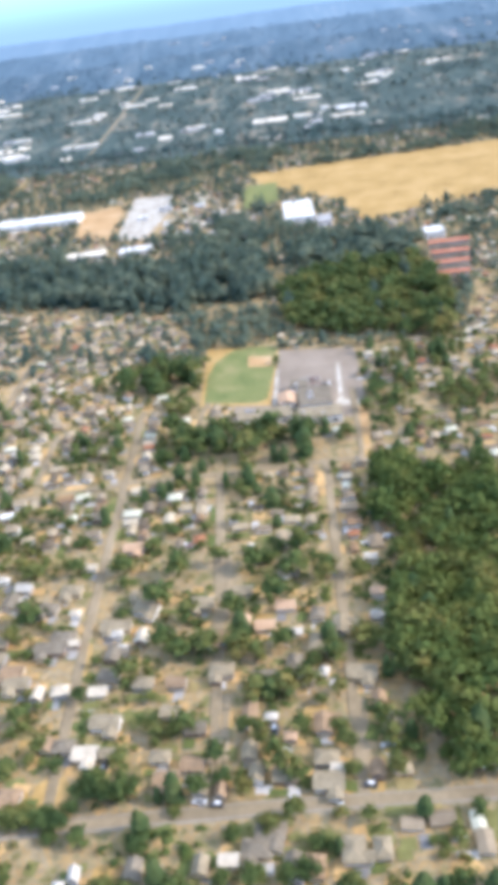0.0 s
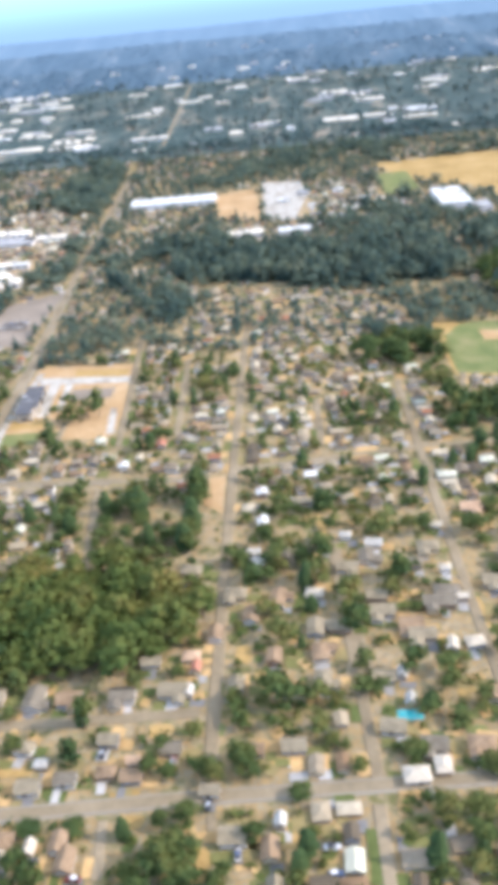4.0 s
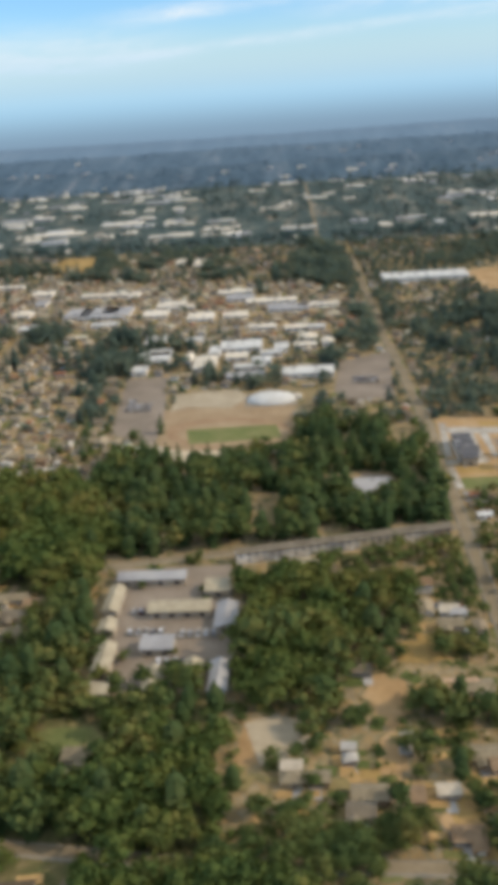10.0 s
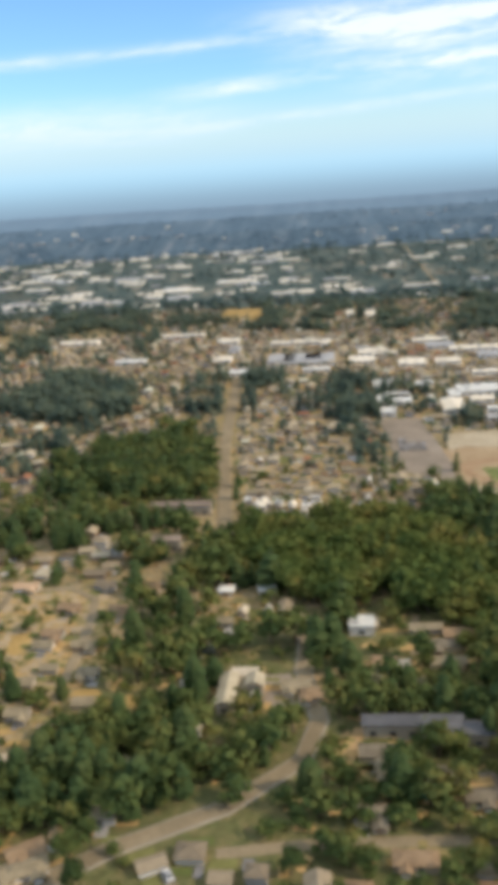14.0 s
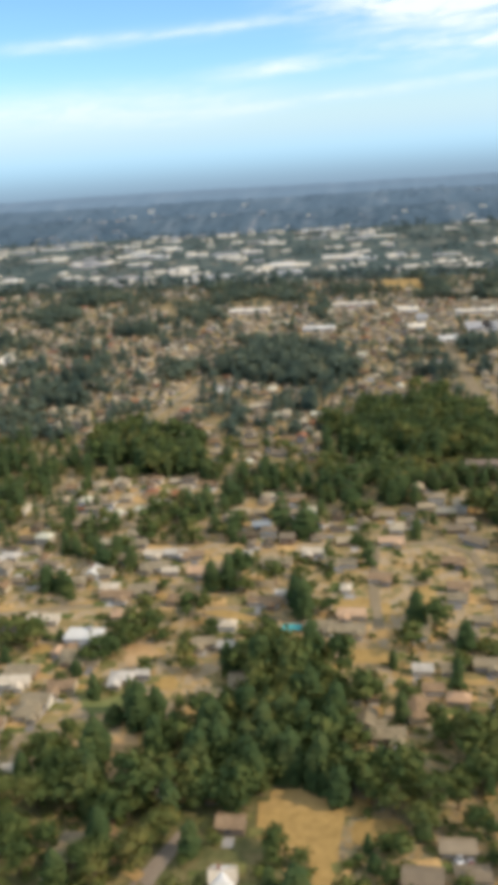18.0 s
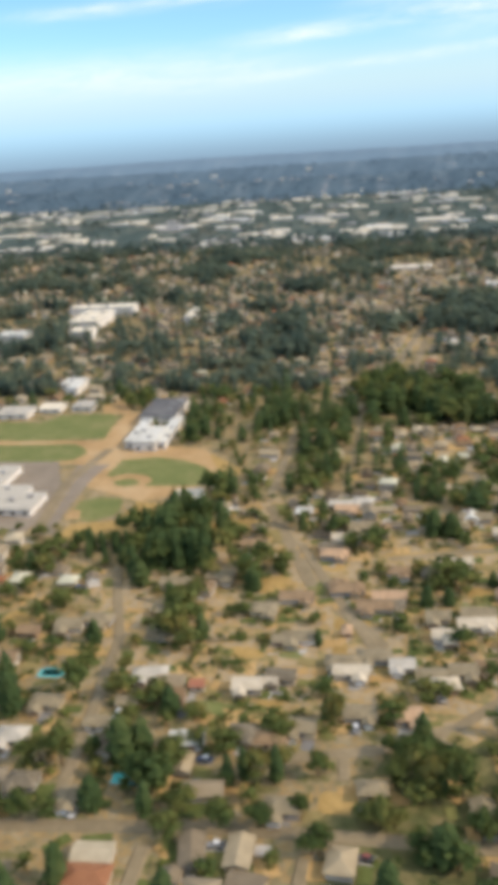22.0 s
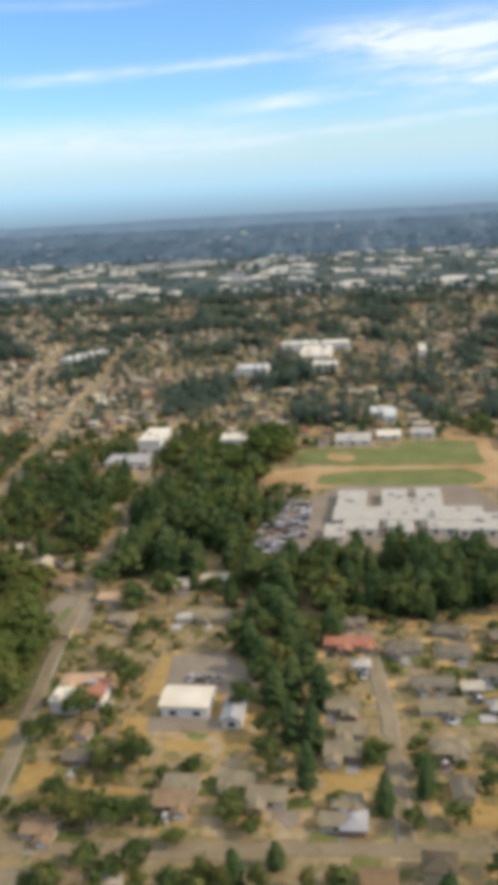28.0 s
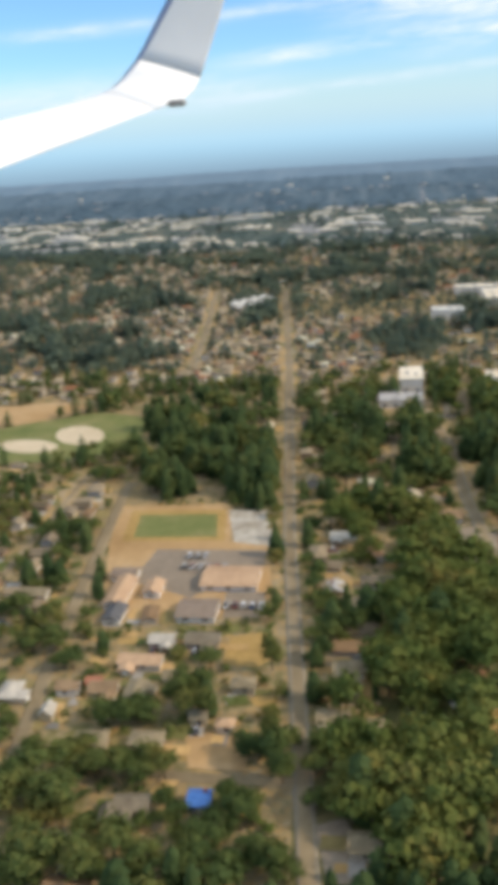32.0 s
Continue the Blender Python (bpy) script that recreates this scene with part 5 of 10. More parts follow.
lawns("dry", [(-1056, 131, 9.1, 5.4), (-1042, 142, 13.5, 5.5), (-1003, 140, 6.8, 2.4), (-994, 169, 10.2, 5.5), (-998, 184, 10.2, 5.7), (-978, 215, 19.8, 4.1), (-945, 170, 10.6, 9.6), (-1017, 193, 14.4, 7.6), (-981, 136, 6.3, 3.8), (-1060, 247, 25.3, 3.7), (-967, 227, 11.4, 5.6), (-1001, 233, 12.0, 15.3), (-964, 140, 5.6, 4.8), (-990, 187, 6.8, 8.4)])
lawns("green", [(-1056, 143, 9.7, 7.1), (-1063, 182, 12.6, 6.2), (-1074, 218, 18.9, 7.7), (-1028, 139, 9.1, 3.2), (-1045, 220, 8.4, 5.6)])
survey([(-1299, 296), (-1084, 248), (-1104, 97), (-1215, 91)])
homes("brown", [(-1224, 271, -1, 10.0), (-1181, 166, 91, 6.0), (-1179, 125, 1, 9.0), (-1164, 107, 3, 8.4), (-1147, 138, 1, 10.5), (-1158, 93, 3, 6.0)])
homes("grey", [(-1210, 227, 0, 7.3), (-1259, 289, -1, 9.1), (-1245, 233, 0, 9.2), (-1178, 107, 3, 7.7), (-1218, 105, 3, 8.4), (-1190, 240, 0, 9.9), (-1155, 242, 0, 14.0), (-1104, 185, 0, 10.2), (-1101, 172, 0, 8.5), (-1103, 162, 0, 10.4), (-1101, 140, 1, 8.4), (-1104, 133, 2, 7.0), (-1131, 147, 2, 9.6), (-1122, 141, 1, 10.5), (-1146, 145, 1, 9.6), (-1126, 98, 3, 7.2), (-1146, 103, 3, 4.5)])
homes("dark", [(-1252, 212, 0, 12.6), (-1243, 211, 0, 9.5), (-1179, 155, 1, 8.0), (-1105, 98, 2, 6.0)])
homes("red", [(-1183, 190, 90, 5.3), (-1224, 154, 1, 6.0), (-1213, 149, 2, 7.7), (-1228, 148, 91, 4.5), (-1099, 224, 0, 8.6)])
homes("tan", [(-1191, 195, 0, 14.0), (-1199, 257, 0, 11.5), (-1157, 100, 3, 6.5)])
homes("white", [(-1191, 185, 1, 11.4), (-1166, 241, 0, 6.3), (-1207, 99, 4, 8.4), (-1099, 209, 0, 6.3)])
homes("cream", [(-1160, 276, -1, 14.0), (-1155, 109, 2, 5.2), (-1175, 270, -1, 9.6)])
garden("broad", [(-1172, 128, 12.0, 12.6), (-1167, 129, 9.0, 11.0), (-1180, 138, 9.0, 7.9), (-1194, 148, 6.8, 6.3), (-1191, 130, 5.3, 7.9), (-1191, 120, 4.5, 6.3), (-1184, 153, 8.8, 8.4), (-1225, 146, 10.2, 9.8), (-1218, 146, 9.4, 9.8), (-1204, 150, 7.2, 10.1), (-1203, 114, 8.4, 11.1), (-1207, 116, 7.0, 8.8), (-1196, 99, 5.6, 11.8), (-1218, 120, 10.5, 9.5), (-1222, 115, 9.0, 9.5), (-1173, 190, 7.6, 14.0), (-1159, 150, 9.6, 13.4), (-1161, 128, 9.0, 11.0), (-1154, 132, 7.0, 7.4), (-1150, 113, 8.4, 11.1), (-1155, 110, 7.0, 8.8), (-1140, 106, 7.8, 11.0), (-1143, 96, 9.1, 9.6), (-1136, 97, 7.2, 7.6)])
garden("broad", [(-1150, 96, 7.2, 7.6), (-1120, 109, 6.5, 9.6), (-1133, 110, 6.5, 9.6), (-1128, 108, 6.5, 9.6), (-1109, 111, 4.8, 7.0), (-1103, 113, 5.2, 5.5), (-1103, 140, 7.0, 5.1), (-1170, 105, 9.8, 8.8), (-1162, 101, 7.8, 6.8), (-1175, 106, 5.2, 5.5), (-1143, 123, 7.0, 5.9), (-1207, 94, 11.2, 7.4), (-1213, 92, 9.1, 6.8), (-1199, 93, 7.8, 6.8), (-1171, 152, 8.5, 7.2), (-1192, 164, 6.8, 10.7), (-1196, 161, 6.8, 10.7), (-1186, 178, 12.6, 9.4), (-1186, 94, 2.6, 3.4), (-1125, 128, 7.0, 5.9), (-1131, 138, 7.5, 6.3)])
garden("conifer", [(-1126, 110, 5.9, 13.7), (-1117, 118, 4.9, 8.8), (-1112, 148, 6.0, 17.4), (-1112, 166, 8.0, 16.8), (-1118, 167, 8.0, 16.8), (-1120, 191, 9.3, 17.8), (-1125, 185, 9.0, 17.0), (-1132, 205, 9.0, 17.0), (-1138, 217, 9.5, 16.0), (-1128, 234, 12.0, 18.9), (-1116, 202, 9.0, 17.0), (-1111, 188, 8.5, 16.1), (-1132, 243, 12.6, 17.6), (-1137, 252, 10.5, 13.2), (-1122, 225, 9.5, 16.0), (-1110, 229, 9.5, 16.0)])
lawns("dry", [(-1210, 131, 15.0, 13.9), (-1166, 143, 16.0, 3.6), (-1145, 134, 7.0, 7.7), (-1168, 172, 7.7, 13.6), (-1149, 164, 15.3, 5.8), (-1132, 169, 17.0, 7.3), (-1162, 214, 10.0, 7.8), (-1203, 160, 3.4, 17.3), (-1100, 148, 10.5, 2.4), (-1134, 165, 8.0, 5.6), (-1185, 102, 5.2, 4.6), (-1125, 137, 4.5, 4.4)])
lawns("green", [(-1213, 244, 8.8, 14.8), (-1197, 166, 4.5, 11.8), (-1147, 169, 6.4, 3.5), (-1145, 128, 9.0, 2.5)])
survey([(-1381, 182), (-1272, 187), (-1246, 129), (-1263, 77), (-1332, 71)])
homes("brown", [(-1342, 143, 2, 6.8), (-1331, 143, 3, 8.5)])
homes("grey", [(-1321, 142, 93, 8.5), (-1311, 150, 3, 6.8), (-1327, 119, 3, 8.8), (-1312, 120, 3, 9.0), (-1290, 147, 3, 6.8), (-1375, 199, 1, 10.5), (-1267, 206, 1, 7.6), (-1260, 157, 3, 9.4), (-1261, 149, 3, 9.6), (-1263, 133, 3, 9.0), (-1254, 129, 3, 9.0), (-1252, 88, 4, 9.8), (-1300, 131, 3, 4.8)])
homes("white", [(-1344, 131, 93, 5.1), (-1359, 140, 93, 8.5), (-1320, 170, 2, 8.1), (-1266, 248, 0, 11.0)])
homes("tan", [(-1292, 128, 3, 4.8), (-1254, 236, 0, 10.5), (-1324, 158, 3, 14.0)])
homes("dark", [(-1309, 96, 5, 8.4), (-1307, 171, 2, 10.8), (-1314, 92, 94, 4.9)])
homes("red", [(-1335, 146, 3, 4.5)])
garden("broad", [(-1268, 165, 7.7, 8.9), (-1283, 158, 7.7, 13.4), (-1303, 131, 9.0, 12.6), (-1298, 131, 7.5, 13.4), (-1321, 129, 9.6, 9.3), (-1314, 130, 9.6, 8.4), (-1274, 108, 7.8, 10.3), (-1281, 117, 7.5, 7.9), (-1266, 112, 8.4, 8.1), (-1265, 100, 7.8, 6.8), (-1259, 100, 7.8, 7.5), (-1253, 105, 7.9, 8.3), (-1322, 107, 8.4, 10.3), (-1315, 107, 8.3, 9.5), (-1309, 105, 8.4, 8.8), (-1304, 108, 7.5, 9.5), (-1287, 100, 6.5, 8.2), (-1288, 91, 7.8, 8.2), (-1281, 98, 7.0, 7.4), (-1261, 123, 7.0, 5.9), (-1256, 123, 7.5, 7.1), (-1280, 133, 6.4, 5.9), (-1273, 124, 6.0, 4.7), (-1264, 145, 8.0, 6.7)])
garden("broad", [(-1259, 179, 9.0, 11.4), (-1266, 185, 7.2, 9.5), (-1267, 122, 5.6, 5.2), (-1342, 115, 7.5, 6.3), (-1354, 165, 11.4, 10.0), (-1362, 164, 11.4, 10.0), (-1345, 155, 9.0, 7.6), (-1302, 158, 10.2, 8.0), (-1305, 91, 5.6, 4.4), (-1297, 92, 6.5, 8.2), (-1301, 97, 5.6, 7.4), (-1341, 98, 9.0, 7.9), (-1333, 97, 8.4, 8.8), (-1325, 91, 8.4, 8.8), (-1318, 87, 7.8, 6.8), (-1277, 83, 9.1, 8.2), (-1270, 78, 8.4, 7.6), (-1282, 77, 9.6, 8.9), (-1290, 81, 9.1, 9.6), (-1295, 77, 7.2, 6.3), (-1303, 75, 7.2, 6.3), (-1332, 84, 9.8, 8.8), (-1323, 78, 9.1, 8.2), (-1311, 75, 7.8, 6.8)])
garden("broad", [(-1330, 72, 7.8, 6.8), (-1361, 178, 11.4, 10.0), (-1373, 182, 12.0, 12.6), (-1348, 174, 7.6, 6.0)])
garden("conifer", [(-1270, 161, 5.1, 8.9), (-1298, 135, 5.6, 13.5)])
lawns("dry", [(-1292, 172, 14.4, 10.0), (-1325, 162, 19.8, 4.0), (-1286, 122, 9.0, 9.3), (-1283, 142, 7.7, 5.4), (-1294, 110, 9.0, 3.2), (-1281, 99, 5.6, 4.6), (-1291, 126, 8.0, 3.6), (-1254, 147, 4.0, 8.1), (-1331, 172, 11.4, 4.2)])
survey([(-969, 281), (-760, 340), (-777, 145), (-899, 132)])
homes("grey", [(-930, 269, 3, 11.5), (-946, 263, 3, 14.0), (-909, 245, 3, 9.9), (-894, 227, 4, 12.0), (-900, 225, 4, 6.0), (-878, 213, 5, 11.5), (-821, 221, 4, 9.5), (-833, 246, 4, 12.1), (-868, 217, 4, 11.5), (-850, 207, 4, 9.5), (-866, 155, 5, 8.0), (-888, 179, 4, 9.4), (-871, 187, 4, 9.9), (-889, 147, 6, 9.1), (-826, 153, 5, 7.1), (-838, 149, 95, 9.1), (-810, 148, 6, 8.5), (-784, 164, 5, 8.3), (-786, 159, 7, 7.0), (-840, 211, 4, 9.1), (-816, 257, 4, 10.0), (-847, 243, 4, 8.4), (-811, 255, 4, 10.0), (-878, 315, 2, 10.4)])
homes("grey", [(-829, 326, 2, 14.0), (-821, 357, 1, 14.0), (-838, 317, 2, 12.0), (-804, 310, 2, 11.5), (-769, 268, 4, 8.4), (-820, 341, 2, 12.5)])
homes("brown", [(-921, 297, 2, 11.3), (-898, 254, 3, 13.2), (-814, 237, 4, 9.6), (-831, 214, 4, 9.0), (-883, 265, 3, 6.6), (-861, 275, 3, 8.8), (-814, 305, 3, 14.0), (-825, 187, 5, 5.6), (-790, 345, 2, 12.5), (-935, 260, 3, 9.2), (-880, 261, 3, 13.3), (-896, 173, 5, 10.3)])
homes("dark", [(-865, 250, 4, 12.6), (-888, 296, 2, 12.5), (-897, 204, 4, 9.6), (-904, 175, 4, 8.5), (-847, 276, 3, 11.0)])
homes("cream", [(-907, 198, 5, 9.5), (-900, 200, 4, 4.5), (-817, 271, 3, 14.0), (-883, 304, 2, 12.5), (-839, 284, 3, 13.2), (-808, 346, 1, 9.1), (-796, 328, 2, 7.2), (-819, 312, 2, 8.1), (-834, 239, 4, 13.4), (-845, 231, 5, 8.6), (-846, 203, 4, 9.0), (-875, 208, 5, 11.5)])
homes("white", [(-902, 330, 92, 5.9), (-888, 339, 2, 10.8), (-878, 342, 1, 9.5), (-765, 346, 2, 7.2), (-828, 191, 5, 5.1), (-794, 243, 4, 8.6), (-787, 246, 3, 4.8), (-815, 192, 5, 4.5), (-859, 213, 5, 8.1)])
homes("tan", [(-878, 232, 94, 4.5), (-824, 259, 94, 5.3), (-864, 256, 3, 12.7), (-804, 288, 3, 14.0), (-857, 187, 5, 8.6)])
homes("red", [(-923, 197, 5, 4.5)])
garden("broad", [(-919, 268, 13.9, 14.5), (-914, 278, 11.5, 14.5), (-881, 296, 9.2, 9.7), (-869, 299, 9.6, 10.1), (-938, 230, 12.7, 13.3), (-938, 241, 11.0, 11.6), (-878, 182, 7.7, 14.4), (-916, 242, 6.6, 6.9), (-906, 277, 9.2, 9.7), (-862, 187, 10.3, 7.2), (-847, 198, 7.2, 7.6), (-851, 157, 9.1, 12.7), (-843, 156, 9.1, 15.9), (-857, 167, 8.0, 11.8), (-839, 141, 8.4, 11.8), (-908, 167, 10.3, 10.8), (-897, 157, 9.7, 11.9), (-891, 162, 8.1, 10.2), (-894, 141, 8.5, 8.9), (-884, 147, 4.5, 6.4), (-866, 145, 7.6, 6.4), (-860, 144, 7.1, 7.4), (-878, 135, 7.6, 9.5), (-802, 193, 11.2, 13.5)])
garden("broad", [(-807, 197, 9.7, 13.5), (-810, 164, 10.6, 12.7), (-803, 162, 10.6, 14.3), (-817, 167, 9.0, 11.0), (-796, 153, 8.5, 13.4), (-791, 161, 8.4, 13.3), (-796, 181, 9.0, 14.2), (-789, 191, 9.7, 15.2), (-786, 179, 7.5, 12.6), (-815, 147, 7.1, 8.9), (-804, 146, 8.4, 8.8), (-798, 145, 6.6, 6.9), (-824, 175, 6.4, 8.4), (-831, 211, 6.8, 6.3), (-821, 203, 6.8, 7.2), (-791, 277, 12.0, 12.6), (-795, 271, 8.0, 8.4), (-773, 290, 7.4, 13.3), (-803, 259, 12.0, 10.5), (-811, 254, 8.0, 8.4), (-838, 274, 12.6, 8.8), (-846, 264, 8.4, 8.8), (-774, 257, 9.6, 10.0), (-785, 147, 8.5, 10.4)])
garden("broad", [(-780, 155, 8.5, 11.9), (-775, 192, 8.0, 11.8), (-831, 142, 8.5, 8.9), (-829, 153, 6.1, 9.5), (-849, 172, 4.8, 6.8), (-862, 172, 6.4, 6.8), (-930, 286, 12.5, 15.8), (-921, 183, 7.2, 5.7), (-893, 176, 8.6, 7.2), (-929, 343, 11.2, 17.7), (-799, 267, 8.4, 8.8), (-815, 238, 5.7, 8.0)])
garden("conifer", [(-781, 219, 10.2, 19.7), (-785, 224, 7.2, 17.1), (-776, 222, 9.0, 15.1), (-767, 315, 9.2, 19.3), (-774, 314, 9.2, 16.9), (-777, 163, 7.5, 17.4), (-785, 150, 7.1, 14.8), (-801, 233, 5.7, 12.0), (-847, 311, 9.6, 15.2), (-840, 311, 9.6, 12.6), (-772, 205, 8.0, 16.8), (-809, 188, 6.4, 13.5), (-853, 177, 6.0, 12.5)])
lawns("dry", [(-934, 318, 21.6, 15.3), (-912, 219, 14.0, 7.1), (-909, 266, 13.8, 13.9), (-877, 238, 14.1, 11.1), (-880, 225, 6.0, 14.1), (-862, 245, 18.0, 7.8), (-854, 293, 27.7, 4.9), (-813, 300, 39.8, 7.0), (-778, 243, 9.5, 8.8), (-781, 200, 10.3, 16.2), (-866, 154, 16.1, 8.4), (-876, 151, 9.1, 8.5), (-821, 168, 6.4, 9.9), (-805, 188, 8.0, 7.5), (-811, 182, 8.1, 7.2), (-813, 241, 12.0, 10.5), (-791, 263, 16.9, 6.0), (-831, 263, 12.6, 8.2), (-888, 281, 13.8, 7.3), (-899, 192, 9.0, 3.5), (-821, 153, 6.1, 3.8), (-793, 145, 6.6, 5.4), (-810, 156, 6.0, 4.0)])
lawns("green", [(-917, 188, 16.3, 7.4), (-896, 219, 10.0, 5.1), (-836, 254, 16.8, 3.9), (-797, 228, 14.4, 5.0), (-817, 214, 7.2, 4.7)])
road([(-921, 340), (-894, 267), (-865, 225)], 7)
road([(-890, 168), (-866, 173), (-843, 185), (-826, 202), (-810, 219), (-784, 233)], 5)
road([(-865, 289), (-827, 298), (-800, 300), (-765, 288)], 4.5)
road([(-875, 171), (-874, 160)], 3.5)
survey([(-825, 361), (-587, 351), (-611, 174), (-744, 167)])
homes("white", [(-797, 346, -1, 11.2), (-743, 307, 0, 6.2), (-760, 266, 0, 6.6), (-688, 253, 1, 7.0), (-600, 280, 90, 4.5)])
homes("cream", [(-737, 313, 90, 5.0), (-717, 313, 90, 6.0), (-673, 218, 1, 5.4), (-733, 348, -1, 10.8), (-664, 230, 1, 6.7), (-762, 281, 0, 6.9)])
homes("grey", [(-725, 281, 0, 13.2), (-707, 223, 91, 9.0), (-712, 229, 2, 7.6), (-700, 216, 2, 10.8), (-714, 279, 0, 11.5), (-756, 234, 1, 8.0), (-751, 244, 1, 8.4), (-746, 279, 0, 9.2), (-666, 257, 0, 9.0), (-678, 253, 1, 7.0), (-652, 247, 1, 6.0), (-672, 277, 0, 11.0), (-647, 284, 0, 8.4), (-672, 306, 0, 8.0), (-664, 288, 0, 6.6), (-637, 183, 32, 12.8), (-646, 178, 32, 13.5), (-661, 177, 32, 9.0), (-618, 229, 1, 9.0), (-655, 222, 2, 5.4), (-620, 205, 1, 8.0), (-654, 306, 0, 11.5), (-804, 332, 0, 14.0), (-770, 326, 0, 14.0)])
homes("grey", [(-720, 337, 0, 14.0), (-749, 337, 0, 14.0), (-690, 279, 0, 11.0), (-643, 264, 1, 8.0)])
homes("brown", [(-659, 186, 32, 12.0), (-639, 189, 32, 11.2), (-784, 301, 0, 14.0), (-750, 301, 0, 14.0), (-691, 230, 91, 14.0), (-706, 237, 1, 8.0), (-703, 323, 0, 10.0), (-671, 315, 0, 9.2), (-671, 339, 0, 10.0), (-647, 336, -1, 9.6), (-632, 197, 91, 5.6), (-743, 174, 3, 8.0), (-685, 241, 1, 7.0)])
homes("tan", [(-698, 360, -1, 12.1), (-714, 292, 0, 11.5), (-677, 236, 1, 7.6)])
garden("broad", [(-780, 290, 12.0, 12.6), (-747, 318, 12.5, 13.1), (-763, 322, 15.6, 16.4), (-734, 303, 9.6, 12.6), (-727, 248, 14.0, 16.8), (-733, 241, 14.0, 18.9), (-717, 251, 12.0, 16.8), (-732, 222, 11.4, 16.0), (-719, 204, 13.6, 17.9), (-729, 201, 12.6, 15.1), (-738, 208, 10.8, 13.2), (-752, 213, 11.4, 12.0), (-752, 200, 12.6, 13.3), (-734, 186, 10.2, 10.7), (-707, 192, 11.9, 16.1), (-701, 194, 8.5, 14.3), (-740, 231, 11.4, 14.0), (-743, 254, 12.6, 15.4), (-759, 221, 11.4, 12.0), (-773, 246, 11.0, 13.9), (-717, 171, 9.6, 10.1), (-743, 190, 10.8, 11.3), (-745, 182, 8.0, 6.7), (-687, 184, 11.2, 15.1)])
garden("broad", [(-691, 177, 11.2, 10.1), (-681, 186, 9.6, 15.1), (-674, 191, 9.6, 16.8), (-677, 177, 7.5, 9.5), (-664, 211, 11.9, 14.3), (-670, 200, 10.2, 14.3), (-655, 201, 10.2, 12.5), (-648, 199, 10.2, 10.7), (-643, 223, 11.9, 14.3), (-654, 216, 10.2, 12.5), (-636, 225, 10.8, 15.1), (-632, 240, 11.4, 18.0), (-625, 237, 10.8, 15.1), (-639, 243, 11.4, 12.0), (-621, 218, 11.9, 14.3), (-615, 220, 10.2, 10.7), (-609, 232, 11.9, 16.1), (-608, 215, 10.2, 14.3), (-629, 200, 9.6, 11.8), (-638, 202, 9.6, 10.1), (-647, 237, 11.4, 12.0), (-665, 227, 9.0, 7.6), (-677, 218, 10.8, 11.3), (-675, 255, 8.4, 8.8)])
garden("broad", [(-691, 270, 12.6, 13.2), (-682, 282, 11.0, 13.9), (-634, 283, 12.6, 19.8), (-626, 279, 12.6, 17.6), (-617, 287, 12.6, 19.8), (-599, 300, 12.6, 13.2), (-604, 313, 11.0, 11.6), (-647, 317, 9.2, 12.1), (-635, 329, 14.4, 20.2), (-623, 339, 14.4, 17.6), (-713, 339, 10.4, 16.4), (-725, 333, 10.0, 13.1), (-662, 188, 4.8, 5.0), (-626, 188, 9.6, 11.8), (-621, 193, 7.5, 12.6), (-621, 176, 9.0, 12.6), (-604, 257, 11.4, 14.0), (-716, 222, 9.0, 13.3), (-710, 209, 10.8, 11.4), (-696, 196, 6.8, 7.2), (-614, 191, 6.0, 4.7), (-686, 220, 7.2, 11.4)])
garden("conifer", [(-727, 258, 10.5, 22.1), (-725, 228, 9.5, 21.9), (-726, 211, 9.0, 20.8), (-717, 208, 8.5, 21.5), (-728, 188, 8.5, 17.9), (-615, 247, 9.5, 18.0), (-602, 271, 10.0, 21.0), (-624, 246, 9.5, 21.9), (-689, 286, 9.9, 18.5), (-634, 308, 10.4, 21.7), (-616, 328, 11.5, 19.3), (-738, 371, 16.8, 17.7), (-751, 376, 11.6, 27.4), (-708, 338, 7.8, 16.4)])
lawns("dry", [(-786, 305, 32.5, 7.2), (-759, 292, 28.8, 9.4), (-791, 291, 12.0, 7.8), (-714, 301, 14.4, 14.0), (-707, 264, 18.9, 11.6), (-757, 228, 10.0, 6.6), (-712, 185, 14.4, 8.0), (-702, 175, 16.0, 10.8), (-694, 205, 10.8, 13.2), (-670, 250, 14.0, 6.8), (-701, 296, 4.6, 18.2), (-627, 265, 12.0, 14.4), (-617, 258, 14.0, 5.6), (-645, 272, 12.6, 7.6), (-663, 225, 9.5, 5.8), (-685, 310, 9.6, 19.3), (-804, 326, 16.2, 7.0), (-658, 242, 15.2, 4.5)])
lawns("green", [(-615, 196, 7.5, 4.6)])
lawns("dry", [(-720, 178, 10.2, 13.3), (-727, 173, 6.4, 13.3)])
road([(-799, 301), (-764, 298), (-739, 287), (-722, 285)], 4.5)
road([(-654, 172), (-634, 180), (-608, 197)], 6.5)
survey([(-635, 335), (-415, 338), (-443, 185), (-581, 183)])
homes("grey", [(-536, 269, 0, 10.5), (-514, 317, -1, 13.8), (-587, 277, 0, 13.2), (-565, 275, 0, 11.0), (-598, 324, -1, 7.5), (-608, 322, -1, 7.8), (-532, 228, 0, 11.4), (-521, 222, 0, 10.8), (-520, 276, 0, 8.4), (-508, 291, -1, 14.0), (-464, 219, 0, 8.5), (-539, 278, -1, 8.4), (-502, 205, 0, 6.8)])
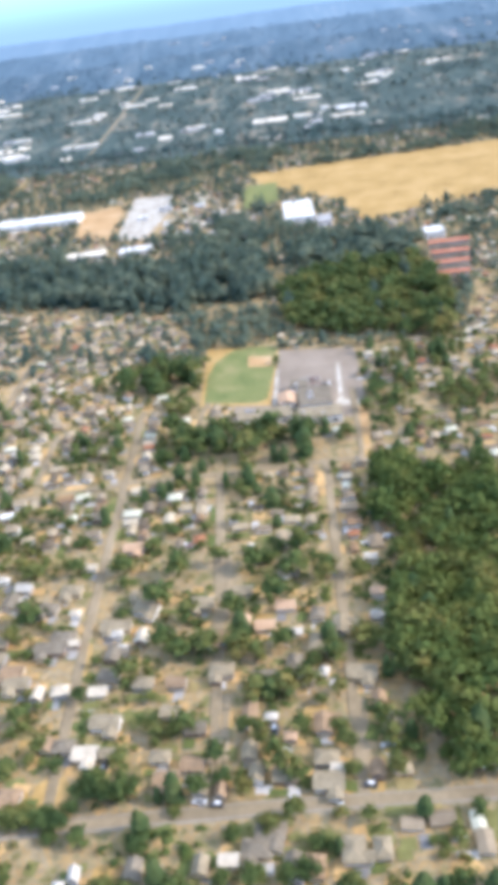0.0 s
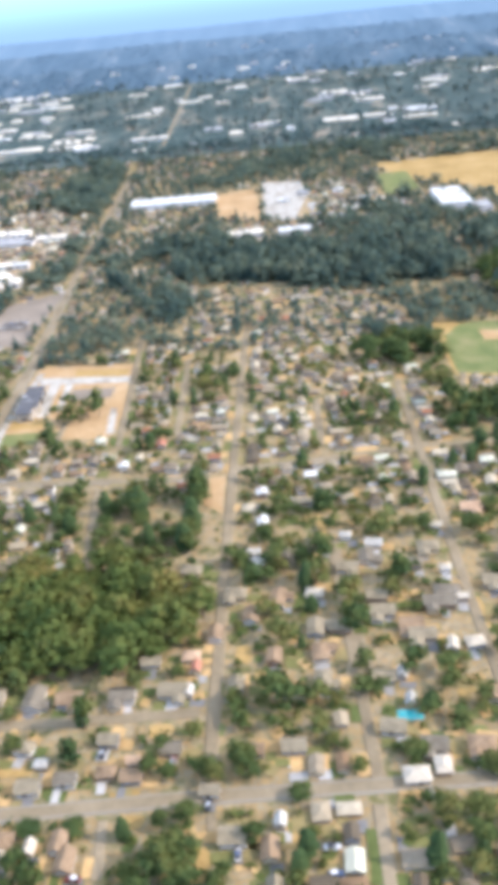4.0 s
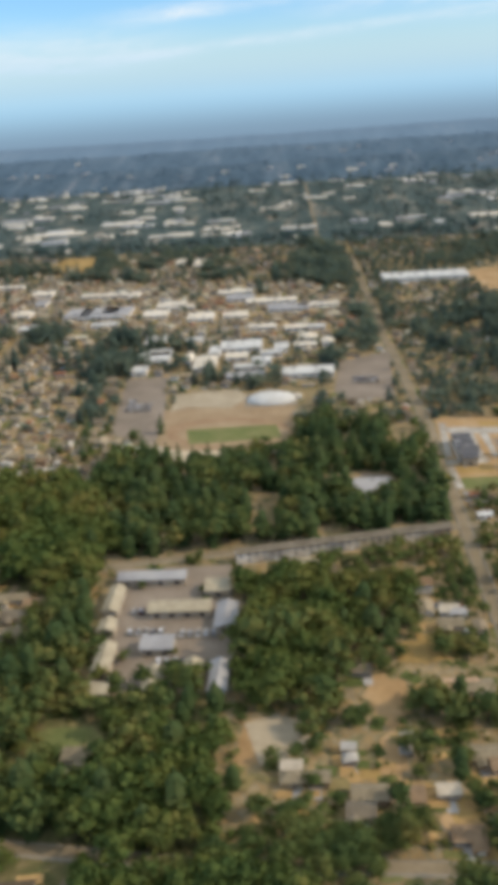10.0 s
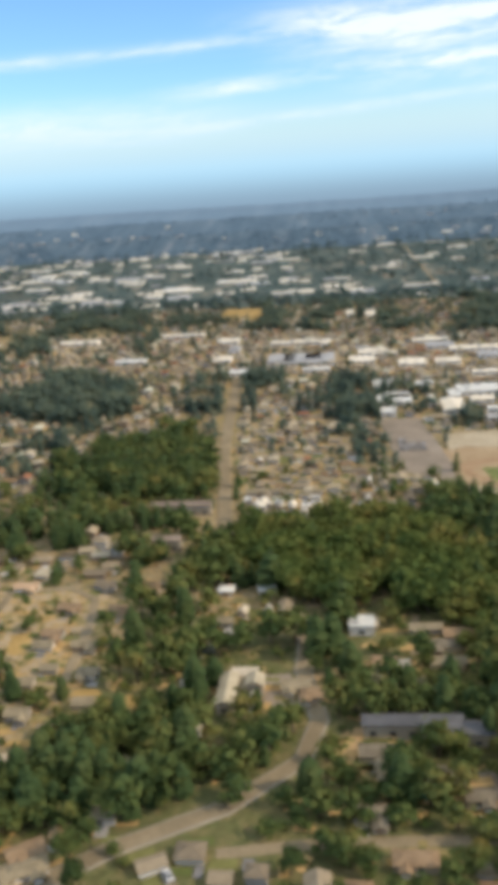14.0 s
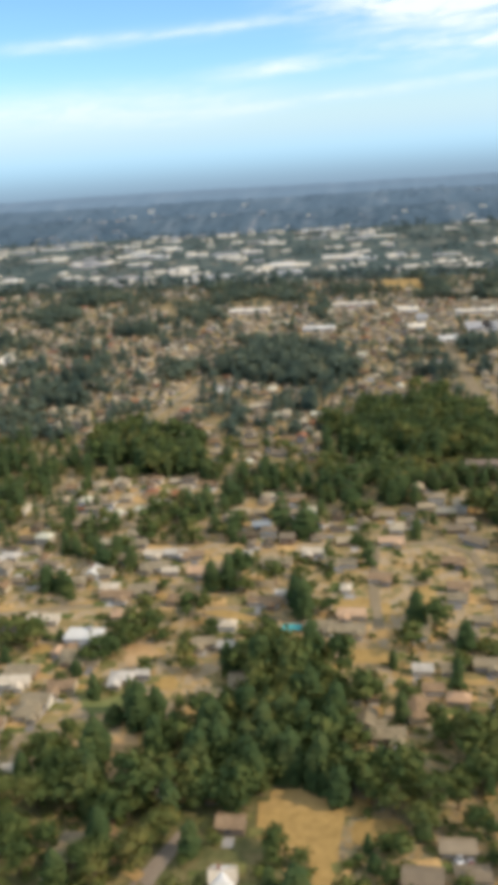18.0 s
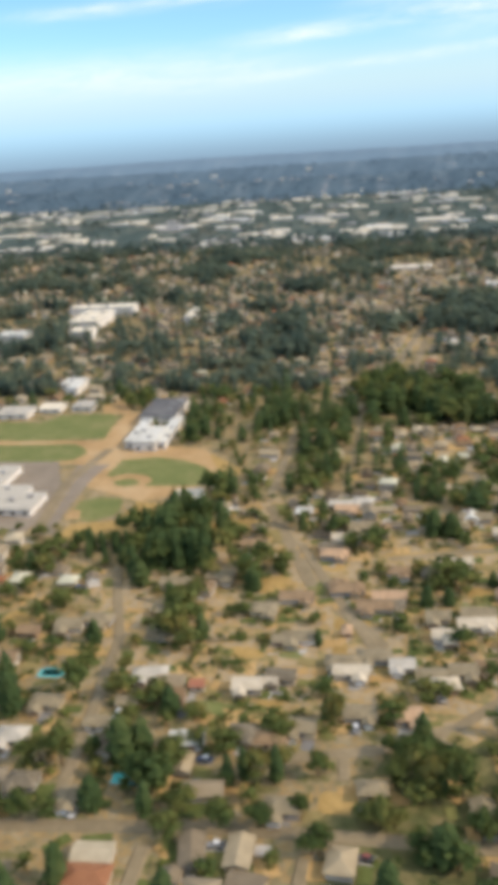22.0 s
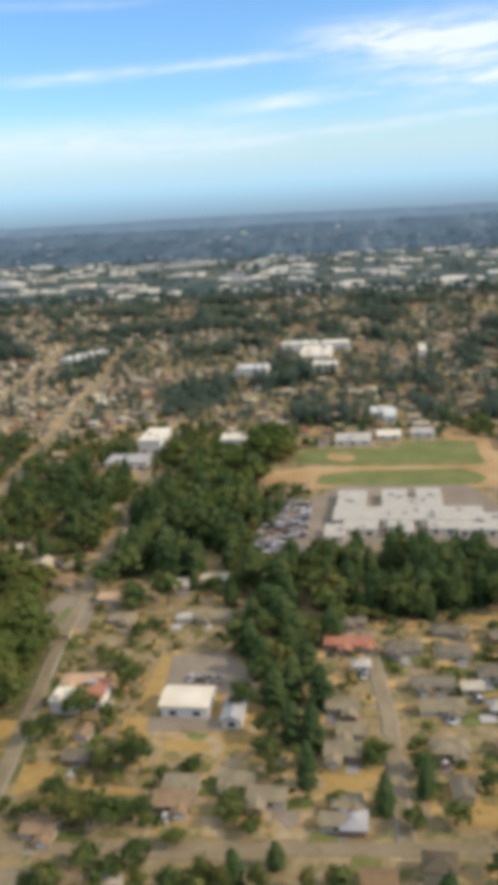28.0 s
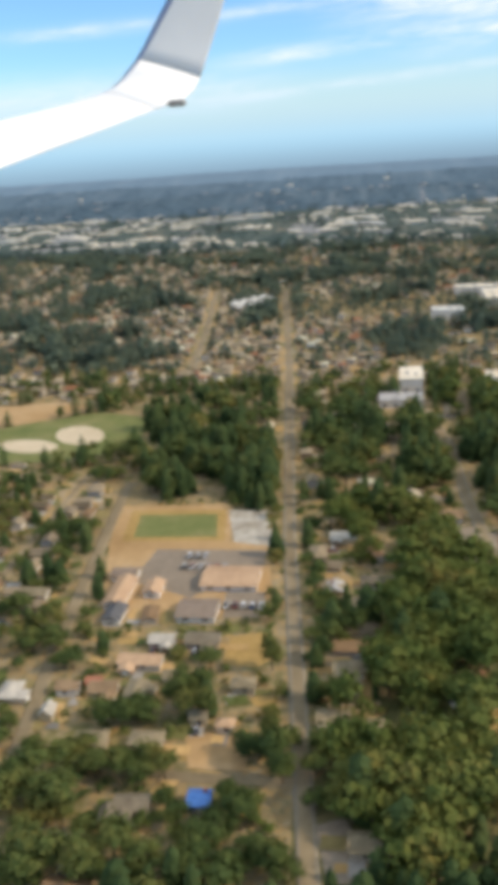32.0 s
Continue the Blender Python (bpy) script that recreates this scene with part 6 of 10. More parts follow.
homes("dark", [(-526, 252, 0, 14.0), (-514, 251, 0, 12.0), (-508, 303, -1, 13.8), (-514, 225, 0, 9.0), (-540, 207, 0, 10.2), (-537, 236, 0, 11.4), (-507, 215, 0, 8.5)])
homes("cream", [(-538, 322, -1, 9.6), (-585, 283, 0, 10.3), (-468, 210, 0, 6.8), (-602, 304, -1, 4.8), (-591, 333, 87, 5.2), (-580, 266, 89, 5.3), (-495, 205, 0, 5.1), (-601, 252, 0, 8.4)])
homes("brown", [(-528, 189, 0, 12.8), (-532, 291, -1, 9.2), (-502, 312, -1, 11.5), (-637, 358, -2, 11.2), (-559, 269, -1, 8.4)])
homes("white", [(-582, 354, -2, 5.4), (-605, 277, 0, 6.9), (-525, 289, -1, 4.6), (-580, 333, 87, 4.5)])
garden("broad", [(-577, 309, 16.8, 17.7), (-588, 304, 13.8, 14.5), (-567, 309, 16.8, 15.1), (-549, 258, 12.6, 17.6), (-543, 258, 12.6, 15.4), (-536, 257, 10.0, 12.6), (-519, 264, 12.6, 11.0), (-510, 261, 12.0, 10.5), (-533, 261, 12.6, 8.8), (-595, 246, 14.0, 14.7), (-581, 234, 13.3, 14.0), (-572, 236, 13.3, 14.0), (-565, 249, 14.0, 12.6), (-570, 245, 12.0, 14.7), (-593, 228, 11.4, 12.0), (-583, 255, 12.6, 13.2), (-584, 225, 13.3, 12.0), (-555, 207, 11.9, 12.5), (-547, 207, 8.5, 10.7), (-565, 212, 8.5, 8.9), (-515, 203, 10.2, 10.7), (-513, 217, 10.8, 13.2), (-522, 214, 8.5, 8.9), (-529, 217, 10.8, 9.5)])
garden("broad", [(-531, 205, 10.2, 7.1), (-541, 204, 8.5, 7.1), (-548, 224, 7.6, 10.0), (-486, 261, 14.0, 16.8), (-480, 271, 12.0, 14.7), (-490, 239, 12.6, 17.0), (-485, 225, 12.6, 15.1), (-492, 261, 12.0, 16.8), (-494, 228, 10.8, 15.1), (-487, 210, 11.9, 12.5), (-479, 203, 11.2, 10.1), (-492, 196, 11.2, 11.8), (-486, 187, 12.0, 11.0), (-472, 201, 9.6, 8.4), (-467, 193, 12.0, 9.5), (-460, 201, 11.2, 11.8), (-455, 213, 11.9, 12.5), (-447, 220, 13.6, 14.3), (-441, 215, 11.9, 14.3), (-447, 201, 12.0, 12.6), (-457, 187, 12.8, 11.8), (-446, 187, 10.5, 11.0), (-448, 236, 14.4, 15.1), (-439, 239, 12.6, 15.1)])
garden("broad", [(-459, 239, 10.8, 9.5), (-468, 242, 11.4, 8.0), (-475, 244, 9.0, 7.6), (-482, 297, 11.0, 13.9), (-490, 298, 13.2, 16.2), (-493, 278, 12.6, 15.4), (-483, 323, 11.5, 12.1), (-511, 271, 12.6, 11.0), (-500, 200, 10.2, 10.7), (-508, 196, 9.6, 10.1), (-499, 224, 7.2, 9.5), (-496, 244, 9.0, 11.3), (-511, 239, 9.5, 8.0), (-507, 230, 7.2, 9.5), (-458, 253, 7.6, 8.0), (-448, 256, 7.6, 10.0), (-438, 256, 9.5, 10.0), (-465, 259, 6.0, 8.4), (-468, 273, 5.0, 6.3), (-562, 185, 8.5, 8.9), (-550, 191, 9.6, 8.4), (-541, 187, 9.6, 8.4), (-512, 187, 9.6, 10.1), (-504, 186, 9.6, 10.1)])
garden("broad", [(-622, 314, 12.0, 12.6), (-609, 296, 12.0, 12.6), (-625, 328, 13.0, 13.7), (-502, 257, 8.0, 8.4), (-546, 325, 9.6, 7.6), (-517, 294, 11.5, 14.5), (-529, 324, 10.0, 13.1), (-497, 289, 10.5, 13.2), (-558, 286, 6.6, 9.2), (-431, 250, 11.4, 14.0), (-469, 210, 8.0, 6.7)])
garden("conifer", [(-558, 299, 11.5, 21.7), (-552, 303, 11.5, 19.3), (-545, 286, 11.0, 16.2), (-489, 257, 9.5, 21.9), (-495, 254, 10.0, 21.0), (-484, 274, 9.5, 19.9), (-509, 274, 8.4, 17.6), (-494, 217, 7.7, 17.9), (-500, 244, 7.6, 16.0), (-558, 219, 9.0, 15.1), (-524, 274, 8.4, 13.2), (-548, 335, 12.5, 18.4), (-580, 359, 16.2, 22.7)])
lawns("dry", [(-577, 264, 12.6, 4.3), (-525, 243, 16.0, 3.0), (-529, 190, 16.0, 4.2), (-550, 226, 3.8, 5.5), (-506, 301, 20.7, 4.2)])
lawns("green", [(-475, 227, 17.0, 16.2), (-517, 246, 19.0, 4.2), (-508, 218, 9.0, 5.0), (-564, 205, 13.6, 2.4), (-528, 210, 6.8, 4.8)])
lawns("sand", [(-558, 269, 2.9, 25.7), (-547, 237, 3.8, 26.5)])
road([(-566, 341), (-565, 309)], 4)
road([(-517, 331), (-520, 300), (-506, 301)], 3.5)
road([(-584, 192), (-560, 196), (-535, 198), (-515, 199), (-479, 201)], 5)
survey([(-420, 249), (-320, 272), (-277, 288), (-305, 148), (-432, 149), (-442, 182), (-411, 195)])
homes("grey", [(-334, 216, -1, 14.0), (-372, 200, -1, 10.8), (-301, 217, -2, 9.0), (-334, 288, -3, 11.0), (-332, 249, -2, 14.0), (-395, 207, -2, 7.2), (-306, 268, 87, 10.0), (-387, 207, -1, 7.2), (-306, 164, 90, 6.0)])
homes("cream", [(-395, 212, -1, 6.6), (-349, 201, -1, 6.8), (-333, 298, -3, 8.8)])
homes("white", [(-377, 220, -2, 4.5), (-377, 215, -1, 4.5), (-302, 180, 89, 4.8), (-358, 224, -1, 4.5), (-309, 195, 88, 4.5)])
homes("brown", [(-361, 293, -3, 14.0), (-336, 195, 0, 8.5), (-331, 211, -1, 9.0), (-346, 184, 0, 9.6), (-308, 286, -3, 11.0), (-295, 289, -3, 10.5)])
homes("dark", [(-375, 193, -1, 8.5), (-308, 254, 87, 8.6)])
garden("broad", [(-348, 239, 12.0, 10.5), (-341, 233, 11.4, 12.0), (-331, 233, 12.6, 13.2), (-324, 235, 11.4, 12.0), (-354, 239, 10.0, 10.5), (-353, 217, 10.8, 11.4), (-344, 211, 7.2, 11.3), (-363, 182, 11.2, 13.5), (-368, 186, 8.5, 8.9), (-358, 186, 8.0, 10.1), (-337, 182, 9.6, 11.8), (-331, 178, 11.2, 15.1), (-333, 188, 8.0, 10.1), (-315, 232, 9.5, 12.0), (-321, 185, 6.4, 8.4), (-350, 164, 9.0, 9.5), (-345, 165, 9.0, 10.2), (-356, 164, 7.5, 6.3), (-338, 164, 9.0, 6.3), (-332, 166, 9.0, 6.3), (-370, 164, 9.0, 6.3), (-362, 164, 7.5, 6.3), (-378, 165, 9.0, 9.5), (-323, 157, 7.5, 7.9)])
garden("broad", [(-321, 150, 5.6, 7.3), (-404, 194, 8.5, 8.9), (-395, 193, 8.5, 7.1), (-388, 205, 7.2, 5.7), (-389, 229, 11.4, 10.0), (-383, 238, 11.4, 10.0), (-392, 180, 9.6, 6.7), (-406, 179, 9.6, 8.4), (-398, 175, 11.2, 10.1), (-387, 171, 10.5, 9.5), (-406, 167, 11.2, 11.8), (-415, 167, 10.5, 11.0), (-426, 169, 11.2, 11.8), (-433, 167, 11.2, 11.8), (-397, 160, 10.5, 9.5), (-407, 156, 10.5, 9.5), (-419, 155, 11.2, 10.1), (-427, 153, 10.5, 9.5), (-389, 161, 9.6, 8.4), (-381, 174, 9.6, 8.4), (-373, 172, 9.0, 7.9), (-398, 151, 10.5, 7.9), (-320, 215, 5.4, 7.6), (-304, 232, 10.8, 11.3)])
garden("broad", [(-299, 226, 9.0, 7.6), (-291, 228, 10.8, 15.1), (-339, 194, 8.5, 8.9), (-326, 194, 6.4, 6.7), (-416, 177, 11.2, 10.1), (-432, 181, 11.9, 10.7), (-381, 184, 9.6, 6.7), (-372, 180, 8.5, 5.4), (-360, 219, 7.2, 7.6), (-337, 272, 12.6, 8.8), (-329, 271, 12.0, 8.4), (-363, 195, 8.5, 10.7), (-391, 238, 10.0, 10.5)])
garden("conifer", [(-344, 208, 5.4, 13.2), (-332, 196, 5.9, 10.7)])
lawns("sand", [(-400, 229, 22.0, 17.0), (-364, 250, 8.0, 22.4), (-365, 215, 7.2, 26.0), (-346, 191, 14.4, 8.8)])
lawns("dry", [(-338, 209, 10.8, 10.0), (-300, 199, 9.6, 7.0), (-350, 273, 12.7, 14.4), (-372, 210, 9.0, 5.0), (-308, 184, 6.4, 10.7), (-394, 194, 11.9, 4.6), (-326, 168, 7.5, 3.8), (-333, 193, 9.6, 6.6)])
lawns("sand", [(-364, 247, 6.0, 16.0), (-398, 216, 9.5, 3.9), (-326, 190, 6.4, 6.6)])
lawns("green", [(-393, 190, 10.2, 3.5), (-369, 171, 7.5, 2.0)])
survey([(-313, 239), (-126, 288), (-163, 139), (-290, 146)])
homes("dark", [(-292, 215, -4, 8.6), (-286, 222, -5, 9.6), (-266, 222, -4, 8.6), (-244, 221, 85, 11.5), (-262, 161, -3, 8.3), (-227, 186, -4, 7.2), (-214, 220, -5, 9.6), (-196, 196, -4, 7.7), (-251, 160, -3, 7.5), (-271, 160, -3, 8.0)])
homes("grey", [(-272, 196, -4, 8.5), (-269, 185, -4, 10.2), (-259, 223, -4, 9.6), (-238, 184, -3, 8.0), (-206, 236, -5, 7.6), (-197, 221, -4, 11.4), (-243, 200, -4, 7.2), (-216, 201, -4, 7.2), (-176, 163, -3, 9.0), (-165, 146, 85, 7.0), (-255, 154, -3, 6.0), (-176, 221, 84, 8.1), (-158, 194, -5, 8.5), (-148, 248, 84, 9.6), (-147, 221, 85, 9.1), (-177, 271, -6, 9.5), (-195, 288, -6, 8.9), (-253, 147, -3, 6.0), (-221, 145, -3, 6.0), (-280, 223, -5, 7.6), (-183, 179, -4, 6.4)])
homes("brown", [(-252, 182, -4, 7.7), (-242, 165, -3, 9.0), (-225, 164, 86, 7.2), (-222, 158, 86, 8.0), (-255, 196, -4, 8.1), (-207, 186, -4, 7.2), (-232, 220, -4, 9.5), (-171, 257, 84, 9.0), (-161, 266, 83, 10.6), (-184, 248, 84, 8.0), (-215, 188, -4, 6.4), (-170, 193, -4, 6.4), (-147, 235, 84, 9.1), (-163, 234, 84, 7.6), (-166, 158, 86, 7.5)])
homes("tan", [(-192, 237, -5, 7.0), (-207, 192, -4, 4.8), (-300, 203, -4, 7.2)])
homes("cream", [(-233, 163, 86, 4.5), (-241, 161, -3, 4.5), (-261, 148, -2, 4.5), (-147, 268, -6, 7.4), (-264, 193, -4, 4.5)])
homes("white", [(-290, 157, -2, 9.6), (-170, 297, -6, 6.5), (-170, 289, 83, 5.5), (-236, 193, -4, 4.5), (-163, 167, 86, 4.5), (-278, 210, -4, 4.5), (-192, 220, 84, 4.5)])
homes("red", [(-190, 231, 84, 4.5)])
garden("broad", [(-195, 154, 13.5, 14.2), (-191, 157, 11.2, 13.3), (-201, 147, 10.5, 9.5), (-189, 148, 10.5, 11.0), (-210, 222, 5.7, 12.0), (-227, 194, 9.0, 11.4), (-254, 190, 10.3, 9.0), (-246, 200, 6.8, 8.1), (-225, 208, 7.2, 17.0), (-202, 188, 6.8, 8.9), (-174, 189, 9.6, 10.1), (-182, 184, 8.5, 8.9), (-172, 186, 9.6, 6.7), (-163, 215, 14.4, 13.3), (-158, 211, 10.9, 11.4), (-186, 187, 8.0, 6.7), (-247, 153, 10.5, 14.2), (-239, 149, 10.5, 12.6), (-234, 154, 9.0, 14.2), (-243, 146, 10.5, 9.5), (-283, 169, 10.2, 7.2), (-278, 167, 6.4, 8.4), (-292, 179, 6.8, 8.9), (-280, 200, 5.7, 8.0)])
garden("broad", [(-251, 215, 7.2, 5.7), (-299, 231, 12.1, 12.7), (-308, 235, 12.7, 11.1), (-292, 233, 10.0, 10.6), (-190, 201, 7.2, 7.6), (-175, 205, 8.5, 7.2), (-199, 197, 6.8, 7.2), (-197, 169, 6.4, 6.7), (-190, 171, 8.0, 6.7), (-220, 145, 8.4, 7.4), (-188, 142, 11.2, 8.8), (-170, 162, 7.5, 7.9), (-181, 148, 5.6, 7.4), (-267, 172, 8.0, 5.0), (-222, 169, 9.6, 3.4), (-157, 176, 8.1, 5.1), (-235, 170, 9.6, 3.4), (-170, 280, 13.3, 9.3), (-175, 291, 8.9, 9.3), (-161, 290, 11.1, 11.7), (-161, 245, 10.0, 10.6), (-150, 213, 9.1, 9.5), (-165, 258, 10.0, 8.4), (-136, 255, 10.0, 8.4)])
garden("broad", [(-142, 288, 8.9, 14.0), (-150, 289, 11.1, 9.3), (-252, 230, 12.1, 8.4), (-278, 153, 7.5, 6.3), (-286, 148, 9.0, 6.3), (-267, 147, 7.5, 4.7), (-179, 292, 9.3, 9.7), (-177, 215, 7.2, 7.6), (-204, 153, 7.5, 6.3), (-150, 200, 8.5, 7.2), (-261, 171, 6.8, 3.6)])
garden("conifer", [(-226, 210, 4.5, 11.4), (-207, 166, 4.8, 10.1)])
lawns("dry", [(-294, 182, 12.6, 8.6), (-244, 192, 13.6, 4.4), (-278, 157, 9.6, 7.4), (-254, 170, 13.6, 1.9), (-200, 205, 8.5, 6.3), (-186, 156, 9.0, 10.9), (-160, 164, 8.0, 11.6), (-161, 190, 9.7, 3.4), (-209, 181, 9.6, 3.2), (-164, 226, 11.5, 11.4), (-150, 214, 7.2, 7.7), (-252, 222, 12.1, 4.1), (-182, 254, 3.0, 25.8), (-224, 154, 4.5, 8.5), (-205, 171, 6.4, 4.8), (-174, 238, 5.7, 9.1), (-267, 192, 10.3, 2.2)])
lawns("green", [(-293, 220, 9.5, 6.9), (-182, 204, 5.1, 6.0)])
road([(-214, 172), (-213, 153)], 3)
road([(-183, 172), (-182, 164)], 3)
survey([(-166, 335), (29, 304), (24, 236), (31, 232), (9, 147), (-125, 158)])
homes("dark", [(-125, 289, 81, 9.3), (-102, 258, -7, 13.3), (-98, 264, -7, 11.1), (-77, 252, 82, 9.5), (-77, 241, -6, 8.5), (-88, 209, -6, 8.1), (-116, 191, -6, 9.1), (-24, 165, -5, 9.6), (-20, 170, -6, 9.7), (-21, 233, -7, 10.0), (-10, 239, 82, 8.1), (-59, 161, 84, 7.2), (0, 264, 81, 8.1), (-14, 159, 84, 7.5), (-108, 283, -7, 9.3), (-44, 212, -6, 8.1)])
homes("grey", [(-144, 301, -7, 10.1), (-123, 255, -7, 10.0), (-124, 264, -7, 8.8), (-69, 285, -8, 11.6), (-100, 293, -8, 9.7), (-67, 277, -8, 11.1), (-75, 218, -6, 11.5), (-40, 161, 84, 6.4), (-2, 186, -5, 10.3), (-2, 195, -5, 8.6), (-15, 190, -5, 8.6), (13, 231, -6, 11.5), (-6, 231, 83, 7.7), (3, 162, 84, 9.6), (11, 162, 84, 7.5), (-127, 221, -6, 8.1), (-127, 199, -6, 8.6), (-72, 204, -6, 6.3), (-1, 248, 82, 10.1), (-64, 235, -7, 8.0), (-111, 241, -6, 10.6), (-26, 200, 83, 7.2), (-24, 191, 84, 6.8), (20, 204, 83, 8.6)])
homes("grey", [(-45, 277, -8, 11.1), (-36, 238, -7, 10.1), (-53, 220, -6, 7.6), (-133, 283, -7, 9.7), (-29, 282, -8, 8.9), (-11, 295, 81, 9.3), (8, 256, 81, 10.6), (-41, 188, 84, 6.8), (-55, 201, -6, 7.2), (-78, 268, -7, 13.3), (-139, 248, -7, 8.9)])
homes("brown", [(-102, 190, -5, 9.1), (-114, 247, -7, 9.5), (-94, 210, 83, 5.8), (-44, 197, -5, 8.6), (-52, 192, -5, 9.1), (-37, 256, -7, 9.5), (-26, 217, 83, 7.6), (-2, 209, 82, 9.1), (13, 189, 84, 6.4), (-8, 158, 84, 8.1), (-52, 234, -7, 7.7), (-35, 186, 84, 5.1), (-66, 193, -6, 6.8), (17, 217, 83, 7.2)])
homes("cream", [(-102, 234, 83, 6.0), (-80, 205, -6, 9.1), (-94, 235, -6, 7.0), (-32, 162, -5, 6.1), (-115, 183, 84, 6.8), (-123, 180, -5, 8.5), (-94, 308, -8, 4.9), (-96, 278, -8, 4.6), (-93, 260, -7, 4.5), (-67, 260, 82, 7.7), (-80, 233, -6, 7.0), (1, 191, -5, 4.5)])
homes("white", [(-121, 222, 83, 4.8), (-120, 210, 83, 4.5), (-74, 255, -8, 4.5), (-56, 259, -7, 4.7), (-26, 312, 81, 4.5), (24, 297, -8, 5.6), (-9, 255, -7, 5.3), (22, 261, -8, 5.3), (-76, 161, 84, 4.5), (-80, 157, 84, 4.5), (-41, 152, -4, 4.5), (-132, 305, -8, 5.0), (-121, 298, -8, 7.6), (-19, 214, -6, 4.5), (-77, 263, -7, 4.5), (7, 294, -8, 4.5), (0, 233, 83, 4.5)])
homes("tan", [(-28, 263, 81, 6.4), (-20, 260, -8, 8.5), (-13, 205, -6, 4.5), (-12, 271, -7, 8.5), (24, 274, -8, 6.4), (-77, 320, -9, 10.1)])
garden("broad", [(-64, 187, 10.3, 12.6), (-69, 186, 8.6, 10.8), (-73, 188, 8.6, 9.9), (-89, 180, 10.3, 7.2), (-96, 181, 10.3, 7.2), (-84, 179, 8.5, 7.2), (-101, 182, 8.6, 5.4), (-81, 184, 6.8, 5.4), (-122, 189, 9.1, 5.7), (-96, 210, 7.2, 6.7), (-133, 228, 8.0, 8.4), (-133, 248, 11.0, 11.6), (-117, 224, 10.0, 12.7), (-114, 275, 13.3, 14.0), (-134, 265, 13.3, 11.7), (-146, 276, 11.6, 12.2), (-119, 265, 8.9, 9.3), (-89, 201, 7.2, 5.7), (-63, 279, 13.3, 14.0), (-58, 254, 10.6, 13.4), (-69, 238, 10.0, 10.6), (-52, 248, 12.1, 10.6), (-42, 249, 12.1, 10.6), (-30, 245, 12.1, 14.8)])
garden("broad", [(-24, 244, 10.1, 10.6), (-24, 227, 13.4, 10.0), (-14, 226, 12.8, 9.6), (-6, 227, 9.6, 12.0), (-13, 249, 12.1, 10.6), (-14, 191, 10.3, 12.6), (-18, 198, 8.6, 10.8), (-28, 186, 6.8, 7.2), (-34, 191, 8.6, 7.2), (-42, 186, 8.5, 10.7), (-47, 211, 10.9, 11.4), (-37, 198, 9.1, 9.5), (-16, 276, 12.7, 13.4), (-8, 289, 13.9, 14.6), (-32, 270, 11.1, 11.7), (-25, 299, 11.7, 12.3), (-13, 175, 8.0, 10.1), (-20, 171, 8.0, 8.4), (-31, 170, 6.4, 6.7), (6, 189, 6.8, 7.2), (5, 200, 7.2, 9.5), (16, 209, 9.1, 11.4), (19, 201, 9.1, 9.5), (-10, 156, 7.5, 7.9)])
garden("broad", [(-16, 155, 7.5, 7.9), (2, 150, 9.0, 9.5), (19, 188, 8.1, 10.2), (-22, 206, 7.2, 9.5), (-27, 209, 7.2, 9.5), (5, 240, 11.5, 10.0), (15, 248, 11.5, 10.1), (24, 244, 11.5, 10.1), (-118, 305, 12.6, 10.6), (-143, 297, 12.2, 10.2), (-139, 329, 13.7, 11.5), (-79, 303, 12.2, 10.2), (-56, 300, 13.9, 14.6), (-157, 328, 13.2, 11.0), (-117, 166, 10.3, 9.0), (-108, 168, 10.3, 7.2), (-109, 158, 9.7, 8.5), (-59, 170, 9.7, 5.1), (-97, 162, 8.1, 6.8), (-67, 156, 8.1, 6.8), (-25, 156, 9.0, 6.3), (-34, 156, 6.0, 6.3), (-49, 180, 5.1, 3.6), (-135, 216, 9.6, 8.0)])
garden("broad", [(-114, 207, 10.9, 7.6), (-105, 223, 10.0, 8.4), (-106, 201, 9.6, 6.0), (-86, 231, 6.0, 8.4), (-50, 269, 11.1, 11.7), (-75, 195, 7.2, 5.7), (-99, 306, 9.7, 10.2), (-9, 207, 6.8, 10.8), (4, 223, 7.2, 7.6), (5, 287, 11.1, 11.7), (18, 288, 8.9, 9.3), (-5, 308, 11.6, 14.6), (-99, 204, 5.7, 5.0), (-39, 305, 9.7, 10.2), (24, 229, 9.1, 9.5), (-86, 175, 6.8, 3.6)])
garden("conifer", [(-19, 225, 6.7, 10.0), (-1, 163, 3.2, 8.4), (-29, 259, 7.4, 13.4), (3, 249, 8.0, 12.7)])
lawns("dry", [(-89, 191, 12.7, 13.3), (-101, 190, 10.9, 8.9), (-20, 263, 10.6, 13.3), (-74, 215, 9.6, 3.8), (-36, 216, 10.9, 6.3), (-12, 188, 5.1, 6.4), (10, 185, 8.6, 8.6), (-68, 160, 8.1, 10.8), (-53, 157, 2.1, 16.2), (-3, 212, 10.9, 15.3), (-66, 191, 10.3, 8.8), (-57, 199, 9.1, 8.8), (-88, 253, 4.2, 18.6), (-21, 186, 10.2, 4.2), (1, 184, 13.6, 3.2), (-100, 213, 9.6, 5.0), (-109, 189, 9.1, 4.4), (-138, 273, 13.9, 5.4), (-141, 310, 3.5, 29.8), (-17, 206, 7.2, 7.3), (-22, 288, 11.7, 14.8), (-15, 164, 6.4, 3.6)])
lawns("green", [(-102, 197, 7.2, 4.4), (-73, 197, 7.2, 2.6), (-28, 264, 4.2, 13.3)])
road([(-136, 305), (-136, 283), (-134, 253), (-131, 227)], 3.4)
road([(-36, 315), (-35, 272), (-40, 263)], 3.4)
road([(11, 221), (9, 196), (7, 179)], 5)
road([(-34, 228), (-35, 208), (-35, 184)], 3.4)
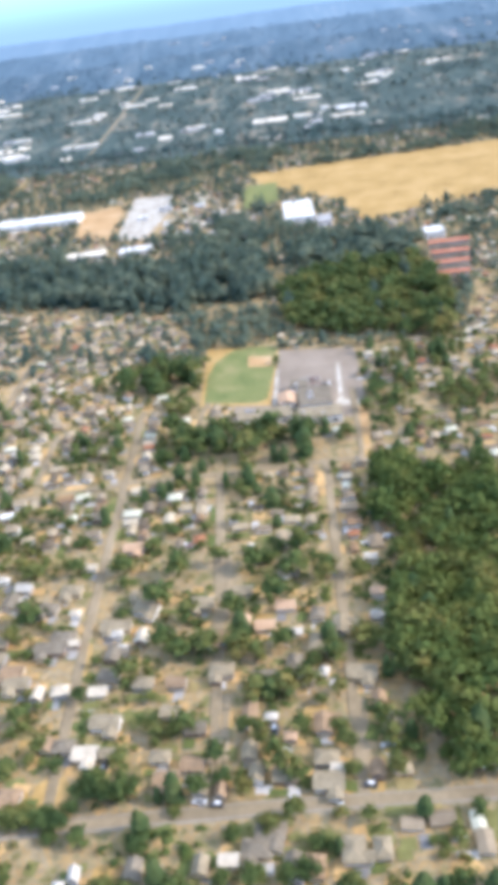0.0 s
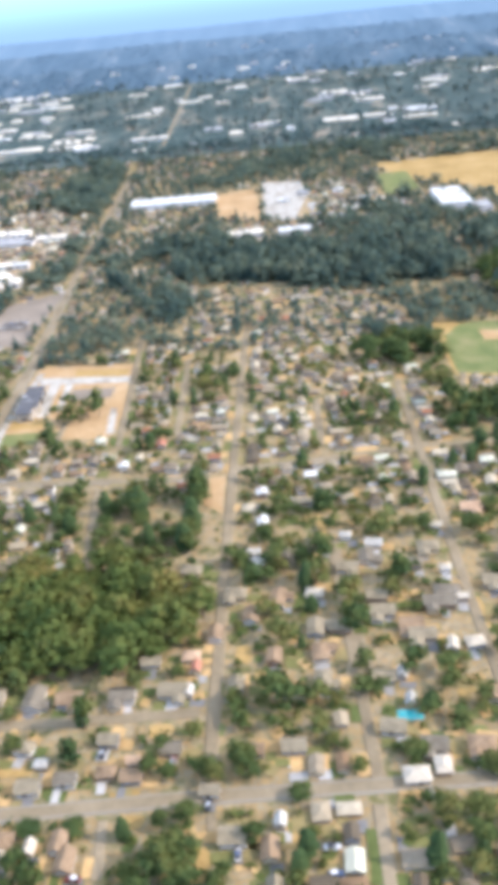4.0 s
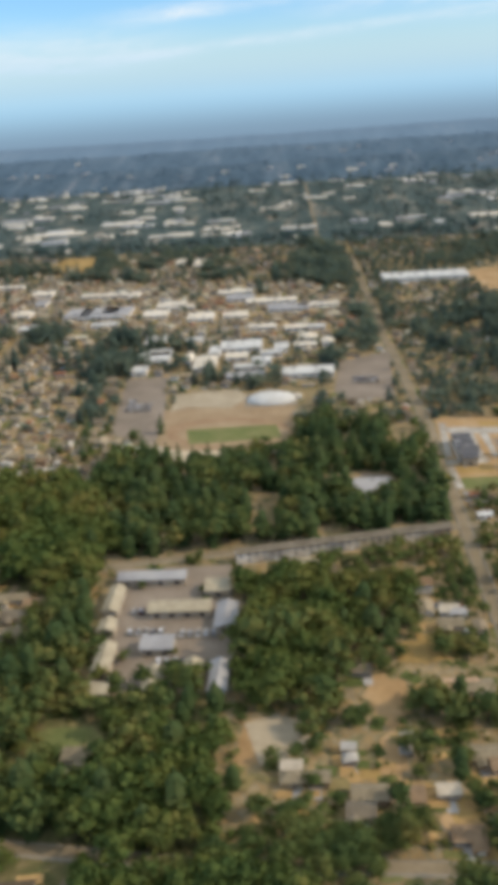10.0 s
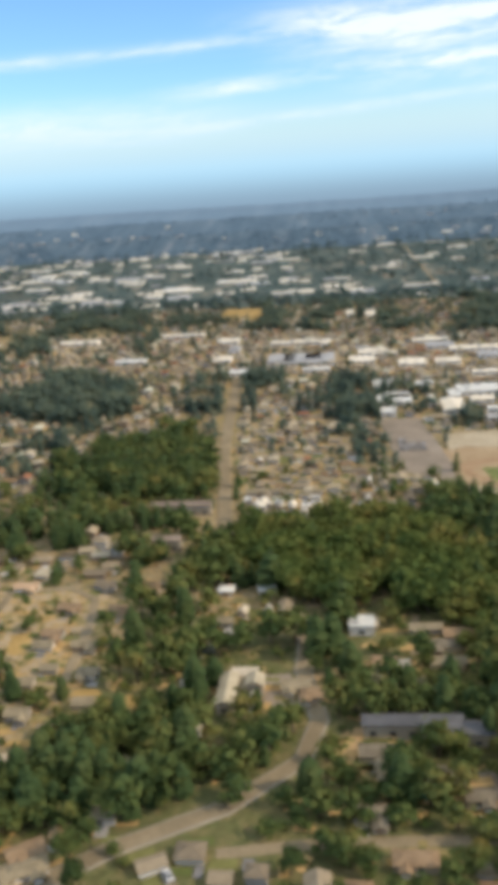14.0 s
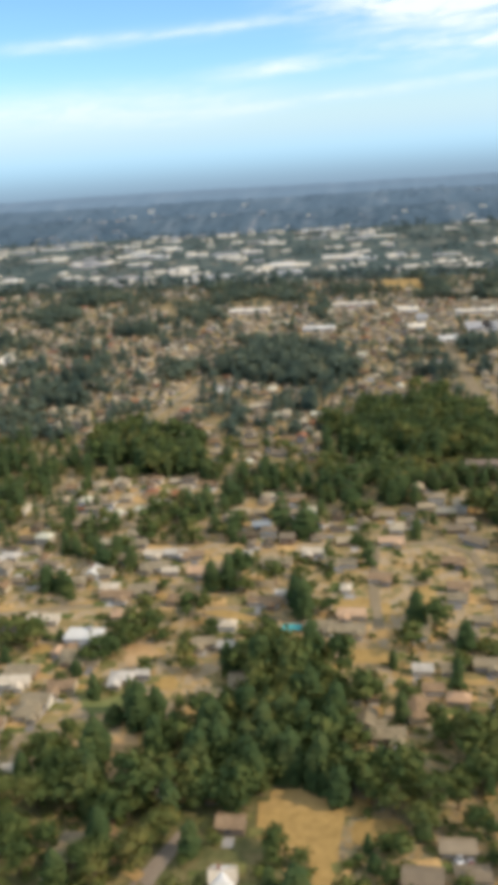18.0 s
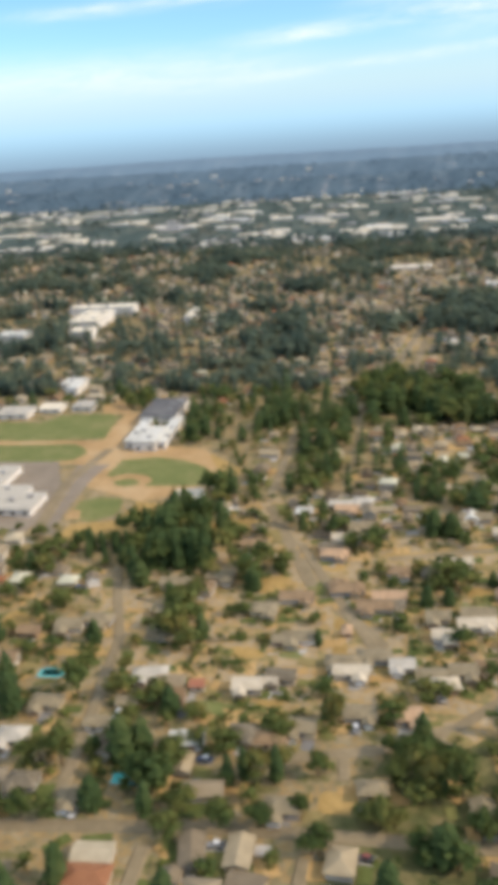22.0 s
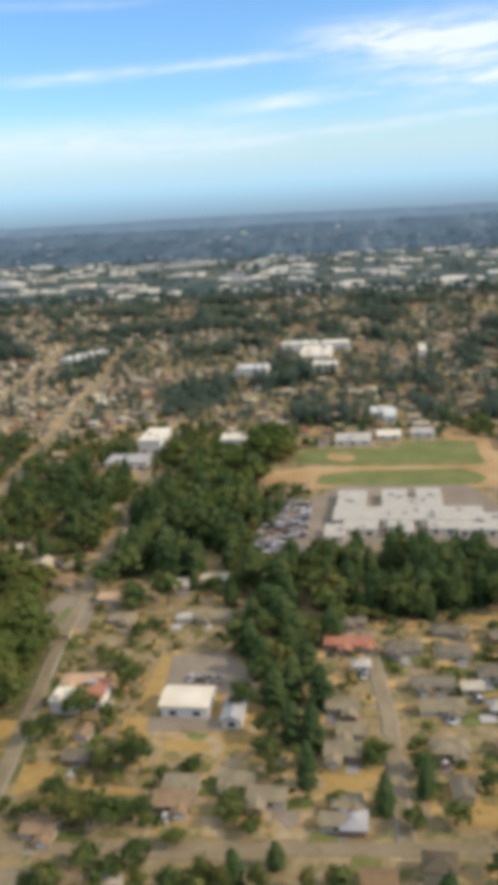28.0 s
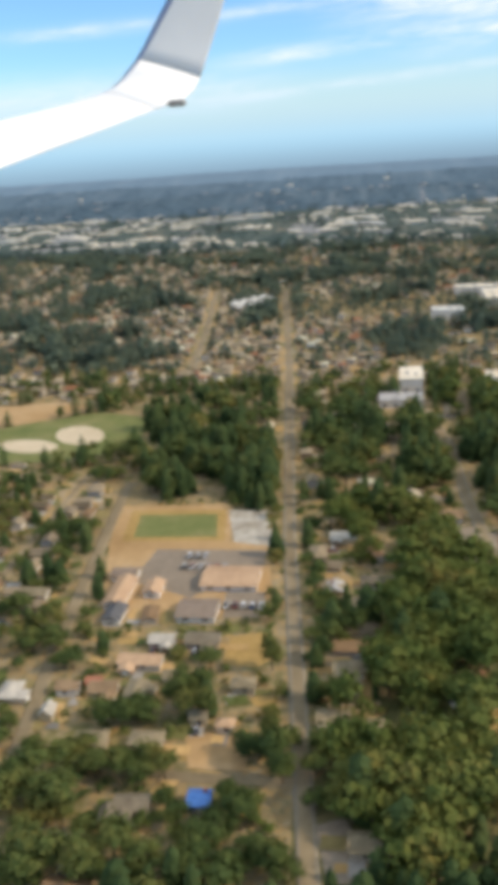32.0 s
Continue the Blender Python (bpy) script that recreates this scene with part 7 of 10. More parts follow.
garden("broad", [(-278, 439, 12.6, 11.5), (-270, 438, 12.2, 12.8), (-262, 441, 12.5, 13.1), (-256, 443, 10.9, 11.5), (-275, 457, 9.7, 10.2), (-259, 458, 9.7, 10.2), (-271, 397, 10.2, 12.2), (-267, 393, 8.5, 11.9), (-215, 405, 8.5, 8.9), (-226, 430, 7.3, 12.3), (-217, 429, 7.6, 11.1)])
garden("conifer", [(-203, 449, 6.1, 14.3), (-215, 451, 6.3, 13.2)])
garden("broad", [(-469, 304, 4.1, 4.8), (-468, 291, 4.0, 4.6), (-458, 299, 4.6, 4.8), (-449, 303, 4.6, 4.4), (-440, 302, 4.4, 4.2), (-458, 272, 5.3, 5.5), (-444, 269, 8.4, 7.7), (-437, 259, 10.0, 9.5), (-431, 256, 10.0, 9.5), (-425, 261, 6.0, 6.3), (-449, 247, 7.6, 7.0), (-459, 259, 5.3, 5.5), (-434, 294, 4.4, 4.2), (-431, 310, 4.6, 4.8), (-422, 297, 4.4, 5.1), (-477, 284, 6.6, 9.2), (-475, 266, 6.0, 8.4), (-460, 325, 4.8, 4.5), (-445, 330, 6.0, 4.5), (-433, 319, 4.3, 4.5), (-464, 269, 3.8, 4.4), (-456, 307, 3.5, 3.6), (-440, 275, 4.2, 4.4)])
homes("white", [(-597, 462, 85, 4.8), (-590, 461, 85, 4.6), (-583, 458, 85, 4.6), (-576, 454, 85, 4.5), (-569, 449, 86, 4.5), (-562, 447, 85, 4.5), (-543, 447, 86, 4.5), (-537, 455, 85, 4.5), (-533, 468, 85, 4.6), (-532, 496, 84, 4.8), (-602, 540, 84, 5.5), (-563, 470, -4, 5.4)])
homes("grey", [(-601, 481, -4, 7.0), (-595, 482, -4, 7.0), (-588, 483, -4, 7.0), (-579, 479, -4, 6.8), (-570, 475, -4, 6.8), (-562, 479, -4, 6.8), (-551, 469, -4, 6.6), (-543, 478, -4, 6.8), (-539, 497, -5, 6.8), (-557, 498, -5, 7.0), (-571, 500, -5, 7.2), (-582, 506, -5, 7.2), (-594, 512, -5, 7.4), (-544, 518, -5, 7.2), (-555, 524, -5, 7.2), (-567, 531, -5, 7.6)])
garden("conifer", [(-592, 695, 9.5, 22.5), (-582, 665, 10.2, 26.8), (-574, 664, 10.0, 28.7), (-566, 671, 10.0, 26.3), (-558, 678, 9.3, 24.4), (-542, 616, 8.5, 20.0), (-532, 574, 8.6, 20.6), (-527, 538, 8.2, 23.4), (-522, 505, 7.8, 22.2), (-536, 645, 8.9, 18.7), (-600, 724, 9.1, 21.2), (-522, 1103, 11.7, 23.0)])
wood("dark", [(-830, 750), (-804, 825), (-739, 770), (-730, 667), (-771, 651), (-817, 677)])
wood("dark", [(-731, 534), (-703, 585), (-671, 618), (-629, 578), (-627, 505), (-638, 473), (-693, 482), (-724, 489)])
wood("dark", [(-894, 521), (-862, 534), (-820, 508), (-803, 453), (-841, 465), (-877, 474)])
homes("white", [(-828, 651, -6, 11.8)])
road([(-856, 550), (-849, 629), (-845, 663)], 6)
garden("conifer", [(-756, 527, 6.7, 19.5), (-741, 427, 5.6, 19.5), (-777, 436, 5.8, 20.2), (-784, 464, 6.1, 21.4), (-702, 560, 6.9, 20.1), (-662, 645, 7.8, 22.7), (-692, 666, 8.0, 20.9), (-888, 690, 9.2, 27.0), (-903, 673, 9.0, 21.1), (-945, 697, 9.6, 28.0), (-860, 770, 10.2, 20.8), (-946, 643, 9.0, 26.4), (-837, 616, 9.1, 21.4), (-752, 592, 7.4, 21.6), (-722, 418, 6.0, 15.8), (-734, 453, 5.8, 16.8)])
garden("conifer", [(-962, 534, 6.4, 21.0), (-945, 485, 5.8, 18.9), (-931, 463, 6.1, 17.9), (-912, 406, 5.4, 15.8), (-898, 375, 5.6, 17.7), (-894, 383, 5.8, 18.3), (-883, 390, 5.2, 18.3), (-874, 383, 5.0, 17.7), (-891, 442, 5.1, 16.8), (-895, 559, 6.4, 16.8), (-923, 658, 7.4, 19.4), (-923, 533, 6.2, 20.5), (-992, 594, 7.2, 23.7), (-1014, 612, 7.4, 21.8), (-1053, 651, 7.9, 20.6), (-1056, 598, 7.5, 24.7), (-1112, 637, 8.0, 26.3), (-1151, 659, 8.7, 28.4), (-1163, 641, 8.3, 27.4), (-877, 654, 7.1, 20.9), (-892, 737, 6.9, 20.7), (-856, 893, 8.1, 18.3), (-927, 845, 8.1, 21.3), (-974, 747, 7.3, 19.3)])
garden("conifer", [(-968, 626, 7.2, 18.9), (-852, 399, 5.0, 14.7), (-845, 362, 5.2, 16.4), (-835, 376, 4.9, 14.2), (-960, 485, 5.8, 15.1), (-978, 485, 5.9, 17.5), (-834, 650, 6.8, 22.1), (-817, 648, 6.8, 22.1), (-801, 554, 6.5, 18.9)])
wood("dark", [(-891, 526), (-864, 547), (-824, 516), (-815, 457), (-834, 448), (-881, 479)])
patch("parking_lot", "asphalt", [(-1165, 216), (-1147, 218), (-1134, 205), (-1131, 192), (-1163, 192)])
patch("parking_lot", "asphalt", [(-1164, 178), (-1134, 179), (-1134, 172), (-1163, 171)])
patch("driveway", "asphalt", [(-1135, 141), (-1125, 144), (-1114, 142), (-1112, 133), (-1116, 131), (-1122, 139), (-1132, 137)])
garden("conifer", [(-256, 630, 8.6, 22.6), (-247, 613, 8.4, 22.0), (-221, 595, 8.0, 18.8), (-215, 614, 8.2, 19.4), (-265, 659, 8.2, 19.0), (-274, 676, 8.2, 19.0), (-235, 638, 7.8, 18.1), (-192, 719, 9.3, 24.5), (-181, 733, 9.5, 22.5), (-169, 713, 9.3, 24.3), (-153, 692, 8.9, 23.3), (-133, 704, 8.9, 23.4), (-117, 667, 8.5, 22.3), (-139, 579, 7.6, 17.9), (-93, 546, 6.5, 15.1), (-180, 588, 7.0, 16.3), (-210, 549, 6.6, 15.4), (-280, 542, 8.5, 16.2), (-293, 566, 8.0, 16.7), (-180, 485, 6.0, 12.3), (-91, 525, 6.7, 17.6), (-141, 445, 5.5, 12.8)])
garden("broad", [(-387, 222, 7.2, 6.6), (-394, 217, 6.8, 6.3), (-401, 215, 7.2, 6.6), (-407, 230, 6.3, 5.7), (-379, 244, 6.7, 6.0)])
garden("broad", [(-1143, 221, 12.6, 13.2), (-1130, 210, 12.0, 12.6), (-1129, 196, 12.0, 12.6), (-1141, 206, 12.7, 13.3), (-1135, 182, 9.6, 12.0), (-1125, 168, 9.1, 11.4), (-1123, 155, 8.6, 10.8), (-1138, 166, 7.2, 7.6), (-1144, 169, 7.2, 5.7), (-1084, 133, 7.1, 7.4), (-1130, 133, 9.7, 6.8), (-1135, 229, 11.0, 11.6), (-1135, 243, 11.0, 13.9), (-1189, 250, 14.4, 12.6), (-1176, 255, 14.4, 15.1), (-1205, 270, 15.6, 13.7), (-1199, 281, 16.2, 14.2)])
patch("dirt_track", "sand", [(-367, 256), (-357, 257), (-355, 254), (-356, 238), (-362, 235), (-364, 242), (-371, 247)])
patch("dirt_track", "sand", [(-364, 229), (-359, 229), (-361, 215), (-362, 204), (-365, 204), (-364, 219)])
patch("bare_lot", "pale_soil", [(-411, 235), (-400, 239), (-391, 235), (-388, 227), (-395, 219), (-405, 214)])
patch("dry_lot", "dry", [(-351, 199), (-342, 201), (-340, 191), (-338, 177), (-353, 177), (-348, 187)])
patch("dry_lot", "dry", [(-348, 285), (-340, 283), (-338, 268), (-347, 265)])
homes("tan", [(-337, 250, -2, 14.0)])
homes("brown", [(-361, 199, -2, 9.9), (-313, 219, -2, 5.7)])
garden("broad", [(-395, 274, 19.8, 20.8), (-379, 258, 17.6, 18.5), (-408, 271, 19.8, 20.8), (-385, 245, 14.7, 13.2), (-348, 237, 12.0, 12.6), (-346, 243, 10.0, 10.5), (-341, 213, 5.4, 7.6), (-326, 213, 5.4, 6.6), (-333, 198, 5.9, 8.0), (-329, 177, 7.2, 10.1), (-390, 184, 15.3, 8.9), (-376, 180, 14.4, 8.4), (-366, 181, 10.2, 7.2), (-395, 188, 10.2, 7.2), (-348, 165, 12.8, 11.8), (-372, 164, 14.4, 11.8), (-383, 162, 13.5, 12.6), (-385, 153, 9.0, 9.5), (-323, 147, 4.5, 6.3), (-307, 226, 11.4, 12.0), (-301, 228, 9.5, 12.0), (-307, 168, 3.8, 4.7), (-290, 225, 7.6, 10.0)])
patch("dirt_path", "sand", [(-559, 286), (-555, 286), (-555, 255), (-558, 255)])
patch("dirt_path", "sand", [(-544, 252), (-539, 252), (-547, 225), (-550, 225)])
patch("parking_lot", "asphalt", [(-591, 283), (-568, 286), (-562, 266), (-583, 263)])
patch("parking_lot", "asphalt", [(-518, 227), (-498, 230), (-492, 203), (-505, 203), (-515, 218)])
garden("broad", [(-607, 337, 13.0, 13.7), (-622, 343, 13.5, 14.2), (-608, 300, 14.4, 15.1), (-611, 288, 13.8, 14.5), (-550, 321, 14.4, 15.1), (-530, 275, 13.2, 13.9), (-540, 270, 12.6, 13.2), (-514, 254, 9.5, 8.0), (-492, 233, 10.8, 13.2), (-481, 251, 11.4, 14.0), (-481, 236, 9.0, 11.3), (-505, 200, 9.6, 10.1), (-492, 201, 11.2, 11.8), (-482, 207, 9.6, 10.1), (-479, 194, 11.2, 11.8), (-547, 190, 11.2, 10.1), (-498, 188, 10.5, 9.5), (-463, 201, 11.2, 11.8), (-451, 215, 11.2, 11.8), (-443, 228, 11.9, 12.5), (-444, 206, 11.2, 11.8), (-452, 236, 10.8, 11.3), (-442, 244, 11.4, 12.0), (-468, 248, 11.4, 10.0)])
garden("broad", [(-569, 200, 8.5, 5.4), (-534, 214, 8.5, 8.9), (-581, 214, 11.4, 10.0)])
garden("conifer", [(-492, 244, 7.6, 18.0), (-488, 238, 7.6, 18.0), (-481, 309, 7.9, 18.5), (-483, 288, 7.6, 17.6), (-477, 256, 7.6, 16.0), (-503, 221, 6.1, 12.5), (-470, 188, 7.5, 14.2), (-451, 192, 7.5, 14.2)])
patch("dry_lot", "sand", [(-791, 211), (-781, 215), (-777, 202), (-776, 190), (-783, 190)])
patch("dry_lot", "dry", [(-737, 185), (-727, 186), (-725, 177), (-730, 170), (-736, 171)])
patch("dry_lot", "dry", [(-716, 180), (-712, 182), (-715, 153), (-720, 157), (-721, 169)])
patch("dry_lot", "sand", [(-804, 268), (-791, 269), (-783, 261), (-795, 253)])
patch("dry_lot", "green", [(-808, 234), (-788, 237), (-787, 227), (-800, 223)])
patch("dry_lot", "sand", [(-784, 174), (-771, 172), (-770, 165), (-782, 166)])
homes("cream", [(-742, 155, 5, 7.0)])
homes("tan", [(-824, 193, 3, 6.3), (-749, 189, 4, 5.1), (-764, 186, 4, 5.6)])
homes("grey", [(-775, 224, 3, 8.6), (-761, 234, 3, 7.6), (-820, 228, 3, 10.0)])
homes("brown", [(-820, 261, 92, 6.3), (-869, 249, 3, 13.2)])
garden("conifer", [(-783, 221, 7.6, 15.0), (-782, 216, 6.5, 11.4), (-790, 220, 7.6, 8.0), (-733, 291, 11.0, 20.8), (-737, 299, 8.8, 18.5)])
garden("broad", [(-752, 250, 13.3, 14.0), (-742, 262, 14.0, 16.8), (-736, 251, 14.0, 16.8), (-728, 252, 13.3, 16.0), (-744, 234, 12.7, 15.2), (-733, 231, 14.4, 15.1), (-751, 218, 12.6, 15.1), (-740, 213, 13.6, 14.3), (-731, 211, 13.7, 14.4), (-723, 208, 11.9, 14.3), (-757, 209, 11.9, 12.5), (-764, 205, 12.6, 13.3), (-770, 200, 11.9, 12.5), (-803, 197, 12.6, 13.3), (-796, 188, 13.6, 14.3), (-788, 183, 12.8, 13.5), (-801, 178, 12.8, 13.5), (-810, 175, 13.6, 14.3), (-816, 174, 11.9, 14.3), (-811, 161, 12.9, 11.9), (-800, 160, 12.0, 12.6), (-776, 154, 11.3, 11.9), (-766, 159, 12.0, 12.6), (-761, 169, 10.6, 11.1)])
garden("broad", [(-754, 181, 10.5, 11.0), (-749, 186, 9.6, 11.8), (-741, 182, 11.3, 13.5), (-719, 193, 10.6, 14.3), (-727, 192, 11.3, 13.5), (-730, 166, 8.4, 8.8), (-725, 168, 9.1, 9.5), (-845, 165, 11.9, 10.7), (-832, 145, 10.5, 9.5), (-822, 146, 10.6, 9.5), (-799, 276, 15.4, 11.6), (-843, 269, 13.8, 12.1), (-835, 265, 11.0, 9.2), (-872, 295, 10.0, 10.5), (-807, 259, 13.2, 9.2), (-772, 213, 9.1, 11.4)])
patch("gravel_path", "pale_sand", [(-483, 496), (-472, 486), (-451, 481), (-410, 481), (-387, 483), (-385, 477), (-410, 475), (-433, 472), (-456, 466), (-472, 473)])
patch("bare_ground", "pale_soil", [(-478, 591), (-458, 595), (-434, 598), (-425, 577), (-436, 558), (-467, 563), (-477, 555)])
garden("conifer", [(-961, 489, 5.9, 17.5), (-955, 501, 6.1, 20.0), (-936, 513, 6.8, 23.9), (-940, 467, 5.6, 16.5), (-918, 437, 5.9, 17.3), (-908, 456, 6.1, 17.9), (-893, 437, 6.4, 20.2), (-882, 410, 6.0, 18.9), (-871, 394, 5.8, 18.3), (-861, 386, 5.8, 18.3), (-896, 402, 5.4, 15.8), (-902, 378, 5.8, 16.8), (-886, 357, 5.4, 17.0), (-853, 351, 5.2, 16.4), (-846, 372, 5.6, 17.6), (-878, 456, 5.3, 17.3), (-895, 488, 5.8, 18.9), (-773, 496, 6.6, 20.8), (-813, 455, 6.2, 19.5), (-783, 436, 6.0, 18.9), (-856, 522, 7.4, 23.3), (-1007, 601, 7.2, 21.3), (-984, 599, 7.2, 21.3), (-1035, 620, 7.5, 24.8)])
garden("conifer", [(-1053, 604, 7.5, 24.8), (-1093, 661, 8.3, 24.6), (-1117, 644, 8.3, 24.6), (-1121, 609, 7.9, 23.2), (-971, 689, 8.0, 23.7), (-947, 686, 7.9, 20.7), (-908, 644, 7.2, 19.0)])
garden("broad", [(-945, 345, 16.2, 17.0), (-952, 351, 14.5, 15.2), (-850, 317, 10.0, 10.5), (-799, 294, 11.0, 9.2), (-835, 302, 9.2, 7.3), (-888, 310, 10.0, 10.5), (-911, 319, 7.8, 8.2)])
homes("tan", [(-885, 334, 1, 10.4), (-887, 289, 2, 11.5), (-783, 328, 2, 9.6)])
garden("broad", [(-946, 192, 11.6, 9.5), (-934, 191, 10.9, 8.4), (-938, 169, 11.6, 9.5), (-922, 162, 10.3, 9.7), (-926, 154, 10.3, 9.6), (-917, 171, 7.2, 6.3), (-904, 140, 9.6, 10.1), (-917, 135, 9.6, 9.0), (-915, 145, 9.2, 8.5), (-864, 144, 9.1, 9.5), (-854, 165, 12.8, 12.3), (-860, 160, 8.6, 9.1), (-881, 161, 8.0, 8.4), (-880, 134, 8.0, 7.4), (-854, 137, 8.0, 7.4), (-882, 197, 9.0, 8.0), (-852, 198, 8.6, 7.5), (-940, 225, 11.4, 13.5), (-930, 218, 10.0, 10.6), (-935, 271, 9.7, 8.5), (-914, 266, 8.1, 6.8), (-824, 164, 8.6, 9.0), (-817, 151, 9.0, 8.4)])
garden("conifer", [(-901, 158, 4.0, 13.1), (-892, 158, 4.5, 14.4), (-905, 156, 4.0, 12.0), (-881, 186, 3.8, 9.0)])
garden("broad", [(-1337, 103, 13.5, 12.6), (-1330, 108, 11.2, 10.3), (-1340, 95, 13.5, 12.6), (-1328, 94, 14.0, 13.3), (-1309, 81, 13.0, 11.0), (-1326, 75, 14.3, 12.3), (-1314, 75, 13.2, 11.4), (-1301, 77, 10.8, 10.1), (-1314, 110, 9.1, 7.9), (-1308, 111, 9.0, 9.5), (-1327, 114, 9.0, 7.9), (-1326, 129, 11.2, 8.4), (-1318, 131, 11.2, 8.4), (-1305, 138, 11.2, 13.5), (-1300, 139, 9.6, 13.5), (-1308, 137, 8.0, 10.1), (-1277, 114, 11.2, 13.3), (-1284, 118, 10.5, 7.9), (-1279, 124, 6.0, 9.5), (-1282, 92, 10.4, 11.0), (-1289, 84, 10.4, 9.6), (-1273, 79, 8.4, 11.4), (-1291, 77, 8.5, 8.9), (-1351, 121, 6.4, 10.1)])
garden("broad", [(-1348, 155, 9.0, 7.6), (-1268, 142, 6.4, 6.7), (-1262, 140, 8.0, 10.1)])
patch("sandy_lot", "sand", [(-1305, 133), (-1299, 112), (-1284, 112), (-1285, 127)])

# ---- streets ----
YARD_Z = LEVEL[0] + 0.004   # lawns and driveways lie between the open ground and the streets
LEVEL[0] += 0.08
road([(188, 177), (-17, 180), (-192, 178), (-322, 173), (-425, 177), (-512, 188)], 5.2, walks=True)
road([(-316, 211), (-188, 212)], 5)
road([(-320, 94), (-316, 188), (-314, 350), (-312, 500), (-318, 750), (-320, 1125)], 6.5, walks=True)
road([(-184, 176), (-182, 281), (-179, 400), (-174, 562)], 5)
road([(-89, 180), (-90, 281), (-88, 459)], 4.5)
road([(-38, 180), (-38, 250), (-41, 379)], 4.5)
road([(8, 180), (9, 238), (12, 380)], 4.5)
road([(-134, 180), (-138, 300)], 4.5)
road([(-181, 370), (-95, 379), (30, 382), (33, 462)], 4.5)
road([(-481, 345), (-425, 354), (-371, 362), (-312, 373), (-191, 364)], 4.5, walks=True)
road([(-650, 164), (-615, 193), (-584, 211), (-561, 234), (-556, 256), (-563, 288), (-562, 331)], 7.5, walks=True)
road([(-612, 431), (-615, 456), (-622, 512), (-629, 568), (-636, 652), (-641, 741), (-646, 800)], 10.0)
road([(-872, 550), (-847, 712)], 4.5, walks=True)
road([(-812, 140), (-904, 140), (-1062, 128), (-1206, 118)], 5)
road([(-1202, 119), (-1125, 121)], 4.5)
road([(-950, 141), (-954, 188), (-958, 225), (-975, 275)], 4.5)
road([(-1086, 128), (-1090, 181), (-1098, 236)], 4.5, walks=True)
road([(-1034, 131), (-1042, 175)], 4)
road([(-902, 301), (-882, 254), (-866, 219)], 5)
road([(-1025, 312), (-1032, 369), (-1025, 416)], 7)
road([(-1191, 62), (-1199, 147), (-1208, 212), (-1216, 294), (-1219, 362), (-1234, 447)], 4.5, walks=True)
road([(-1262, 56), (-1272, 131), (-1288, 250), (-1299, 350), (-1321, 550), (-1362, 875)], 4.5, walks=True)
road([(-1391, 538), (-1405, 659), (-1438, 881)], 4.5, walks=True)
road([(-1341, 75), (-1355, 166), (-1366, 256), (-1372, 312)], 5)
road([(-1306, 109), (-1270, 109)], 4.5)
road([(-656, 278), (-658, 328), (-662, 350), (-677, 362), (-705, 357), (-706, 318), (-703, 282)], 5)
road([(-322, 1140), (-335, 1500), (-348, 1720), (-352, 2300), (-357, 2850)], 8)


# quiet side streets that fill the blocks between
def side_streets():
    rnd = random.Random(11)
    for k in range(78):
        x = 190 - k * 36 + rnd.uniform(-8, 8)
        y = 60.0
        while y < 430:
            span = rnd.uniform(70, 170)
            run, yy = [], y
            while yy < y + span:
                near = use_at(np.array([x - 14, x - 7, x, x + 7, x + 14]), np.full(5, yy))
                if np.any(near == 3) or near[2] in (1, 2, 4, 6, 9) or surveyed(x, yy):
                    if len(run) > 4:
                        break
                    run = []
                else:
                    run.append(yy)
                yy += 8
            if len(run) > 4 and rnd.random() < 0.75:
                road([(x, run[0]), (x + rnd.uniform(-6, 6), run[-1])], rnd.choice((3.6, 4, 4.4)), name="side_street")
            y = yy + rnd.uniform(14, 50)


side_streets()


def give_way():
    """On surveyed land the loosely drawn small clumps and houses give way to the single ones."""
    for kind, poly in list(WOODS):
        cx, cy = sum(p[0] for p in poly) / len(poly), sum(p[1] for p in poly) / len(poly)
        area = abs(sum(a[0] * c[1] - c[0] * a[1] for a, c in zip(poly, poly[1:] + poly[:1]))) / 2
        if surveyed(cx, cy) and area < 1500:
            WOODS.remove((kind, poly))
            m = inside(poly, GX, GY)
            USE[m & (USE == 1)] = 0
    COLOURED[:] = [c for c in COLOURED if c[0] == "tarp" or not surveyed(c[1], c[2])]


give_way()


# ---- trees ----
ICO = (np.array([(1, 0, 0), (-1, 0, 0), (0, 1, 0), (0, -1, 0), (0, 0, 1), (0, 0, -1)], float),
       np.array([(0, 2, 4), (2, 1, 4), (1, 3, 4), (3, 0, 4), (2, 0, 5), (1, 2, 5), (3, 1, 5), (0, 3, 5)]))   # core of a lobe


def trunk_arrays(h, r, sides=3):
    a = np.arange(sides) * 2 * np.pi / sides
    lo = np.stack([np.cos(a) * r, np.sin(a) * r, np.zeros(sides)], 1)
    hi = np.stack([np.cos(a) * r * 0.35, np.sin(a) * r * 0.35, np.full(sides, h)], 1)
    i = np.arange(sides); j = (i + 1) % sides
    return np.concatenate([lo, hi]), np.concatenate([np.stack([i, j, j + sides], 1), np.stack([i, j + sides, i + sides], 1)])


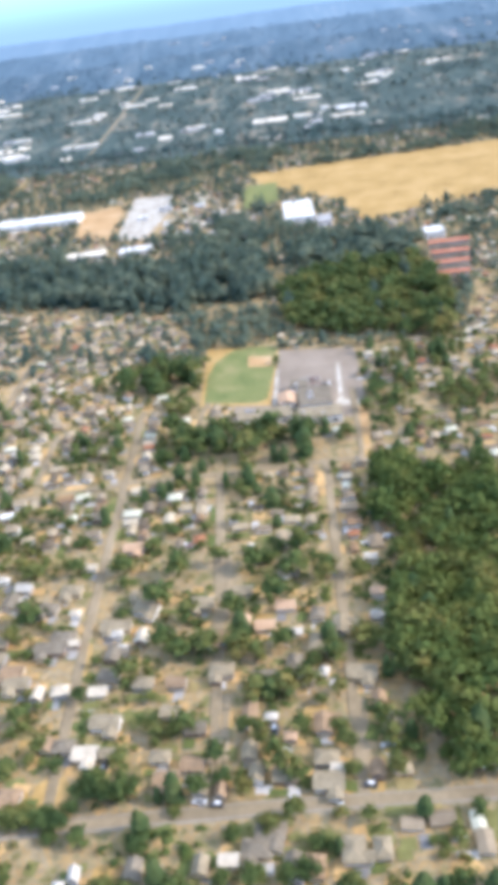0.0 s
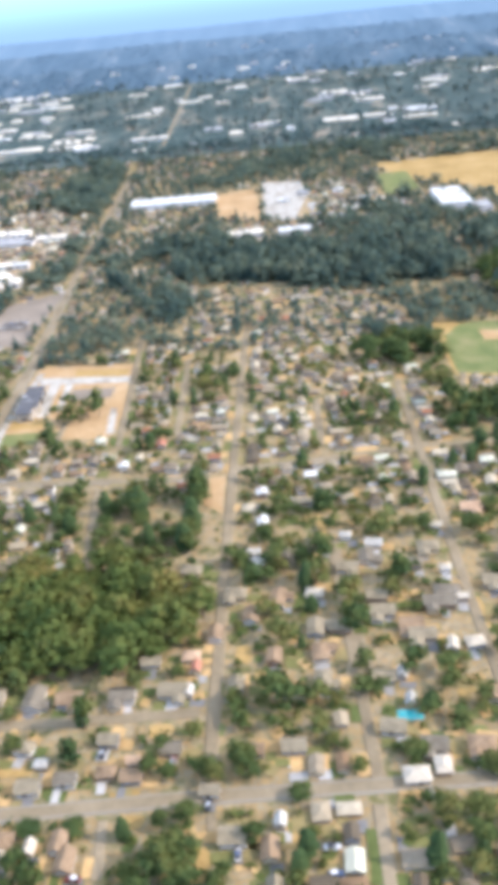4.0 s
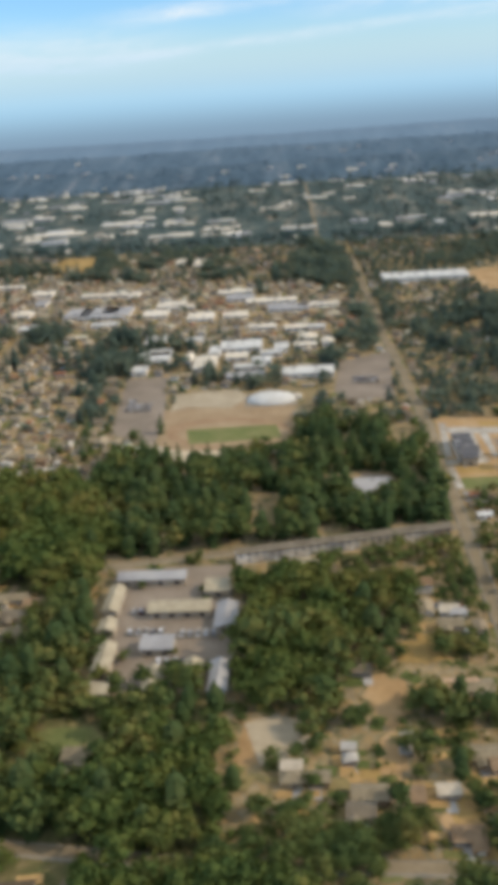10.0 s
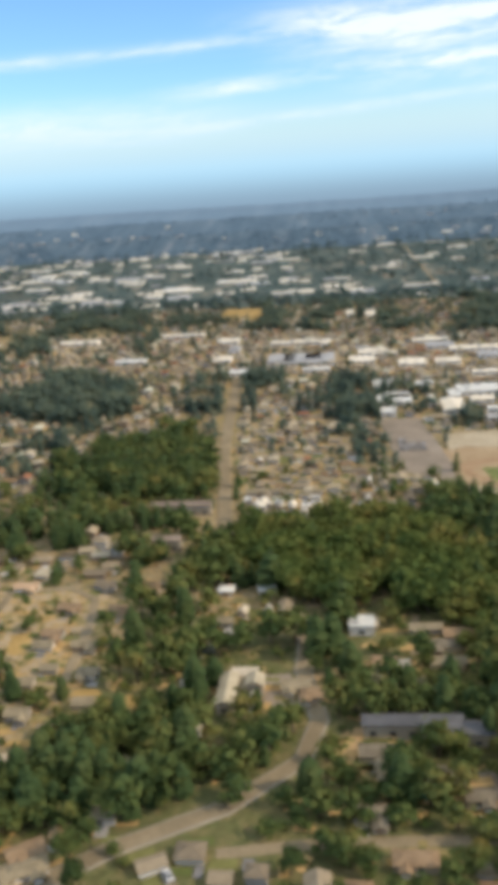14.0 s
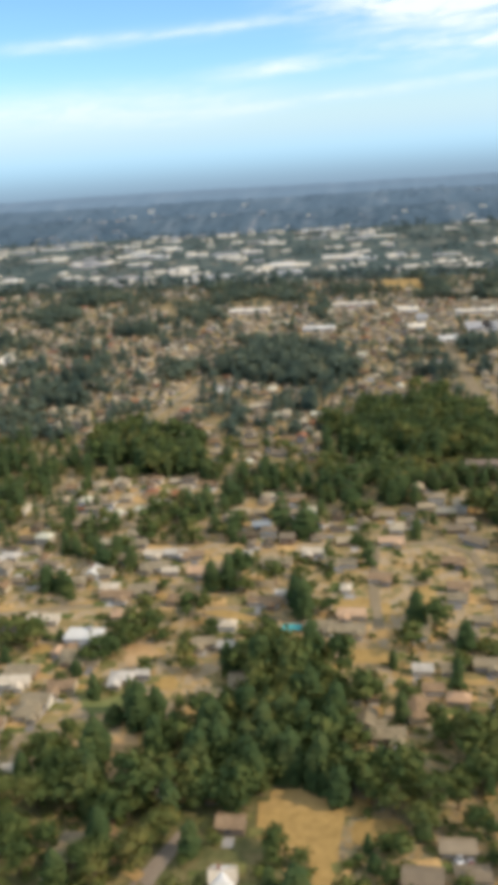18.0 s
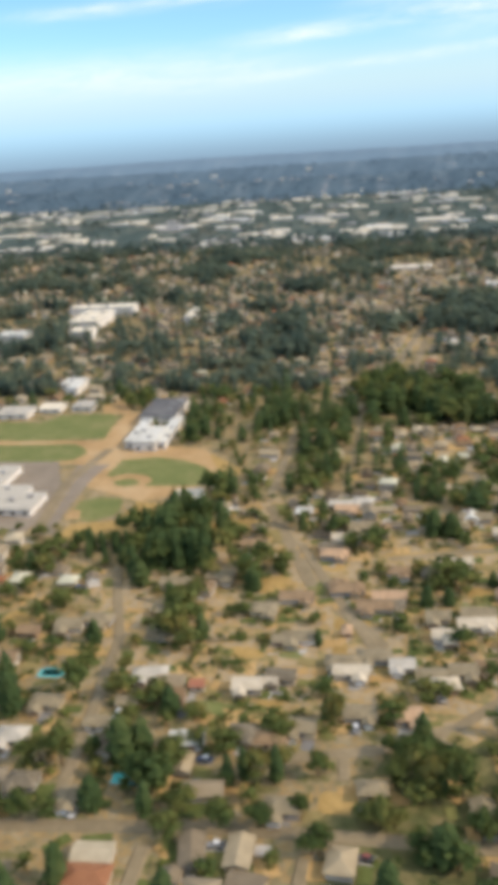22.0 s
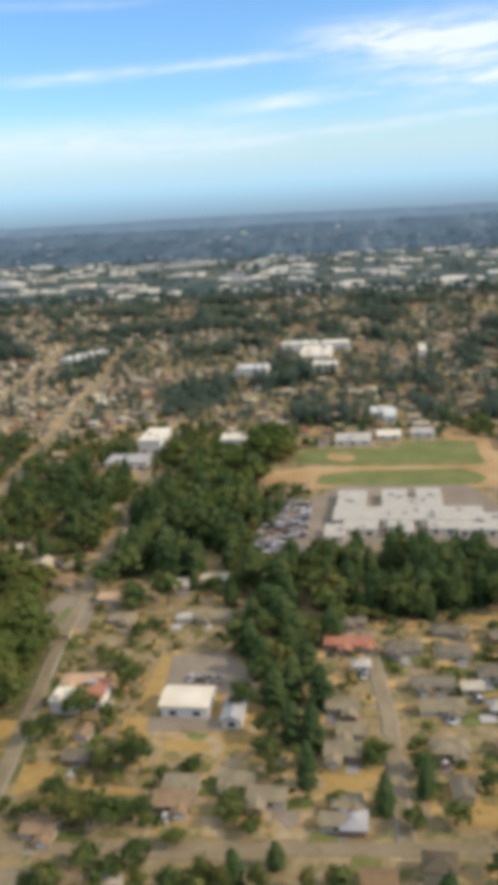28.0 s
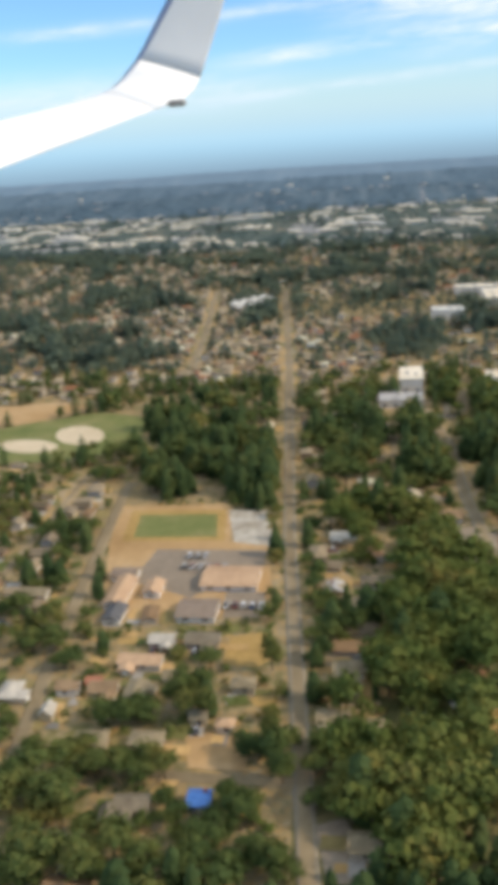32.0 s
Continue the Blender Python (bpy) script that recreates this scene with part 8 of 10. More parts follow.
def leaves(rng, centre, radius, count, size):
    """Folded clumps of leaves on a lobe of the crown."""
    d = rng.normal(size=(count, 3)); d[:, 2] = np.abs(d[:, 2]) * 0.9 - 0.35
    d /= np.linalg.norm(d, axis=1)[:, None]
    c = centre + d * radius * rng.uniform(0.60, 1.18, (count, 1))
    a = rng.normal(size=(count, 3)); a -= d * (a * d).sum(1)[:, None] * 0.7; a /= np.linalg.norm(a, axis=1)[:, None]
    b = np.cross(d, a); s = size * rng.uniform(0.6, 1.3, (count, 1))
    v = np.stack([c - a * s, c - b * s * 0.8 + d * s * 0.25, c + a * s, c + b * s * 0.8 + d * s * 0.25], 1).reshape(-1, 3)
    o = np.arange(count)[:, None] * 4
    return v, np.concatenate([o + [0, 1, 2], o + [0, 2, 3]])


def broadleaf(seed, lobes, count, full=1.0):
    """A tree of height 1 and crown width about 0.8: trunk, limbs, lobes of leaf clumps. Materials: 0 leaf, 1 bark."""
    rng = np.random.default_rng(seed)
    vs, fs, ks, n = [], [], [], 0
    def add(v, f, k):
        nonlocal n
        vs.append(v); fs.append(f + n); ks.append(np.full(len(f), k)); n += len(v)
    v, f = trunk_arrays(0.6, 0.03); add(v, f, 1)
    for i in range(lobes):
        ang = i * 2.4 + rng.uniform(-0.4, 0.4)
        out = 0.0 if i == 0 else rng.uniform(0.12, 0.25)
        c = np.array([math.cos(ang) * out, math.sin(ang) * out, 0.74 if i == 0 else rng.uniform(0.38 - 0.2 * (full - 1), 0.72)])
        r = rng.uniform(0.15, 0.22) * full
        v = ICO[0] * r * 0.80 * rng.uniform(0.75, 1.15, (len(ICO[0]), 1)) * (1, 1, 0.85) + c
        add(v, ICO[1], 0)
        v, f = leaves(rng, c, r, count, r * 0.36 * (14 / max(count, 6)) ** 0.4); add(v, f, 0)
    return np.concatenate(vs), np.concatenate(fs), np.concatenate(ks)


def conifer(seed, tiers, spokes):
    """A conifer of height 1: tapering tiers of drooping boughs on a straight trunk."""
    rng = np.random.default_rng(seed)
    v, f = trunk_arrays(0.95, 0.018)
    vs, fs, ks, n = [v], [f], [np.full(len(f), 1)], len(v)
    for t in range(tiers):
        u = t / (tiers - 1)
        z, r = 0.10 + 0.80 * u, 0.21 * (1 - u) ** 0.55 * (0.72 + 0.9 * min(u, 0.3)) + 0.03
        for k in range(spokes):
            a = k * 2 * math.pi / spokes + t * 1.1 + rng.uniform(-0.25, 0.25)
            q = r * rng.uniform(0.7, 1.2); w = 1.35 * q / spokes * 2.2
            d, s = np.array([math.cos(a), math.sin(a), 0]), np.array([-math.sin(a), math.cos(a), 0])
            top = np.array([0, 0, z + 0.055])
            v = np.array([top, d * q * 0.6 + s * w + (0, 0, z - 0.005), d * q + (0, 0, z - 0.045), d * q * 0.6 - s * w + (0, 0, z - 0.005)])
            vs.append(v); fs.append(np.array([[0, 2, 1], [0, 3, 2]]) + n); ks.append(np.zeros(2, int)); n += 4
    return np.concatenate(vs), np.concatenate(fs), np.concatenate(ks)


BROAD = [broadleaf(s, 7, 26) for s in range(6)]
SPRUCE = [conifer(20 + s, 9, 6) for s in range(4)]
BROAD_NEAR = [broadleaf(40 + s, 10, 60) for s in range(6)]
SPRUCE_NEAR = [conifer(60 + s, 14, 9) for s in range(4)]
BROAD_MID = [broadleaf(100 + s, 5, 16, 1.3) for s in range(6)]
BROAD_FAR = [broadleaf(120 + s, 3, 9, 1.45) for s in range(6)]
SPRUCE_FAR = [conifer(140 + s, 6, 5) for s in range(4)]
FAR_TREE = [broadleaf(80 + s, 2, 7) for s in range(4)]
SHARE = {"broad": 0.03, "mixed": 0.28, "dark": 0.62}


def plant_woods():
    rng = np.random.default_rng(5)
    for kind, poly in WOODS:
        xs, ys = [p[0] for p in poly], [p[1] for p in poly]
        step = 5.6 if min(ys) < 330 else 6.4
        gx, gy = np.meshgrid(np.arange(min(xs) - 8, max(xs) + 8, step), np.arange(min(ys) - 8, max(ys) + 8, step))
        x = gx.ravel() + rng.uniform(-0.45, 0.45, gx.size) * step
        y = gy.ravel() + rng.uniform(-0.45, 0.45, gx.size) * step
        ragged_x = np.array([9 * noise.noise(Vector((a * 0.06, c * 0.06, 15.0))) for a, c in zip(x, y)])
        ragged_y = np.array([9 * noise.noise(Vector((a * 0.06, c * 0.06, 25.0))) for a, c in zip(x, y)])
        ok = inside(poly, x + ragged_x, y + ragged_y) & (use_at(x, y) <= 1) & (x > -1300 - 0.5 * y - 75) & (x < 75 + 0.4 * y)
        x, y = x[ok], y[ok]
        if not len(x):
            continue
        gap = np.array([noise.noise(Vector((a * 0.05, c * 0.05, 8.0))) for a, c in zip(x, y)])
        ok = gap > {"broad": -0.38, "mixed": -0.03, "dark": -0.20}[kind] + np.where(x < -1100, 0.18, 0.0)
        x, y = x[ok], y[ok]
        con = rng.uniform(size=len(x)) < SHARE[kind]
        batches = []
        near = min(ys) < 300
        for templates, sel, lo, hi, wide in ((BROAD if near else BROAD_MID, ~con, 6, 18, 1.15), (SPRUCE if near else SPRUCE_FAR, con, 11, 21, 1.3)):
            idx = np.flatnonzero(sel)
            pick = rng.integers(len(templates), size=len(idx))
            for t, tpl in enumerate(templates):
                k = idx[pick == t]
                if len(k):
                    h = rng.uniform(lo, hi, len(k))
                    w = h * rng.uniform(wide * 0.85, wide * 1.2, len(k))
                    v, f, m = scatter(tpl, np.stack([x[k], y[k], land(y[k]) - 0.3, rng.uniform(0, 6.28, len(k)), w, h], 1))
                    batches.append((v, f, np.where(m == 1, 2, 0 if sel is not con else 1)))
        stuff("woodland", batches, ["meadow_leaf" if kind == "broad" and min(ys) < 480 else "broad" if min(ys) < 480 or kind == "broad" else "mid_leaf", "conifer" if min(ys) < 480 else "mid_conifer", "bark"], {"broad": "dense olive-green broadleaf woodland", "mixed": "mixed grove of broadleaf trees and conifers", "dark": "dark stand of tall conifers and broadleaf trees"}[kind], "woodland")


# ---- houses ----
def gable(L, W, h, rise, over=0.6, thick=0.25):
    """A pitched roof with eaves, ridge along x, over walls L by W and h high."""
    bm = bmesh.new()
    x, y = L / 2 + over, W / 2 + over
    e = h - over * rise / (W / 2)
    p = [(-x, -y, e), (-x, 0, h + rise), (-x, y, e)]
    a = [[bm.verts.new((sx * x, py, pz + dz)) for dz in (0, thick) for _, py, pz in p] for sx in (-1, 1)]
    A, B = a
    for q in ((A[0], B[0], B[1], A[1]), (A[1], B[1], B[2], A[2]), (A[3], A[4], B[4], B[3]), (A[4], A[5], B[5], B[4]), (A[0], A[3], B[3], B[0]), (A[2], B[2], B[5], A[5]),
              (A[0], A[1], A[4], A[3]), (A[1], A[2], A[5], A[4]), (B[0], B[3], B[4], B[1]), (B[1], B[4], B[5], B[2])):
        bm.faces.new(q)
    bmesh.ops.recalc_face_normals(bm, faces=bm.faces)
    return bm


def hip(L, W, h, rise, over=0.6, thick=0.25):
    bm = bmesh.new()
    x, y, r = L / 2 + over, W / 2 + over, max(0.5, (L - W) / 2)
    e = h - over * rise / (W / 2)
    lo = [bm.verts.new((sx * x, sy * y, e)) for sx, sy in ((-1, -1), (1, -1), (1, 1), (-1, 1))]
    up = [bm.verts.new((v.co.x, v.co.y, e + thick)) for v in lo]
    r0, r1 = bm.verts.new((-r, 0, h + rise + thick)), bm.verts.new((r, 0, h + rise + thick))
    bm.faces.new(lo[::-1])
    for i in range(4):
        bm.faces.new((lo[i], lo[(i + 1) % 4], up[(i + 1) % 4], up[i]))
    bm.faces.new((up[0], up[1], r1, r0)); bm.faces.new((up[1], up[2], r1)); bm.faces.new((up[2], up[3], r0, r1)); bm.faces.new((up[3], up[0], r0))
    bmesh.ops.recalc_face_normals(bm, faces=bm.faces)
    return bm


def walls(L, W, h, rise, gabled):
    bm = box(-L / 2, -W / 2, -0.3, L / 2, W / 2, h)
    if gabled:
        for s in (-1, 1):
            bm.faces.new([bm.verts.new((s * L / 2, y, z)) for y, z in ((-W / 2, h), (W / 2, h), (0, h + rise))])
    return bm


HOUSE_KINDS = [(9.0, 6.4, 2.6, 1.3, True, 1), (10.5, 6.6, 2.6, 1.4, True, 1), (8.6, 6.8, 2.6, 1.4, False, 1), (11.5, 6.8, 2.6, 1.2, False, 1), (8.0, 6.8, 4.9, 1.6, True, 2),
               (10.0, 6.0, 2.6, 1.0, True, 1), (8.4, 7.0, 4.9, 1.5, False, 2), (11.0, 6.2, 2.7, 1.4, True, 1)]
HOUSE_LABELS = ["single-storey house with a gabled shingle roof", "long ranch house with a gabled shingle roof", "compact bungalow with a hipped shingle roof", "wide low house with a hipped shingle roof",
                "two-storey house with a gabled shingle roof", "low house with a shallow gabled roof", "two-storey house with a hipped roof", "ranch house with garage and gabled roof"]


def window(x, y, z, w, h, axis, parent):
    """A framed window in a wall; its pane sits in the frame."""
    def slab(e, d):
        return box(-w / 2 - e if axis == "x" else -d, -d if axis == "x" else -w / 2 - e, -e, w / 2 + e if axis == "x" else d, d if axis == "x" else w / 2 + e, h + e)
    win = part("window", slab(0.09, 0.05), "trim", parent, "white-framed window")
    win.location = (x, y, z)
    part("pane", slab(0.0, 0.065), "glass", win, "dark glass pane")
    return win


def make_house(k):
    L, W, h, rise, gabled, floors = HOUSE_KINDS[k]
    root = thing("house", 0, 0, label=HOUSE_LABELS[k], category="house", group="houses of the suburb")
    part("wall", walls(L, W, h, rise, gabled), "wall", root)
    part("roof", gable(L, W, h, rise) if gabled else hip(L, W, h, rise), "roof", root)
    part("chimney", box(L * 0.2, W * 0.12, h, L * 0.2 + 0.8, W * 0.12 + 0.9, h + rise + 0.9), "brick", root, "brick chimney")
    part("garage_door", box(L / 2 - 3.6, -W / 2 - 0.06, 0, L / 2 - 0.6, -W / 2 + 0.02, 2.2), "door", root)
    part("front_door", box(-0.5, -W / 2 - 0.07, 0, 0.5, -W / 2 + 0.02, 2.1), "door", root)
    for i, x in enumerate((-L * 0.36, -L * 0.2)):
        window(x, -W / 2, 1.0, 1.6, 1.2, "x", root)
    window(-L / 2, 0.5, 1.0, 1.5, 1.2, "y", root)
    window(L / 2, 0.5, 1.0, 1.5, 1.2, "y", root)
    if floors == 2:
        for x in (-L * 0.3, 0, L * 0.3):
            window(x, -W / 2, 3.7, 1.4, 1.2, "x", root)
    return root


def house_arrays(k):
    L, W, h, rise, gabled, _ = HOUSE_KINDS[k]
    vs, fs, ks, n = [], [], [], 0
    for bm, m in ((walls(L, W, h, rise, gabled), 0), (gable(L, W, h, rise) if gabled else hip(L, W, h, rise), 1)):
        bmesh.ops.remove_doubles(bm, verts=bm.verts, dist=0.001)
        bmesh.ops.triangulate(bm, faces=bm.faces)
        bm.verts.index_update()
        vs.append(np.array([v.co[:] for v in bm.verts])); f = np.array([[v.index for v in q.verts] for q in bm.faces])
        fs.append(f + n); ks.append(np.full(len(f), m)); n += len(vs[-1])
        bm.free()
    return np.concatenate(vs), np.concatenate(fs), np.concatenate(ks)


HOUSES, YARDS, DRIVES = [], [], []


GROVES = []


def thicket(x, y):
    """How far a spot lies inside a clump of trees (above 0) or outside it (below 0)."""
    s = 0.015 if y > 420 and x < -560 else 0.010 if y > 600 else 0.013
    v = 0.8 * noise.noise(Vector((x * s, y * s * 0.8, 6.0))) + 0.7 * noise.noise(Vector((x * 0.037, y * 0.033, 9.0))) + 0.25 * noise.noise(Vector((x * 0.11, y * 0.10, 2.0)))
    return v - (0.22 if x > -340 and y < 420 else float(open_at(x, y)) if open_at(x, y) > 0 else 0.16 if x > -340 else 0.21 if y > 420 and x < -560 else 0.17 if y > 420 else 0.15 if y < 185 and x < -740 else 0.24 if y < 330 else 0.14)


def groves():
    """Clumps of trees that stand between the houses, with no lot on them."""
    rnd = random.Random(41)
    y = 52.0
    while y < 1235:
        step = 4.4 if y < 330 else 5.2 if y < 600 else 6.4
        x = -1375 - 0.5 * y
        while x < 80 + 0.4 * y:
            a, c = x + rnd.uniform(-0.45, 0.45) * step, y + rnd.uniform(-0.45, 0.45) * step
            i, j = int((a - X0) / CELL), int((c - Y0) / CELL)
            if 0 < i < NX - 2 and 0 < j < NY - 2 and USE[i, j] == 0 and not SURVEYED[i, j] and thicket(a, c) > 0:
                sub = USE[i - 1:i + 2, j - 1:j + 2]
                sub[sub == 0] = 1
                tall = noise.noise(Vector((a * 0.02, c * 0.02, 30.0))) > (-0.06 if a < -420 else 0.2) and rnd.random() < 0.7
                GROVES.append((a, c, tall, rnd.uniform(0.55, 1.0) * (1.75 * step if a > -340 else 2.0 * step)))
            x += step
        y += step


def settle():
    """Lays out a house, yard and driveway on every lot along the streets, and on the land left between."""
    rnd = random.Random(3)
    groves()

    def lot(x, y, turn):
        if not (-1300 - 0.5 * y - 75 < x < 80 + 0.4 * y) or y > 1230:
            return
        k = rnd.randrange(len(HOUSE_KINDS))
        c, s = math.cos(turn), math.sin(turn)
        pts = np.array([(x, y)] + [(x + c * a - s * b, y + s * a + c * b) for a in (-2.8, 2.8) for b in (-2.2, 2.2)])
        if np.any(use_at(pts[:, 0], pts[:, 1]) != 0) or surveyed(x, y):
            return
        small = x > -340 or open_at(x, y) > 0
        HOUSES.append((x, y, turn + rnd.gauss(0, 0.05), k, rnd.uniform(0.52, 0.74) if x > -340 else rnd.uniform(0.6, 0.88) if small else rnd.uniform(0.7, 0.98)))
        dx, dy = abs(c) * 4.7 + abs(s) * 3.6, abs(s) * 4.7 + abs(c) * 3.6
        if small:
            dx, dy = dx * (0.66 if x > -340 else 0.8), dy * (0.66 if x > -340 else 0.8)
        claim(x - dx, y - dy, x + dx, y + dy, 4)
        for a, b, w, d in ((-2, -5.8, 6, 4), (rnd.uniform(-3, 3), 5.8, 9, 5)):
            YARDS.append((x + c * a - s * b, y + s * a + c * b, turn + rnd.gauss(0, 0.1), w * rnd.uniform(0.6, 1.15), d * rnd.uniform(0.6, 1.3)))
        DRIVES.append((x + c * 3 + s * 5.4, y + s * 3 - c * 5.4, turn, rnd.uniform(2.4, 4), rnd.uniform(4, 6)))

    for pts, width in list(STREETS):
        for (ax, ay), (bx, by) in zip(pts, pts[1:]):
            L = math.hypot(bx - ax, by - ay)
            ux, uy = (bx - ax) / L, (by - ay) / L
            s = rnd.uniform(3, 9)
            while s < L:
                for side in (-1, 1):
                    if rnd.random() < (0.12 if ax > -340 else 0.28):
                        continue
                    off = side * (width / 2 + 1.2 + (rnd.uniform(4, 6) if ax > -340 else rnd.uniform(5, 8)))
                    nx, ny = uy, -ux
                    turn = math.atan2(ny * side, nx * side) + math.pi / 2 + (math.pi / 2 if rnd.random() < 0.35 else 0)
                    lot(ax + ux * s + nx * off, ay + uy * s + ny * off, turn)
                s += rnd.uniform(6.6, 9.0) if ax > -340 else rnd.uniform(10.5, 14.5)
    for _ in range(32000):
        y = 55 + 1170 * rnd.random() ** 1.1
        x = rnd.uniform(-1300 - 0.5 * y - 75, 80 + 0.4 * y)
        if noise.noise(Vector((x * 0.006, y * 0.006, 2.0))) > 0.30 or rnd.random() < (0.4 if y > 420 else 0.15):
            continue
        lot(x, y, rnd.choice((0, 0.5, 1, 1.5)) * math.pi)
    for poly in TRACTS:
        xs, ys = [p[0] for p in poly], [p[1] for p in poly]
        for _ in range(int((max(xs) - min(xs)) * (max(ys) - min(ys)) / 60)):
            x, y = rnd.uniform(min(xs), max(xs)), rnd.uniform(min(ys), max(ys))
            if open_at(x, y) > 0:
                lot(x, y, rnd.choice((0, 0.5, 1, 1.5)) * math.pi)


def slabs(rows, z0, step):
    """Thin level slabs at rows x, y, turn, width, depth."""
    p = np.array(rows); n = len(p)
    c, s = np.cos(p[:, 2]), np.sin(p[:, 2])
    v = []
    z = z0 + step * (np.arange(n) % 61)
    for a, b in ((-0.5, -0.5), (0.5, -0.5), (0.5, 0.5), (-0.5, 0.5)):
        v.append(np.stack([p[:, 0] + c * a * p[:, 3] - s * b * p[:, 4], p[:, 1] + s * a * p[:, 3] + c * b * p[:, 4], z], 1))
    v = np.stack(v, 1).reshape(-1, 3); o = np.arange(n)[:, None] * 4
    return v, np.concatenate([o + [0, 1, 2], o + [0, 2, 3]]), np.zeros(2 * n, int)


def build_houses():
    HOUSES.sort(key=lambda h: h[1])
    near, rest = HOUSES[:20], HOUSES[20:]
    first = [make_house(k) for k in range(len(HOUSE_KINDS))]
    used = set()
    for x, y, turn, k, s in near:
        m = pose(x, y, 0, 0, 0, math.degrees(turn)) @ Matrix.Scale(s, 4)
        if k in used:
            copy_thing(first[k], m)
        else:
            first[k].matrix_basis = m
            used.add(k)
    arrays = [house_arrays(k) for k in range(len(HOUSE_KINDS))]
    for lo in range(-2100, 750, 190):
        batches = []
        for k in range(len(HOUSE_KINDS)):
            rows = [(x, y, 0, t, s, s) for x, y, t, q, s in rest if q == k and lo <= x < lo + 190]
            if rows:
                batches.append(scatter(arrays[k], rows))
        stuff("house_rows", batches, ["wall_far", "roof_far"], "rows of small suburban houses with mixed shingle roofs", "houses")
    stuff("lawns", [slabs(YARDS, YARD_Z, 0.0009)], ["yard"], "patchy dry front and back lawns", "lawn")
    stuff("driveways", [slabs(DRIVES, YARD_Z + 0.0005, 0.0009)], ["drive"], "short concrete and asphalt driveways", "driveway")


NEAR_TREES = 360


def garden_trees():
    rng = np.random.default_rng(9)
    n = 150000
    y = 50 + 1185 * rng.uniform(size=n); x = rng.uniform(-2050, 600, n)
    ok = (x > -1300 - 0.5 * y - 75) & (x < 80 + 0.4 * y) & (use_at(x, y) == 0)
    x, y = x[ok], y[ok]
    clump = np.array([noise.noise(Vector((a * 0.018, b * 0.018, 4.0))) for a, b in zip(x, y)])
    want = np.where(x > -340, 0.65, np.where(y < 300, 0.5, 0.22)) * np.where(open_at(x, y) > 0.4, 0.45, 1.0)
    ok = rng.uniform(size=len(x)) < want * (1 + 1.2 * clump) * np.where(surveyed(x, y), 0.22, 1.0)
    x, y, clump = x[ok], y[ok], clump[ok]
    ok = np.zeros(len(x), bool)
    for q, (a, b) in enumerate(zip(x, y)):
        i, j = int((a - X0) / CELL), int((b - Y0) / CELL)
        if USE[i, j] == 0:
            ok[q] = True
            sub = USE[i - 1:i + 2, j - 1:j + 2]
            sub[sub == 0] = 5
    x, y, clump = x[ok], y[ok], clump[ok]
    con = rng.uniform(size=len(x)) < np.where(x < -420, 0.20, 0.07) + 0.15 * clump
    gr = np.array(GROVES)
    x, y, con = np.concatenate([x, gr[:, 0]]), np.concatenate([y, gr[:, 1]]), np.concatenate([con, gr[:, 2] > 0])
    h = np.where(con, rng.uniform(7, 15, len(x)), np.where(x > -330, rng.uniform(3.0, 7.2, len(x)), rng.uniform(3.4, 8.5, len(x))))
    h[-len(gr):] = gr[:, 3] * np.where(gr[:, 2] > 0, 1.65, 1.0)
    w = h * np.where(con, rng.uniform(1.05, 1.7, len(x)), rng.uniform(1.1, 1.7, len(x)))
    kinds = np.array([g[0] == "conifer" for g in GARDENS])
    at = np.array([g[1:] for g in GARDENS])
    x, y, con = np.concatenate([x, at[:, 0]]), np.concatenate([y, at[:, 1]]), np.concatenate([con, kinds])
    h = np.concatenate([h, at[:, 3] * np.where(kinds, 0.98, 1.0)])
    w = np.concatenate([w, at[:, 2] * np.where(kinds, 2.7, 1.3)])
    turn = rng.uniform(0, 6.28, len(x))
    order = np.argsort(np.where(np.arange(len(x)) >= len(x) - len(at), y - 5000, y))
    near, rest = order[:NEAR_TREES], order[NEAR_TREES:]
    stock = {}
    for i in near:
        key = (bool(con[i]), int(rng.integers(4)))
        tpl = (SPRUCE_NEAR if key[0] else BROAD_NEAR)[key[1]]
        if key not in stock:
            v, f, k = tpl
            meshes = []
            for mat, name in ((1, "trunk"), (0, "crown")):
                used = np.unique(f[k == mat]); back = np.zeros(len(v), int); back[used] = np.arange(len(used))
                meshes.append((name, mesh_of(name, v[used], back[f[k == mat]], ["bark" if mat else "conifer" if key[0] else "broad"])))
            stock[key] = meshes
        root = thing("tree", x[i], y[i], 0, math.degrees(turn[i]), label="tall dark green conifer with drooping boughs" if key[0] else "rounded olive-green garden tree in full leaf", category="tree", group="garden trees")
        for name, me in stock[key]:
            ob = new(name, me)
            ob.parent, ob.scale = root, (w[i], w[i], h[i])
    for lo in range(-2100, 750, 190):
        batches = []
        for templates, flag, y0, y1 in ((BROAD_MID, False, 0, 330), (SPRUCE, True, 0, 330), (BROAD_FAR, False, 330, 520), (SPRUCE_FAR, True, 330, 520), (BROAD_FAR, False, 520, 2000), (SPRUCE_FAR, True, 520, 2000)):
            sel = rest[(x[rest] >= lo) & (x[rest] < lo + 190) & (con[rest] == flag) & (y[rest] >= y0) & (y[rest] < y1)]
            for t, tpl in enumerate(templates):
                k = sel[t::len(templates)]
                if len(k):
                    v, f, m = scatter(tpl, np.stack([x[k], y[k], land(y[k]) - 0.1, turn[k], w[k], h[k]], 1))
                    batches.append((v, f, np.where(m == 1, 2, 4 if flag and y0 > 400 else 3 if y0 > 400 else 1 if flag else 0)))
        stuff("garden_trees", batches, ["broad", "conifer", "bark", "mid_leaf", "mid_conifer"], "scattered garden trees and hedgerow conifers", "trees")


